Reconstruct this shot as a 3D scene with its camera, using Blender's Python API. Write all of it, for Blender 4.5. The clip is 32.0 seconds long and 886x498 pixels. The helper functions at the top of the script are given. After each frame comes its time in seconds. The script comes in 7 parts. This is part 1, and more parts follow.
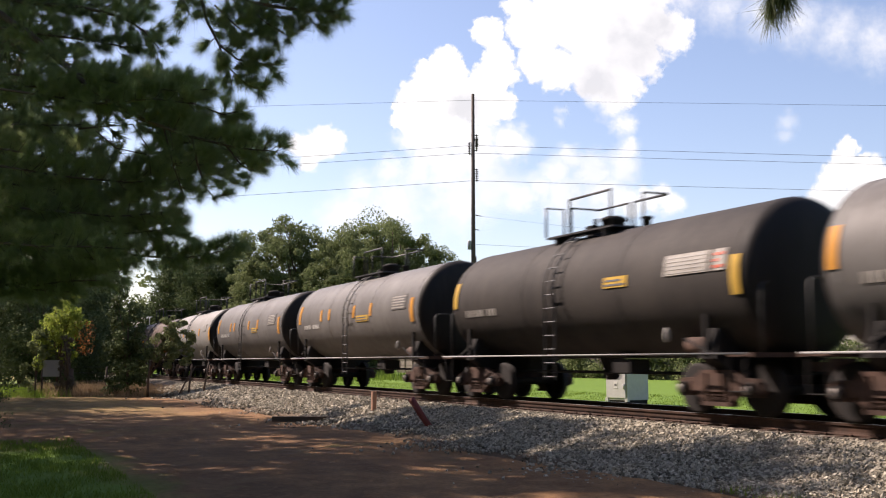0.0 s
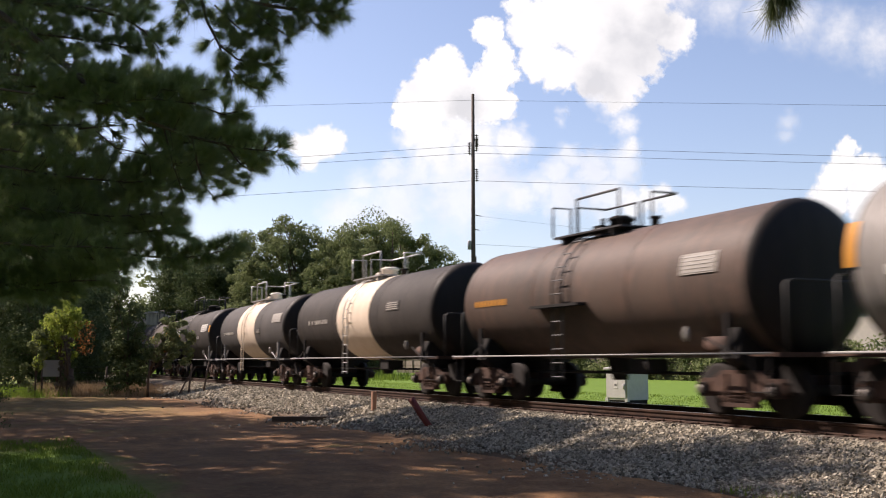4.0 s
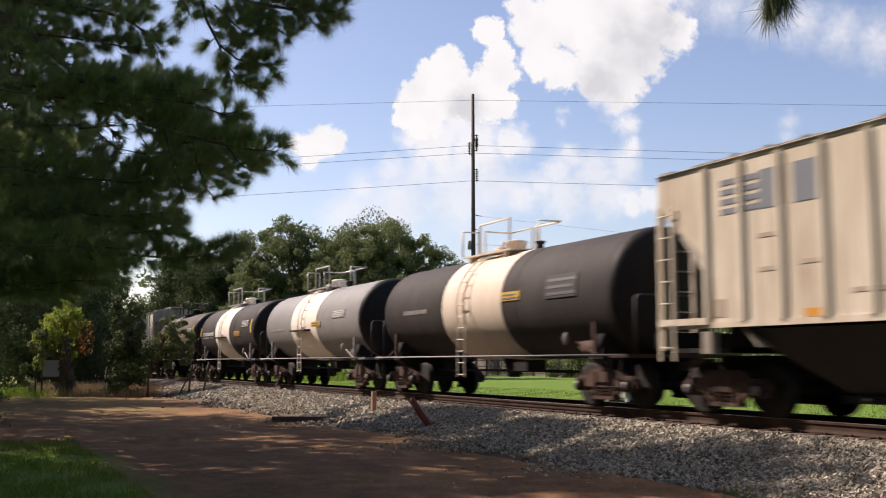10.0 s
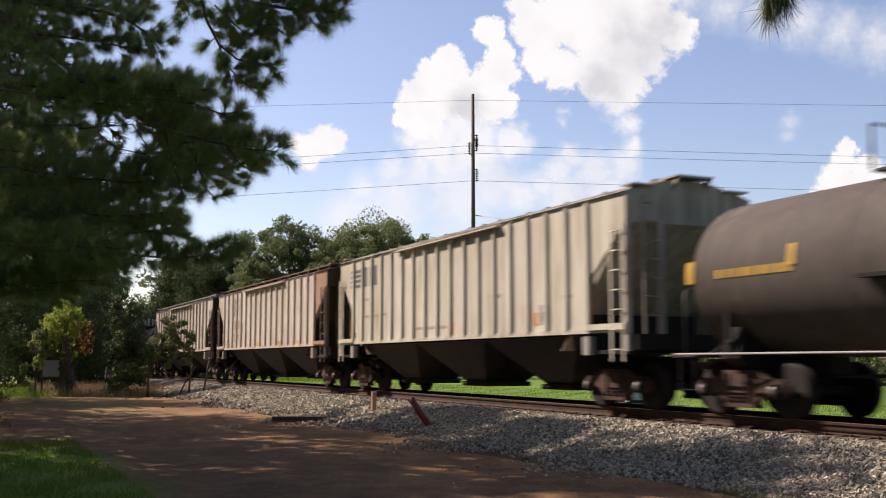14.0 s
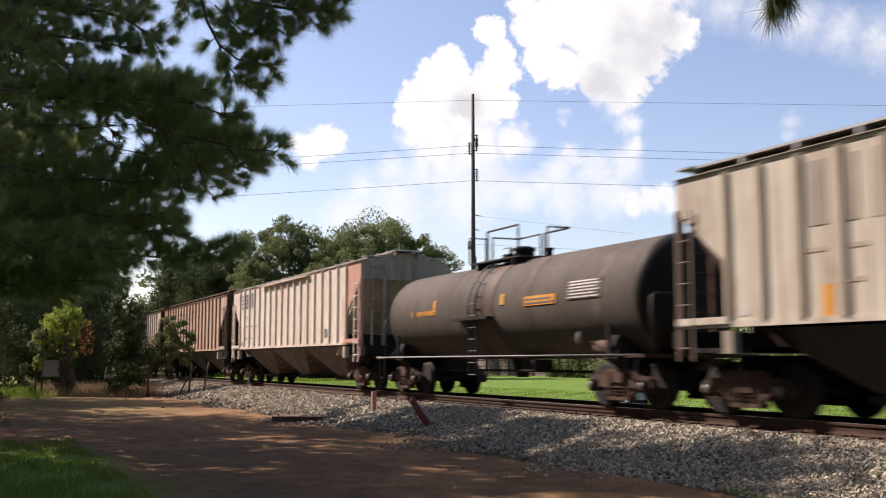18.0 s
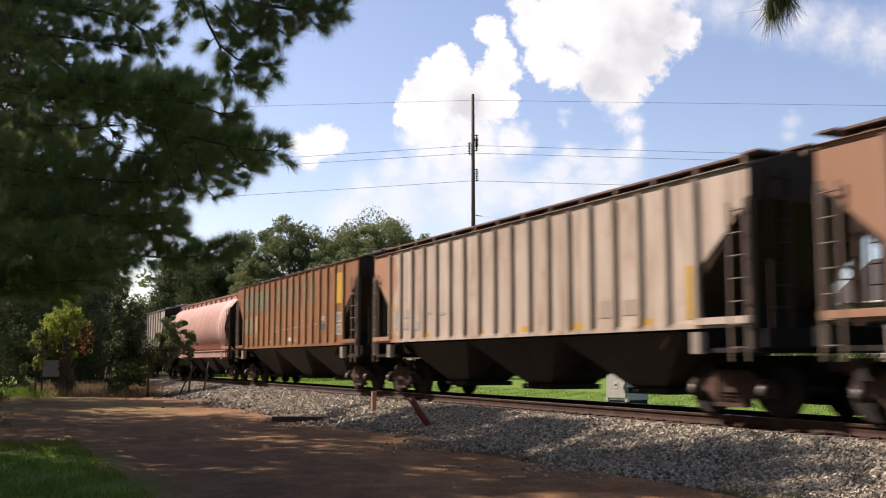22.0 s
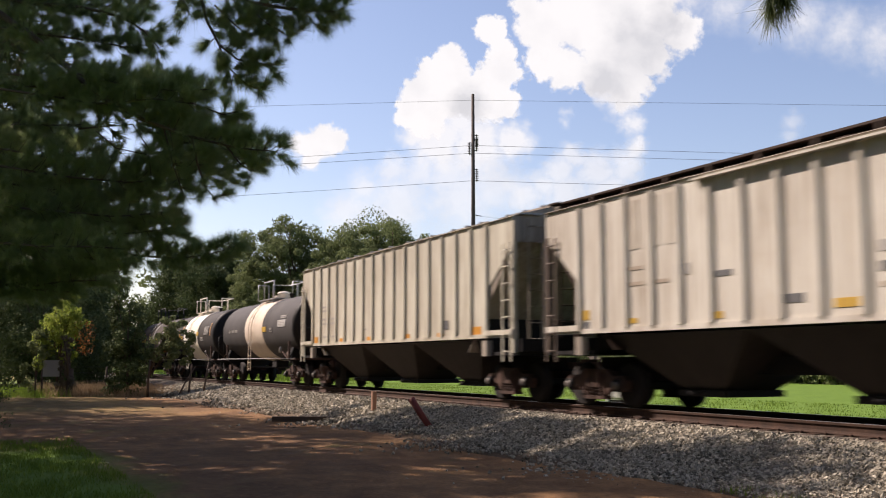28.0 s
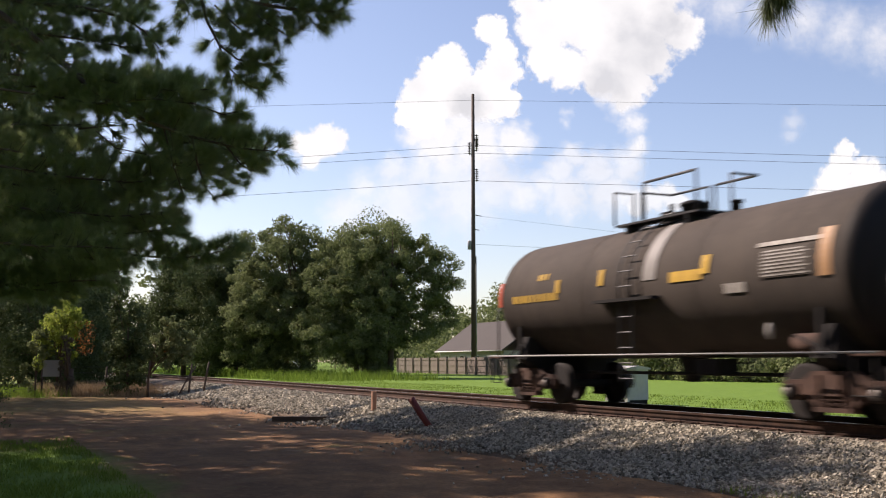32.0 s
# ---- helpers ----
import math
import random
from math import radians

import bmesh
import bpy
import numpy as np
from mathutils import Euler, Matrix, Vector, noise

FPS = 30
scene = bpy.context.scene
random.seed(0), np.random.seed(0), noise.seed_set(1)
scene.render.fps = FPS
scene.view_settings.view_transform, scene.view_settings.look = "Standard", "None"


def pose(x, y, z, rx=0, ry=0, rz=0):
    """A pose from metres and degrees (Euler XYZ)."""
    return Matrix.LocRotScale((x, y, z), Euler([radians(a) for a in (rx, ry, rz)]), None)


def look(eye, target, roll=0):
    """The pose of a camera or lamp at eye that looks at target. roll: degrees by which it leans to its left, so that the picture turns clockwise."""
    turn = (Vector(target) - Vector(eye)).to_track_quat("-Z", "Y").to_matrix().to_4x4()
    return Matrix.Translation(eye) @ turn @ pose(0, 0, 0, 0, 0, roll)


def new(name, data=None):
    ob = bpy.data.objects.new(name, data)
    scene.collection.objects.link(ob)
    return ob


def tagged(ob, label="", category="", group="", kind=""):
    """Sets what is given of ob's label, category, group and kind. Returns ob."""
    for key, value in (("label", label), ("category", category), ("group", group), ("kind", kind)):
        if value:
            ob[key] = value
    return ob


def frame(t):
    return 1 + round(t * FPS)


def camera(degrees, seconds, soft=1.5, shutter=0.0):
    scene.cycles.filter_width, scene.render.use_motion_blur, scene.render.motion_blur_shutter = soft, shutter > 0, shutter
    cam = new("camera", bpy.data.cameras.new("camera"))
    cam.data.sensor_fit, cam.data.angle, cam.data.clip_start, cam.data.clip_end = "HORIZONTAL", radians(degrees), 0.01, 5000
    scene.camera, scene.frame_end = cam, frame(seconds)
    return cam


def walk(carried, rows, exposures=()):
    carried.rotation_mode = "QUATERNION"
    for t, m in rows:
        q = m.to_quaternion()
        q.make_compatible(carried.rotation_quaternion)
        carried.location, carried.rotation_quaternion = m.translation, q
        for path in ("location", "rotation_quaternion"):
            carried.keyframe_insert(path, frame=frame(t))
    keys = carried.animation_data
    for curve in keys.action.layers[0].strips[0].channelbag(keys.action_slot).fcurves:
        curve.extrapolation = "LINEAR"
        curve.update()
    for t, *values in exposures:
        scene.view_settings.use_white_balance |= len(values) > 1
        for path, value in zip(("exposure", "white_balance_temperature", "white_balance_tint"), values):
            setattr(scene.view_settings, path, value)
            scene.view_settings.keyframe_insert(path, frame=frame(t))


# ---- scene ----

# ---- viewpoint: a tripod beside the line; x runs along the track, z = 0 is the rail head ----
cam = camera(46.61, 32.0, soft=1.1, shutter=0.5)
EYE = (0.0, -13.23, 0.94)
SIGHT = look(EYE, (-18.0229, -4.8394, 3.1247))
# the exposure wanders a little as pale and dark cars pass
WANDER = [(0.0, 0.18), (2.0, 0.12), (4.0, 0.04), (6.0, -0.02), (8.0, 0.1), (9.6, -0.1), (12.0, -0.12), (14.0, -0.08), (16.0, -0.02), (18.0, 0.04), (19.0, 0.08), (20.0, -0.12), (22.0, 0.0), (25.0, 0.04), (28.0, -0.08), (30.0, -0.12), (31.0, -0.08), (32.0, 0.0)]
walk(cam, [(0.0, SIGHT), (32.0, SIGHT)], exposures=[(t, 0.74 + d, 7050, 24) for t, d in WANDER])

# ---- daylight ----
SUN_WAY = Vector((-0.60, -0.41, 0.69)).normalized()
world = bpy.data.worlds.new("sky")
scene.world = world
world.use_nodes = True
wn = world.node_tree.nodes
wl = world.node_tree.links
sky = wn.new("ShaderNodeTexSky")
sky.sky_type = "NISHITA"
sky.sun_disc = False
sky.sun_elevation = math.asin(SUN_WAY.z)
sky.sun_rotation = math.atan2(SUN_WAY.x, SUN_WAY.y)
sky.air_density = 1.0
sky.dust_density = 0.8
sky.ozone_density = 2.2
wl.new(sky.outputs[0], wn["Background"].inputs[0])
wn["Background"].inputs[1].default_value = 0.098
sun_data = bpy.data.lights.new("sun", "SUN")
sun_data.energy = 5.0
sun_data.angle = radians(0.55)
sun_data.color = (1.0, 0.94, 0.85)
sun = new("sun", sun_data)
sun.matrix_world = look(SUN_WAY * 60, (0, 0, 0))

# ---- materials ----
class Nodes:
    """A small wrapper to write a node material in a few lines."""

    def __init__(self, name):
        self.mat = bpy.data.materials.new(name)
        self.mat.use_nodes = True
        self.tree = self.mat.node_tree
        self.bsdf = self.tree.nodes["Principled BSDF"]

    def link(self, a, b):
        self.tree.links.new(a, b)

    def add(self, kind, **values):
        node = self.tree.nodes.new("ShaderNode" + kind)
        for key, value in values.items():
            node.inputs[key.replace("_", " ")].default_value = value
        return node

    def coords(self, stretch=(1, 1, 1), kind="Object"):
        tex = self.add("TexCoord")
        mapping = self.add("Mapping")
        mapping.inputs["Scale"].default_value = stretch
        self.link(tex.outputs[kind], mapping.inputs["Vector"])
        return mapping.outputs[0]

    def noise(self, scale, stretch=(1, 1, 1), detail=4, rough=0.6, kind="Object", vec=None):
        node = self.add("TexNoise", Scale=scale, Detail=detail, Roughness=rough)
        self.link(vec if vec is not None else self.coords(stretch, kind), node.inputs["Vector"])
        return node.outputs["Fac"]

    def ramp(self, source, lo, hi, smooth=False):
        node = self.add("MapRange")
        node.inputs["From Min"].default_value, node.inputs["From Max"].default_value = lo, hi
        if smooth:
            node.interpolation_type = "SMOOTHSTEP"
        self.link(source, node.inputs["Value"])
        return node.outputs[0]

    def math(self, op, a, b=0.5):
        node = self.add("Math")
        node.operation = op
        for socket, value in ((node.inputs[0], a), (node.inputs[1], b)):
            if isinstance(value, (int, float)):
                socket.default_value = value
            else:
                self.link(value, socket)
        return node.outputs[0]

    def mix(self, fac, a, b):
        node = self.add("Mix")
        node.data_type = "RGBA"
        for socket, value in ((node.inputs[0], fac), (node.inputs[6], a), (node.inputs[7], b)):
            if isinstance(value, (int, float)):
                socket.default_value = value
            elif isinstance(value, tuple):
                socket.default_value = (*value, 1) if len(value) == 3 else value
            else:
                self.link(value, socket)
        return node.outputs[2]

    def bump(self, height, strength=0.3, distance=0.01):
        node = self.add("Bump", Strength=strength, Distance=distance)
        self.link(height, node.inputs["Height"])
        self.link(node.outputs[0], self.bsdf.inputs["Normal"])

    def out(self, color, rough=0.6, metal=0.0, spec=0.5):
        if isinstance(color, tuple):
            self.bsdf.inputs["Base Color"].default_value = (*color, 1)
        else:
            self.link(color, self.bsdf.inputs["Base Color"])
        if isinstance(rough, (int, float)):
            self.bsdf.inputs["Roughness"].default_value = rough
        else:
            self.link(rough, self.bsdf.inputs["Roughness"])
        self.bsdf.inputs["Metallic"].default_value = metal
        self.bsdf.inputs["Specular IOR Level"].default_value = spec
        return self.mat


def paint(name, color, stain=None, amount=0.35, rough=0.55, streak=True, scale=1.0, spots=None, rust=None, dust=None):
    """Weathered paint: a base colour, run-down streaks, blotches and a faint dust film."""
    n = Nodes(name)
    dark = stain or tuple(c * 0.45 for c in color)
    runs = n.noise(2.2 * scale, (2.2, 2.2, 0.22) if streak else (1, 1, 1), 6, 0.62)
    blot = n.noise(0.55 * scale, (1, 1, 1), 5, 0.6)
    fine = n.noise(26 * scale, (1, 1, 1), 3, 0.6)
    fac = n.math("MULTIPLY", n.ramp(runs, 0.42, 0.72), n.ramp(blot, 0.32, 0.66))
    col = n.mix(n.math("MULTIPLY", fac, amount * 1.6), color, dark)
    if streak:
        fine_runs = n.noise(5.0 * scale, (3.0, 3.0, 0.1), 5, 0.65)
        col = n.mix(n.math("MULTIPLY", n.ramp(fine_runs, 0.5, 0.72), amount * 0.75), col, dark)
        broad = n.noise(0.75 * scale, (1.3, 1.3, 0.12), 3, 0.5)
        col = n.mix(n.math("MULTIPLY", n.ramp(broad, 0.46, 0.62), amount * 0.4), col, dark)
    if spots:
        patch = n.noise(0.9 * scale, (1, 1, 0.6), 7, 0.68)
        col = n.mix(n.math("MULTIPLY", n.ramp(patch, 0.56, 0.66), 0.75), col, spots)
    if dust:
        film = n.noise(1.1 * scale, (0.5, 0.8, 0.45), 6, 0.66)
        col = n.mix(n.math("MULTIPLY", n.ramp(film, 0.42, 0.7), 0.55), col, dust)
    if rust:
        edge, way, tone = rust
        sep = n.add("SeparateXYZ")
        n.link(n.coords(), sep.inputs[0])
        along = n.math("ADD", n.math("MULTIPLY", n.math("SUBTRACT", sep.outputs[0], edge), way), n.math("MULTIPLY", n.math("SUBTRACT", n.noise(0.8, (1, 1, 0.7), 7, 0.7), 0.5), 3.2))
        col = n.mix(n.math("MULTIPLY", n.ramp(along, -0.1, 0.35), 0.85), col, tone)
    col = n.mix(n.math("MULTIPLY", n.ramp(fine, 0.3, 0.75), 0.16), col, tuple(min(1, c * 0.62 + 0.01) for c in color))
    n.bump(n.math("ADD", runs, fine), 0.12, 0.006)
    return n.out(col, rough, 0.0, 0.12)


def rusty(name, color=(0.105, 0.058, 0.04), light=(0.22, 0.13, 0.09), rough=0.85, scale=1.0):
    n = Nodes(name)
    big = n.noise(2.5 * scale, (1, 1, 1), 5, 0.65)
    fine = n.noise(40 * scale, (1, 1, 1), 4, 0.6)
    col = n.mix(n.ramp(big, 0.35, 0.7), color, light)
    col = n.mix(n.math("MULTIPLY", n.ramp(fine, 0.4, 0.7), 0.4), col, tuple(c * 0.5 for c in color))
    n.bump(fine, 0.35, 0.006)
    return n.out(col, rough, 0.0, 0.3)


def plain(name, color, rough=0.7, metal=0.0, spec=0.4, grain=20.0, depth=0.2):
    n = Nodes(name)
    g = n.noise(grain, (1, 1, 1), 4, 0.6)
    big = n.noise(grain * 0.08, (1, 1, 1), 4, 0.6)
    col = n.mix(n.math("MULTIPLY", n.ramp(g, 0.3, 0.75), 0.35), color, tuple(c * 0.55 for c in color))
    col = n.mix(n.math("MULTIPLY", n.ramp(big, 0.4, 0.7), 0.35), col, tuple(c * 0.7 for c in color))
    n.bump(g, depth, 0.004)
    return n.out(col, rough, metal, spec)


def foliage(name, a, b, rough=0.55, through_light=0.25, patch=0.7, spec=0.1):
    """Leaves that differ one from another, and let a little light through."""
    n = Nodes(name)
    rnd = n.add("NewGeometry").outputs["Random Per Island"]
    big = n.noise(patch, (1, 1, 1), 3, 0.6)
    fac = n.math("MULTIPLY_ADD", rnd, 0.6)
    n.tree.nodes[-1].inputs[2].default_value = 0.0
    fac = n.math("ADD", fac, n.math("MULTIPLY", n.ramp(big, 0.35, 0.65), 0.4))
    col = n.mix(fac, a, b)
    n.out(col, rough, 0.0, spec)
    thin = n.add("BsdfTranslucent")
    n.link(col, thin.inputs[0])
    both = n.add("MixShader", Fac=through_light)
    n.link(n.bsdf.outputs[0], both.inputs[1])
    n.link(thin.outputs[0], both.inputs[2])
    n.link(both.outputs[0], n.tree.nodes["Material Output"].inputs[0])
    return n.mat


def ground_material():
    """Bare red-brown dirt near the line, rough grass beside it and across the track."""
    n = Nodes("dirt_and_grass")
    pos = n.add("NewGeometry").outputs["Position"]
    xyz = n.add("SeparateXYZ")
    n.link(pos, xyz.inputs[0])
    X, Y = xyz.outputs[0], xyz.outputs[1]
    wob = n.noise(0.45, vec=pos, detail=6, rough=0.65)
    big = n.noise(0.12, vec=pos, detail=5)
    mid = n.noise(1.7, vec=pos, detail=6, rough=0.7)
    fine = n.noise(14.0, vec=pos, detail=5, rough=0.7)
    grit = n.noise(70.0, vec=pos, detail=3, rough=0.7)
    dirt = n.mix(n.ramp(mid, 0.35, 0.68), (0.155, 0.08, 0.036), (0.325, 0.182, 0.084))
    dirt = n.mix(n.math("MULTIPLY", n.ramp(wob, 0.45, 0.62), 0.55), dirt, (0.075, 0.042, 0.024))
    litter = n.noise(5.0, (1, 1, 1), 6, 0.75, vec=pos)
    dirt = n.mix(n.math("MULTIPLY", n.ramp(litter, 0.55, 0.66), 0.6), dirt, (0.34, 0.188, 0.088))
    dirt = n.mix(n.math("MULTIPLY", n.ramp(big, 0.52, 0.62), n.math("MULTIPLY", n.ramp(mid, 0.5, 0.62), 0.7)), dirt, (0.09, 0.13, 0.03))
    dirt = n.mix(n.math("MULTIPLY", n.ramp(fine, 0.45, 0.7), 0.6), dirt, (0.075, 0.043, 0.024))
    dirt = n.mix(n.math("MULTIPLY", n.ramp(grit, 0.58, 0.7), 0.5), dirt, (0.22, 0.15, 0.095))
    grass = n.mix(n.ramp(mid, 0.3, 0.7), (0.085, 0.155, 0.02), (0.13, 0.215, 0.03))
    grass = n.mix(n.math("MULTIPLY", n.ramp(fine, 0.4, 0.7), 0.35), grass, (0.05, 0.10, 0.016))
    dry = n.mix(n.ramp(fine, 0.35, 0.65), (0.27, 0.2, 0.1), (0.16, 0.12, 0.06))
    far = n.ramp(n.math("ADD", Y, n.math("MULTIPLY", wob, 3.0)), 4.2, 5.4)
    # grass beyond a slanting edge beside the camera
    edge = n.math("ADD", n.math("MULTIPLY", Y, -1.0), n.math("MULTIPLY", wob, 2.4))
    side = n.math("MULTIPLY", n.ramp(edge, 11.8, 12.8), n.ramp(n.math("ADD", X, n.math("MULTIPLY", wob, 4.0)), -21.0, -18.0))
    strip = n.ramp(n.math("ADD", n.math("MULTIPLY", X, -1.0), n.math("MULTIPLY", wob, 6.0)), 54.0, 57.5)
    # thin grass under the trees farther off
    thin = n.math("MULTIPLY", n.ramp(n.math("ADD", X, n.math("MULTIPLY", wob, 10.0)), -26.0, -33.0), n.ramp(n.math("ADD", n.math("MULTIPLY", Y, -1.0), n.math("MULTIPLY", mid, 4.0)), 7.5, 9.0))
    dirt = n.mix(n.math("MULTIPLY", thin, n.math("MULTIPLY", n.ramp(fine, 0.3, 0.6), 0.4)), dirt, (0.085, 0.115, 0.022))
    col = n.mix(side, dirt, grass)
    col = n.mix(n.math("MULTIPLY", n.ramp(big, 0.35, 0.6), strip), col, dry)
    col = n.mix(n.math("MULTIPLY", strip, n.ramp(wob, 0.4, 0.6)), col, grass)
    col = n.mix(far, col, grass)
    n.bump(n.math("ADD", fine, n.math("MULTIPLY", grit, 0.5)), 0.6, 0.03)
    return n.out(col, 0.95, 0.0, 0.15)


def stone_material(name, lo, hi):
    n = Nodes(name)
    rnd = n.add("NewGeometry").outputs["Random Per Island"]
    g = n.noise(22, (1, 1, 1), 4, 0.6)
    fac = n.math("MULTIPLY", rnd, n.ramp(g, 0.1, 0.9))
    col = n.mix(rnd, lo, hi)
    col = n.mix(n.math("MULTIPLY", n.ramp(g, 0.45, 0.7), 0.4), col, tuple(c * 0.6 for c in lo))
    n.bump(g, 0.3, 0.01)
    return n.out(col, 0.9, 0.0, 0.2)


def ballast_bed_material():
    n = Nodes("ballast_bed")
    pos = n.add("NewGeometry").outputs["Position"]
    vor = n.add("TexVoronoi", Scale=16.0)
    n.link(pos, vor.inputs["Vector"])
    big = n.noise(0.4, vec=pos, detail=5)
    col = n.mix(vor.outputs["Color"], (0.065, 0.056, 0.045), (0.21, 0.185, 0.15))
    col = n.mix(n.math("MULTIPLY", n.ramp(big, 0.4, 0.65), 0.4), col, (0.14, 0.095, 0.06))
    # dirt washes over the toe of the shoulder
    xyz = n.add("SeparateXYZ")
    n.link(pos, xyz.inputs[0])
    wash = n.math("ADD", n.math("MULTIPLY", xyz.outputs[1], -1.0), n.math("MULTIPLY", n.noise(1.1, vec=pos, detail=6, rough=0.7), 1.6))
    col = n.mix(n.ramp(wash, 4.3, 4.9), col, (0.1, 0.066, 0.038))
    n.bump(n.math("SUBTRACT", 1.0, vor.outputs["Distance"]), 0.9, 0.04)
    return n.out(col, 0.95, 0.0, 0.2)


M_GROUND = ground_material()
M_BALLAST = ballast_bed_material()
M_STONE = stone_material("granite_stone", (0.1, 0.088, 0.064), (0.52, 0.465, 0.36))
M_RAIL = rusty("rail_rust", (0.032, 0.017, 0.011), (0.08, 0.039, 0.023))
M_RAIL_HEAD = plain("worn_rail_steel", (0.42, 0.38, 0.35), 0.35, 0.9)
M_TIE = plain("creosoted_timber", (0.075, 0.052, 0.038), 0.9, grain=12)
M_TRUCK = rusty("truck_grime", (0.04, 0.022, 0.016), (0.12, 0.066, 0.046))
M_WHEEL = rusty("wheel_steel", (0.012, 0.010, 0.009), (0.026, 0.02, 0.017), 0.85)
M_UNDER = plain("underframe_black", (0.02, 0.018, 0.017), 0.85, spec=0.2)
M_CAP = plain("bearing_cap_steel", (0.17, 0.15, 0.135), 0.55, 0.4)
M_GALV = plain("galvanised_tube", (0.42, 0.42, 0.41), 0.45, 0.5)
M_BLACK_TUBE = plain("black_handrail_paint", (0.035, 0.035, 0.036), 0.55)
M_WHITE = paint("white_marking_paint", (0.66, 0.645, 0.61), (0.25, 0.23, 0.2), 0.7, scale=3.0)
M_CREAM_MARK = paint("faded_white_marking", (0.44, 0.415, 0.375), (0.15, 0.13, 0.11), 0.8, scale=3.0)
M_YELLOW = paint("yellow_reflective_sheet", (0.62, 0.39, 0.07), (0.26, 0.16, 0.05), 0.6, scale=3.0)
M_ORANGE = paint("orange_reflective_sheet", (0.66, 0.3, 0.05), (0.25, 0.12, 0.045), 0.5, scale=3.0)
M_RED = plain("red_marking", (0.55, 0.1, 0.05), 0.6)
M_INK = plain("dark_grey_lettering", (0.12, 0.12, 0.12), 0.7)
M_DIM_INK = plain("faded_grey_print", (0.36, 0.34, 0.31), 0.7)
M_INK_BLUE = plain("faded_blue_grey_lettering", (0.16, 0.18, 0.2), 0.7)
M_GREEN_INK = plain("faded_green_lettering", (0.13, 0.145, 0.09), 0.7, grain=5)
M_BROWN_INK = plain("faded_brown_lettering", (0.38, 0.31, 0.235), 0.7, grain=5)
M_BARK = plain("pine_bark", (0.1, 0.07, 0.052), 0.95, grain=9, depth=0.8)
M_NEEDLE = foliage("pine_needles", (0.14, 0.2, 0.082), (0.38, 0.45, 0.18), 0.38, 0.5, 0.9, 0.6)
M_NEEDLE_FAR = foliage("pine_needles_far", (0.062, 0.085, 0.034), (0.155, 0.185, 0.072), 0.6, 0.35)
M_LEAF = foliage("oak_leaves", (0.1, 0.126, 0.054), (0.2, 0.23, 0.1), 0.75, 0.38, 0.7, 0.06)
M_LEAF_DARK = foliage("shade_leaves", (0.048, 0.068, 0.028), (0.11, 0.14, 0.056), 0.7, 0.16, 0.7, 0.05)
M_LEAF_BRIGHT = foliage("young_leaves", (0.14, 0.21, 0.035), (0.34, 0.38, 0.07), 0.6, 0.5)
M_LEAF_STUMP = foliage("dead_vine_leaves", (0.11, 0.09, 0.062), (0.19, 0.155, 0.115), 0.8, 0.1)
M_LEAF_RED = foliage("red_leaves", (0.3, 0.1, 0.03), (0.42, 0.2, 0.06), 0.5, 0.3)
M_BLADE = foliage("grass_blades", (0.11, 0.175, 0.026), (0.17, 0.25, 0.04), 0.75, 0.4)
M_BLADE_DRY = foliage("dry_grass", (0.2, 0.135, 0.075), (0.34, 0.24, 0.15), 0.7, 0.3)
M_POLE = plain("weathered_pole_wood", (0.085, 0.062, 0.05), 0.9, grain=6)
M_FENCE = plain("weathered_fence_board", (0.2, 0.165, 0.135), 0.9, grain=7, depth=0.5)
M_STAKE = plain("orange_stained_stake", (0.36, 0.2, 0.13), 0.85, grain=10)
M_STAKE_RED = plain("faded_red_marker_plastic", (0.2, 0.04, 0.03), 0.6, grain=10)
M_BOX = plain("signal_cabinet_paint", (0.5, 0.49, 0.46), 0.5, grain=6)
M_SIGN = plain("sign_back_grey", (0.33, 0.32, 0.31), 0.7)
M_ROOF = plain("brown_shingles", (0.055, 0.046, 0.04), 0.9, grain=4)
M_SIDING = plain("pale_siding", (0.36, 0.33, 0.29), 0.8, grain=4)
M_GLASS = plain("dark_window_glass", (0.03, 0.035, 0.04), 0.12)
M_CERAMIC = plain("brown_insulator", (0.06, 0.045, 0.04), 0.4)
M_WIRE = plain("wire_aluminium", (0.06, 0.06, 0.065), 0.6)
M_RAIL_TUBE = plain("hand_rail_grey", (0.26, 0.255, 0.25), 0.6)
M_TAN = plain("faded_tan_sheet", (0.4, 0.22, 0.1), 0.6, grain=9)
M_PALE = plain("pale_green_stencil_sheet", (0.5, 0.52, 0.42), 0.7, grain=7)
M_SLATE = plain("dark_slate_patch", (0.06, 0.075, 0.075), 0.7, grain=7)
M_GREY_PATCH = paint("faded_grey_green_patch", (0.23, 0.225, 0.17), (0.1, 0.09, 0.06), 0.7, scale=2.0)
M_FADED_DARK = paint("faded_dark_lettering", (0.24, 0.205, 0.17), (0.45, 0.4, 0.33), 0.8, scale=2.0)

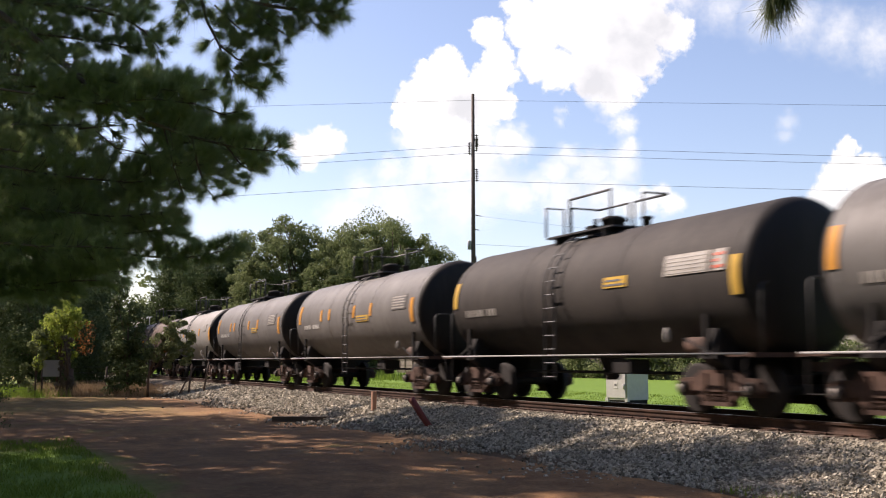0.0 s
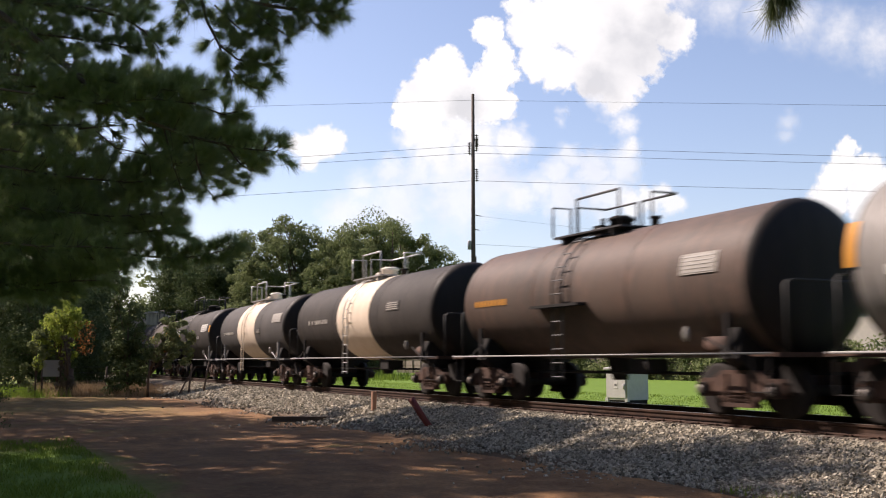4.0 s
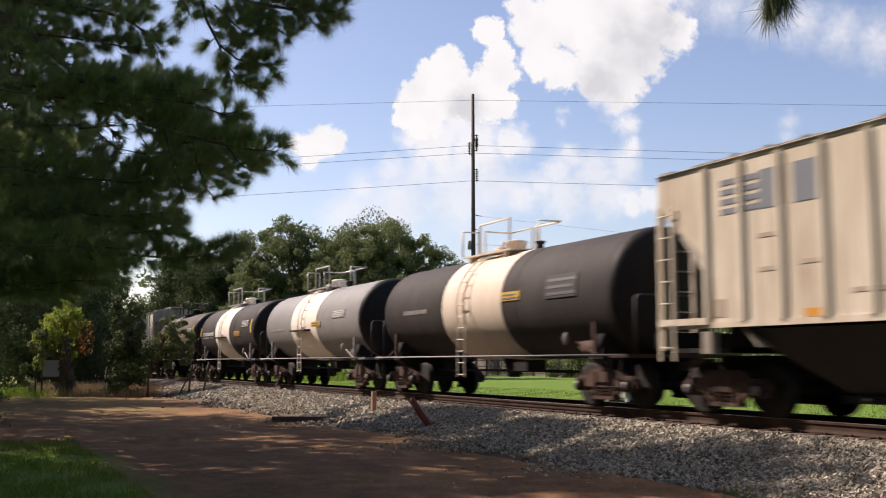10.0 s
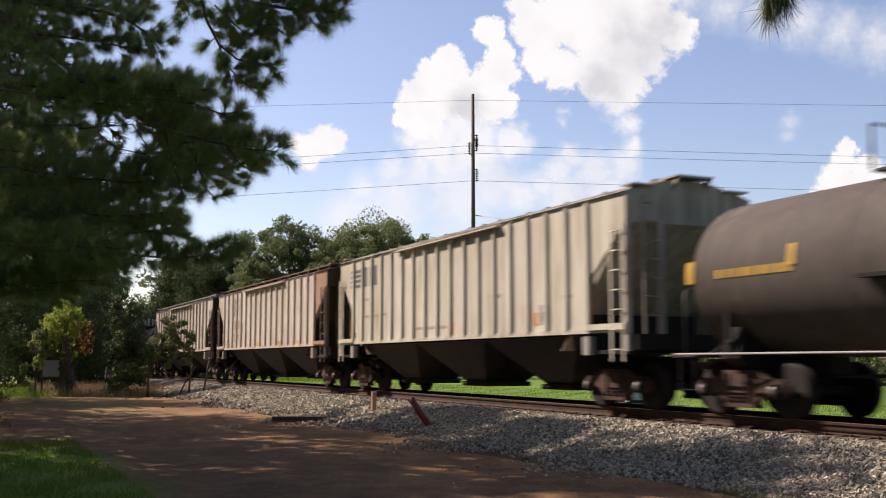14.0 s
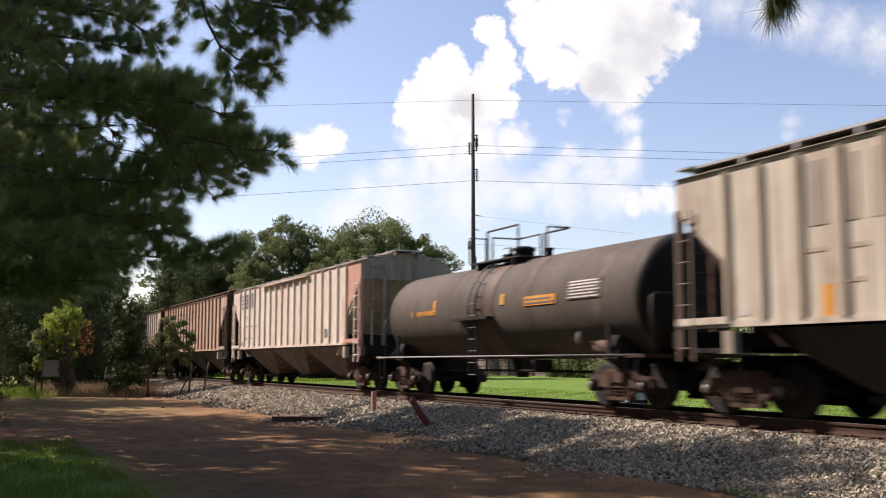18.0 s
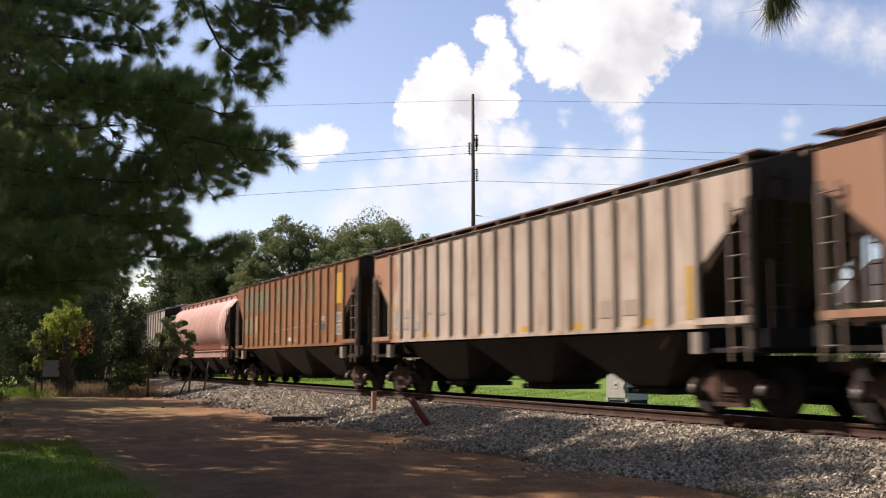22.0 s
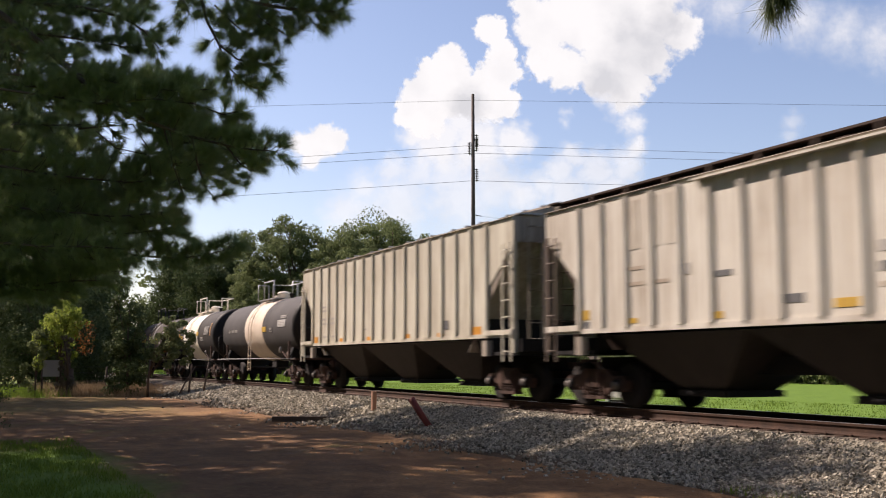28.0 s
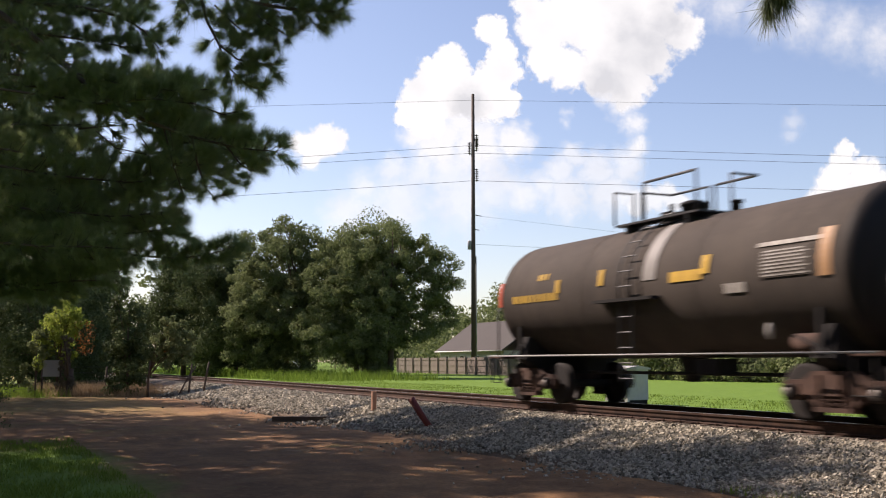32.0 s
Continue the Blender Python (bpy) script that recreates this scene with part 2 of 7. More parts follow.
# ---- mesh building ----
class Shape:
    """Collects vertices and faces of one mesh."""

    def __init__(self):
        self.v, self.f, self.s = [], [], []

    def put(self, verts, faces, smooth=False):
        base = len(self.v)
        self.v.extend(tuple(map(float, p)) for p in verts)
        self.f.extend(tuple(base + i for i in q) for q in faces)
        self.s.extend([smooth] * len(faces))
        return self

    def box(self, x0, x1, y0, y1, z0, z1, chamfer=0.0):
        if chamfer <= 0:
            p = [(x, y, z) for x in (x0, x1) for y in (y0, y1) for z in (z0, z1)]
            return self.put(p, [(0, 1, 3, 2), (4, 6, 7, 5), (0, 4, 5, 1), (2, 3, 7, 6), (0, 2, 6, 4), (1, 5, 7, 3)])
        c = chamfer
        ring = [(x0 + c, y0), (x1 - c, y0), (x1, y0 + c), (x1, y1 - c), (x1 - c, y1), (x0 + c, y1), (x0, y1 - c), (x0, y0 + c)]
        return self.prism([(a, b) for a, b in ring], "z", z0, z1)

    def prism(self, poly, axis, a0, a1, smooth=False):
        """Extrudes a polygon along an axis: 'x' takes (y, z), 'y' takes (x, z), 'z' takes (x, y)."""
        n = len(poly)
        mk = {"x": lambda p, a: (a, p[0], p[1]), "y": lambda p, a: (p[0], a, p[1]), "z": lambda p, a: (p[0], p[1], a)}[axis]
        verts = [mk(p, a0) for p in poly] + [mk(p, a1) for p in poly]
        sides = [(i, (i + 1) % n, n + (i + 1) % n, n + i) for i in range(n)]
        self.put(verts, sides, smooth)
        self.put(verts[:n], [tuple(range(n - 1, -1, -1))])
        return self.put(verts[n:], [tuple(range(n))])

    def tube(self, path, r, n=6, caps=True, r1=None):
        """A round bar through the points of a path; r1: its radius at the end."""
        pts = [Vector(p) for p in path]
        rings, side = [], None
        for i, p in enumerate(pts):
            d = (pts[min(i + 1, len(pts) - 1)] - pts[max(i - 1, 0)]).normalized()
            if side is None:
                side = d.orthogonal().normalized()
            side = (side - d * side.dot(d)).normalized()
            up = d.cross(side)
            rad = r if r1 is None else r + (r1 - r) * i / (len(pts) - 1)
            rings.append([p + (side * math.cos(k * math.tau / n) + up * math.sin(k * math.tau / n)) * rad for k in range(n)])
        verts = [q for ring in rings for q in ring]
        faces = [(i * n + k, i * n + (k + 1) % n, (i + 1) * n + (k + 1) % n, (i + 1) * n + k) for i in range(len(pts) - 1) for k in range(n)]
        if caps:
            m = (len(pts) - 1) * n
            faces += [tuple(range(n - 1, -1, -1)), tuple(range(m, m + n))]
        return self.put(verts, faces, n > 5)

    def lathe(self, profile, axis, centre, n=32, a0=0.0, a1=math.tau):
        """Turns (along, radius) pairs about an axis through centre."""
        full = abs(a1 - a0 - math.tau) < 1e-6
        cols = n if full else n + 1
        verts = []
        for along, r in profile:
            for k in range(cols):
                a = a0 + (a1 - a0) * k / n
                c, s = r * math.cos(a), r * math.sin(a)
                p = {"x": (along, c, s), "y": (c, along, s), "z": (c, s, along)}[axis]
                verts.append((p[0] + centre[0], p[1] + centre[1], p[2] + centre[2]))
        faces = []
        for i in range(len(profile) - 1):
            for k in range(n):
                j = (k + 1) % cols
                q = (i * cols + k, i * cols + j, (i + 1) * cols + j, (i + 1) * cols + k)
                faces.append(q if axis != "y" else q[::-1])
        return self.put(verts, faces, True)

    def mesh(self, name, material):
        me = bpy.data.meshes.new(name)
        me.from_pydata(self.v, [], self.f)
        me.polygons.foreach_set("use_smooth", self.s)
        me.materials.append(material)
        me.validate()
        me.update()
        return me


def array_mesh(name, verts, faces, material, smooth=False):
    """A mesh from numpy arrays: verts (n, 3), faces (m, 3 or 4)."""
    me = bpy.data.meshes.new(name)
    verts = np.asarray(verts, dtype=np.float32)
    faces = np.asarray(faces, dtype=np.int32)
    k = faces.shape[1]
    me.vertices.add(len(verts))
    me.vertices.foreach_set("co", verts.ravel())
    me.loops.add(faces.size)
    me.loops.foreach_set("vertex_index", faces.ravel())
    me.polygons.add(len(faces))
    me.polygons.foreach_set("loop_start", np.arange(0, faces.size, k, dtype=np.int32))
    me.polygons.foreach_set("use_smooth", np.full(len(faces), smooth))
    me.materials.append(material)
    me.update(calc_edges=True)
    return me


def part(name, shape, material, parent, label="", at=None):
    """One mesh object under a thing or under a part. shape: a Shape or a finished mesh."""
    me = shape.mesh(name, material) if isinstance(shape, Shape) else shape
    ob = new(name, me)
    ob.parent = parent
    if at is not None:
        ob.matrix_basis = at
    if label:
        tagged(ob, label)
    return ob


def thing(name, m, label, category, group="", kind=""):
    ob = new(name)
    ob.empty_display_size = 0.2
    ob.matrix_basis = m
    return tagged(ob, label, category, group, kind)


KEPT = {}


def kept(key, make, material):
    """A mesh that is made once for a key and a material and shared after that."""
    full = (key, material.name)
    if full not in KEPT:
        KEPT[full] = make().mesh(key[0] if isinstance(key, tuple) else key, material)
    return KEPT[full]

# ---- ground, ballast and track ----
def bed_height(y):
    """The cross-section of the ballast shoulder."""
    return np.interp(y, [-4.8, -4.1, -3.4, -2.4, -1.75, 1.75, 2.5, 4.2, 4.8], [-0.80, -0.71, -0.57, -0.31, -0.205, -0.205, -0.27, -0.46, -0.5])


def land_height(x, y):
    """Flat land, a little lower on the camera's side; it dips under the ballast."""
    z = np.interp(y, [-7.0, -4.5, -3.9, 3.6, 4.6, 30.0], [-0.72, -0.72, -0.86, -0.62, -0.44, -0.40])
    return z + 0.03 * np.sin(x * 0.55 + y * 0.31) * np.cos(y * 0.7) * (np.abs(y) < 60)


def build_ground():
    xs = np.concatenate([[-4000, -1500, -700, -400], np.arange(-260, -70, 5.0), np.arange(-70, 12, 0.5), np.arange(12, 80, 4.0), [200, 600, 1500, 4000]])
    ys = np.concatenate([[-4000, -1200, -400, -150], np.arange(-80, -22, 4.0), np.arange(-22, 8, 0.5), np.arange(8, 70, 2.0), [90, 150, 400, 1200, 4000]])
    gx, gy = np.meshgrid(xs, ys, indexing="ij")
    z = land_height(gx, gy)
    rng = np.random.default_rng(4)
    z = z + rng.uniform(-0.012, 0.012, z.shape) * (np.abs(gx + 30) < 45)
    verts = np.stack([gx, gy, z], -1).reshape(-1, 3)
    nx, ny = len(xs), len(ys)
    i, j = np.meshgrid(np.arange(nx - 1), np.arange(ny - 1), indexing="ij")
    a = (i * ny + j).ravel()
    ob = new("ground", array_mesh("ground", verts, np.stack([a, a + ny, a + ny + 1, a + 1], -1), M_GROUND, True))
    tagged(ob, "bare red-brown dirt with patches of rough grass", "ground", kind="structure")

    xs = np.concatenate([np.arange(-420, -70, 10.0), np.arange(-70, 20, 1.0), np.arange(20, 160, 10.0)])
    ys = np.array([-4.8, -4.5, -4.1, -3.75, -3.4, -2.9, -2.4, -2.05, -1.75, -1.0, 0.0, 1.0, 1.75, 2.5, 3.4, 4.2, 4.8])
    gx, gy = np.meshgrid(xs, ys, indexing="ij")
    gz = bed_height(gy) + 0.02 * np.sin(gx * 1.3 + gy) * (np.abs(gy) > 1.8)
    nx, ny = len(xs), len(ys)
    i, j = np.meshgrid(np.arange(nx - 1), np.arange(ny - 1), indexing="ij")
    a = (i * ny + j).ravel()
    bed = new("ballast_bed", array_mesh("ballast_bed", np.stack([gx, gy, gz], -1).reshape(-1, 3), np.stack([a, a + ny, a + ny + 1, a + 1], -1), M_BALLAST, True))
    tagged(bed, "grey crushed-stone ballast shoulder under the railway track", "ballast", kind="structure")


def scatter_stones():
    """Broken granite lying on the shoulder: small angular lumps."""
    rng = np.random.default_rng(11)
    phi = (1 + 5 ** 0.5) / 2
    ico = np.array([(-1, phi, 0), (1, phi, 0), (-1, -phi, 0), (1, -phi, 0), (0, -1, phi), (0, 1, phi), (0, -1, -phi), (0, 1, -phi), (phi, 0, -1), (phi, 0, 1), (-phi, 0, -1), (-phi, 0, 1)]) / 1.9
    cube = np.array([(x, y, z) for x in (-1, 1) for y in (-1, 1) for z in (-1, 1)]) * 0.62
    quads = np.array([(0, 1, 3, 2), (4, 6, 7, 5), (0, 4, 5, 1), (2, 3, 7, 6), (0, 2, 6, 4), (1, 5, 7, 3)])
    groups = [(-12.5, 3.0, 30000, 0.027), (-24.0, -12.5, 26000, 0.031), (-38.0, -24.0, 18000, 0.039), (-58.0, -38.0, 12000, 0.055)]
    verts, faces, base = [], [], 0
    for x0, x1, count, size in groups:
        x = rng.uniform(x0, x1, count)
        y = -1.45 - np.interp(x, [-24.0, -11.0], [2.15, 2.75]) * rng.uniform(0, 1, count) ** 0.92
        y -= rng.exponential(0.5, count) * (rng.uniform(0, 1, count) < 0.36) * (0.6 + 0.4 * np.sin(x * 0.9 + 1.3 * np.sin(x * 0.37)))
        r = size * rng.uniform(0.55, 1.35, count)
        z = np.maximum(bed_height(y), -0.725) + r * rng.uniform(0.05, 0.5, count)
        q = rng.normal(size=(count, 4))
        q /= np.linalg.norm(q, axis=1, keepdims=True)
        w, a, b, c = q.T
        rot = np.stack([1 - 2 * (b * b + c * c), 2 * (a * b - c * w), 2 * (a * c + b * w), 2 * (a * b + c * w), 1 - 2 * (a * a + c * c), 2 * (b * c - a * w), 2 * (a * c - b * w), 2 * (b * c + a * w), 1 - 2 * (a * a + b * b)], -1).reshape(-1, 3, 3)
        local = cube[None] * rng.uniform(0.6, 1.3, (count, 8, 1)) * rng.uniform(0.7, 1.25, (count, 1, 3))
        pts = np.einsum("nij,nkj->nki", rot, local) * r[:, None, None] + np.stack([x, y, z], -1)[:, None]
        verts.append(pts.reshape(-1, 3))
        faces.append((np.arange(count)[:, None, None] * 8 + quads[None] + base).reshape(-1, 4))
        base += count * 8
    ob = new("ballast_stones", array_mesh("ballast_stones", np.concatenate(verts), np.concatenate(faces), M_STONE))
    tagged(ob, "loose grey angular crushed granite on the track shoulder", "gravel", kind="stuff")


def build_track():
    track = thing("railway_track", pose(0, 0, 0), "single railway track with rusty rails on timber sleepers", "railway track", kind="structure")
    for side in (-1, 1):
        y = side * 0.7525
        web = Shape().prism([(y - 0.07, -0.185), (y + 0.07, -0.185), (y + 0.07, -0.172), (y + 0.02, -0.155), (y + 0.011, -0.13), (y + 0.011, -0.055), (y + 0.034, -0.04), (y + 0.036, -0.006), (y + 0.026, 0.0), (y - 0.026, 0.0), (y - 0.036, -0.006), (y - 0.034, -0.04), (y - 0.011, -0.055), (y - 0.011, -0.13), (y - 0.02, -0.155), (y - 0.07, -0.172)][::-1], "x", -420, 160)
        rail = part("rail", web, M_RAIL, track)
        part("rail_head", Shape().box(-420, 160, y - 0.024, y + 0.024, -0.004, 0.003), M_RAIL_HEAD, rail, "polished running surface")
    tie = Shape().box(-0.115, 0.115, -1.3, 1.3, -0.36, -0.19, 0.012).mesh("tie", M_TIE)
    plate = Shape().box(-0.10, 0.10, -0.17, 0.17, -0.19, -0.178, 0.006).mesh("tie_plate", M_RAIL)
    rng = random.Random(3)
    for k in range(150):
        x = 2.0 - 0.52 * k
        t = part("tie", tie, M_TIE, track, at=pose(x, rng.uniform(-0.05, 0.05), rng.uniform(-0.01, 0.004), 0, 0, rng.uniform(-1, 1)))
        if k < 90:
            part("tie_plate", plate, M_RAIL, t, at=pose(0, -0.7525, 0.0))
    # rail anchors clipped under the near rail
    anchor = Shape().box(-0.02, 0.02, -0.10, 0.10, -0.205, -0.165, 0.008).mesh("rail_anchor", M_RAIL)
    for k in range(70):
        part("rail_anchor", anchor, M_RAIL, track, at=pose(1.7 - 0.52 * k, -0.7525, 0))


build_ground()
scatter_stones()
build_track()

# ---- trees ----
def tuft_arrays(rng, P, D, k, length, width, fan=0.42):
    """Needles as thin triangles that fan out from points P along D."""
    n = len(P)
    d = D[:, None, :] * 0.85 + rng.normal(0, fan, (n, k, 3))
    d /= np.linalg.norm(d, axis=2, keepdims=True)
    ln = length * rng.uniform(0.65, 1.1, (n, k, 1))
    side = np.cross(d, rng.normal(0, 1, (n, k, 3)))
    side /= np.linalg.norm(side, axis=2, keepdims=True)
    base = np.repeat(P[:, None, :], k, 1) + rng.normal(0, 0.012, (n, k, 3))
    tip = base + d * ln
    tip[..., 2] -= ln[..., 0] * 0.1
    v = np.stack([base - side * width / 2, base + side * width / 2, tip], 2).reshape(-1, 3)
    return v


def along(points, step):
    """Points and directions at even steps along a polyline."""
    pts = [Vector(p) for p in points]
    out = []
    for a, b in zip(pts[:-1], pts[1:]):
        d = b - a
        n = max(1, int(d.length / step))
        out += [(a + d * (i / n), d.normalized()) for i in range(n)]
    out.append((pts[-1], (pts[-1] - pts[-2]).normalized()))
    return out


def needle_branch(rng, limb, bare, step, twig_len, spread, P, D, twigs, droop=0.0, fills=(0.45, 0.65, 0.85, 1.0)):
    """Hangs twigs with needle tufts on the outer part of a limb."""
    line = along(limb, step)
    for i, (p, d) in enumerate(line):
        if i < bare * len(line):
            continue
        for _ in range(2):
            side = Vector(rng.normal(0, 1, 3))
            side = (side - d * side.dot(d)).normalized()
            way = (d * 0.55 + side * spread + Vector((0, 0, 0.18 - droop))).normalized()
            ln = twig_len * rng.uniform(0.45, 1.2) * (1.0 if i < len(line) * 0.85 else 0.6)
            end = p + way * ln
            twigs.append((p, end))
            for f in fills:
                P.append(tuple(p + way * ln * f))
                D.append(tuple((way + Vector((0, 0, 0.2))).normalized()))


def plume_branch(rng, limb, bare, shoot, P, D, twigs):
    """Side shoots that turn up at their ends, each with a brush of long needles."""
    line = along(limb, 0.085)
    n = len(line)
    for i, (p, d) in enumerate(line):
        if i < bare * n:
            continue
        for _ in range(3):
            side = Vector(rng.normal(0, 1, 3))
            side = (side - d * side.dot(d)).normalized()
            way = (d * 0.6 + side * 0.9 + Vector((0, 0, 0.1))).normalized()
            ln = shoot * 1.25 * rng.uniform(0.25, 1.25) * (1.0 - 0.45 * i / n)
            mid = p + way * ln * 0.6
            up = (way + Vector((0, 0, 0.5)) + d * 0.15).normalized()
            end = mid + up * ln * 0.5
            twigs.append((p, mid))
            twigs.append((mid, end))
            for f in (0.5, 0.68, 0.84, 1.0):
                P.append(tuple(mid + up * ln * 0.5 * f))
                D.append(tuple(up))
            if rng.random() < 0.3:
                P.append(tuple(p + way * ln * 0.4))
                D.append(tuple(way))


def twig_shape(twigs, tr=0.007):
    s = Shape()
    for a, b in twigs:
        s.tube([a, b], tr, 3, False, tr * 0.6)
    return s


def pine(base, height, z0, reach, seed, label, whorls=9, per=4, k=26, length=0.2, width=0.011, step=0.3, near=(), material=None, name="pine_tree", twig=0.65, joined=False):
    """A tall pine: a straight trunk, whorls of limbs, tufts of long needles."""
    rng = np.random.default_rng(seed)
    bx, by, bz = base
    tree = thing(name, pose(bx, by, bz), label, "tree")
    part("trunk", Shape().tube([(0, 0, -0.3), (0.05, 0.02, height * 0.3), (0.0, 0.08, height * 0.65), (0.05, 0, height)], height * 0.0125 + 0.05, 12, True, 0.04), M_BARK, tree)
    limbs = []
    P, D, twigs = [], [], []
    for thick, bare, shoot, pts in near:
        limb = [(a - bx, b - by, c - bz) for a, b, c in pts]
        part("limb", Shape().tube(limb, thick * 0.62, 8, True, 0.007), M_BARK, tree)
        if bare < 1:
            plume_branch(rng, limb, bare, shoot, P, D, twigs)
    for w in range(whorls):
        f = w / max(1, whorls - 1)
        z = z0 + (height - z0 - 0.5) * f
        for q in range(per):
            a = rng.uniform(0, math.tau)
            ln = reach * (1 - 0.5 * f ** 2.5) * rng.uniform(0.65, 1.1)
            dx, dy = math.cos(a), math.sin(a)
            limbs.append([(0, 0, z), (dx * ln * 0.4, dy * ln * 0.4, z + ln * 0.10), (dx * ln * 0.75, dy * ln * 0.75, z + ln * 0.08), (dx * ln, dy * ln, z + ln * 0.16)])
    needles = material or M_NEEDLE
    if P:
        v = tuft_arrays(rng, np.array(P), np.array(D), 46, 0.185, 0.0042, 0.4)
        part("foliage", array_mesh("foliage", v, np.arange(len(v)).reshape(-1, 3), needles), needles, tree)
        tagged(part("twig_tangle", twig_shape(twigs, 0.005), M_BARK, tree), kind="stuff")
    P, D, twigs = [], [], []
    frame_work = Shape()
    for limb in limbs:
        needle_branch(rng, limb, 0.3, step, twig, 0.9, P, D, twigs)
        if joined:
            frame_work.tube(limb, 0.045, 6, True, 0.012)
        else:
            part("limb", Shape().tube(limb, 0.045, 6, True, 0.012), M_BARK, tree)
    if joined:
        tagged(part("branchwork", frame_work, M_BARK, tree), kind="stuff")
    tagged(part("twig_tangle", twig_shape(twigs), M_BARK, tree), kind="stuff")
    v = tuft_arrays(rng, np.array(P), np.array(D), k, length, width)
    part("crown", array_mesh("crown", v, np.arange(len(v)).reshape(-1, 3), needles), needles, tree)
    return tree


def leaf_arrays(rng, centres, radii, per, size):
    """Small four-cornered leaves in clumps."""
    c = np.repeat(np.asarray(centres), per, 0)
    r = np.repeat(np.asarray(radii), per)
    d = rng.normal(0, 1, (len(c), 3))
    d /= np.linalg.norm(d, axis=1, keepdims=True)
    p = c + d * (r * rng.uniform(0.25, 1.0, len(c)) ** 0.5)[:, None] * np.array([1, 1, 0.8])
    face = d + rng.normal(0, 0.55, (len(c), 3)) + np.array([0, 0, 0.25])
    u = np.cross(face, rng.normal(0, 1, (len(c), 3)))
    u /= np.linalg.norm(u, axis=1, keepdims=True)
    w = np.cross(face, u)
    w /= np.linalg.norm(w, axis=1, keepdims=True)
    s = (size * rng.uniform(0.6, 1.4, len(c)))[:, None]
    v = np.stack([p - u * s, p - w * s * 0.5, p + u * s, p + w * s * 0.5], 1).reshape(-1, 3)
    return v


def leafy(name, base, height, width, trunk, clumps, per, size, seed, label, category, leaf, low=0.15, clump=0.16, squash=1.0, extra=None, shape=()):
    """A broad-leaved tree or bush: forked trunk, limbs, clumps of leaves with gaps between.
    shape: lobes of its crown, (sideways, up, radius) in metres."""
    rng = np.random.default_rng(seed)
    tree = thing(name, pose(*base), label, category)
    cz = height * (low + (1 - low) * 0.5)
    hz = height * (1 - low) * 0.5
    centres, radii = [], []
    lobes = [(rng.normal(0, 0.38, 3), rng.uniform(0.3, 0.7)) for _ in range(11)]
    lobes += [((0.62 * math.cos(k), 0.62 * math.sin(k), -0.55), 0.42) for k in (0.4, 1.9, 3.2, 4.4, 5.6)] if low < 0.05 else []
    total = sum(r * r for _, _, r in shape)
    for a, b, r in shape:
        for _ in range(int(clumps * r * r / total)):
            d = rng.normal(0, 1, 3)
            d *= r * rng.uniform(0.3, 1.0) ** 0.5 / np.linalg.norm(d)
            deep = rng.normal(0, 0.25 * width)
            centres.append((a * 0.42 + d[0] - 0.906 * deep, a * 0.906 + d[1] + 0.42 * deep, max(0.1, b + d[2])))
            radii.append(height * clump * rng.uniform(0.45, 1.0))
    while len(centres) < clumps and not shape:
        o, s = lobes[len(centres) % len(lobes)]
        d = rng.normal(0, 1, 3)
        d /= np.linalg.norm(d)
        q = np.array(o) * 0.9 + d * s * rng.uniform(0.55, 1.0)
        q /= max(1.0, np.linalg.norm(q) * 0.93)
        centres.append((q[0] * width / 2, q[1] * width / 2 * squash, max(cz + q[2] * hz, height * low * 0.8)))
        radii.append(height * clump * rng.uniform(0.45, 1.0))
    s = Shape().tube([(0, 0, -0.2), (0.02 * height, 0, height * 0.2), (0.0, 0.02 * height, height * 0.42)], trunk, 9, True, trunk * 0.55)
    part("trunk", s, M_BARK, tree)
    for i in range(0, min(clumps, 40), 4):
        c = Vector(centres[i])
        part("limb", Shape().tube([(0, 0, height * 0.22), (c.x * 0.4, c.y * 0.4, height * 0.22 + (c.z - height * 0.22) * 0.55), tuple(c)], trunk * 0.42, 6, True, trunk * 0.08), M_BARK, tree)
    v = leaf_arrays(rng, centres, radii, per, size)
    part("crown", array_mesh("crown", v, np.arange(len(v)).reshape(-1, 4), leaf), leaf, tree)
    if extra:
        mat, dx, dz, rad, count = extra
        v = leaf_arrays(rng, [(0.3, dx, dz + 0.5 * i) for i in range(3)], [rad] * 3, count, size)
        part("autumn_foliage", array_mesh("autumn_foliage", v, np.arange(len(v)).reshape(-1, 4), mat), mat, tree, "autumn-red leaves")
    return tree


NEAR_LIMBS = []


def near_limb(thick, bare, shoot, *pts):
    """One limb of the near pine: its thickness, the bare share of it, the length of its side shoots, and the points that it runs through."""
    NEAR_LIMBS.append((thick, bare, shoot, pts))


near_limb(0.085, 0.42, 0.3, (-16.49, -14.50, 7.09), (-14.42, -12.98, 5.52), (-13.71, -12.51, 4.99), (-13.26, -12.13, 4.51), (-12.82, -11.80, 4.12), (-12.43, -11.35, 3.80), (-12.02, -10.89, 3.57), (-11.61, -10.45, 3.40), (-11.23, -10.09, 3.32))
near_limb(0.03, 0.1, 0.22, (-13.26, -12.13, 4.51), (-12.70, -11.59, 4.29), (-12.28, -11.12, 4.17), (-12.05, -10.87, 4.15), (-11.87, -10.71, 4.13))
near_limb(0.015, 0.5, 0.16, (-12.13, -11.01, 4.05), (-11.93, -10.79, 3.92), (-11.74, -10.59, 3.81), (-11.57, -10.47, 3.82))
near_limb(0.05, 0.1, 0.3, (-15.50, -13.85, 6.34), (-14.28, -12.71, 5.66), (-13.66, -12.06, 5.51), (-13.14, -11.60, 5.28), (-12.94, -11.34, 5.07), (-12.78, -11.19, 4.83))
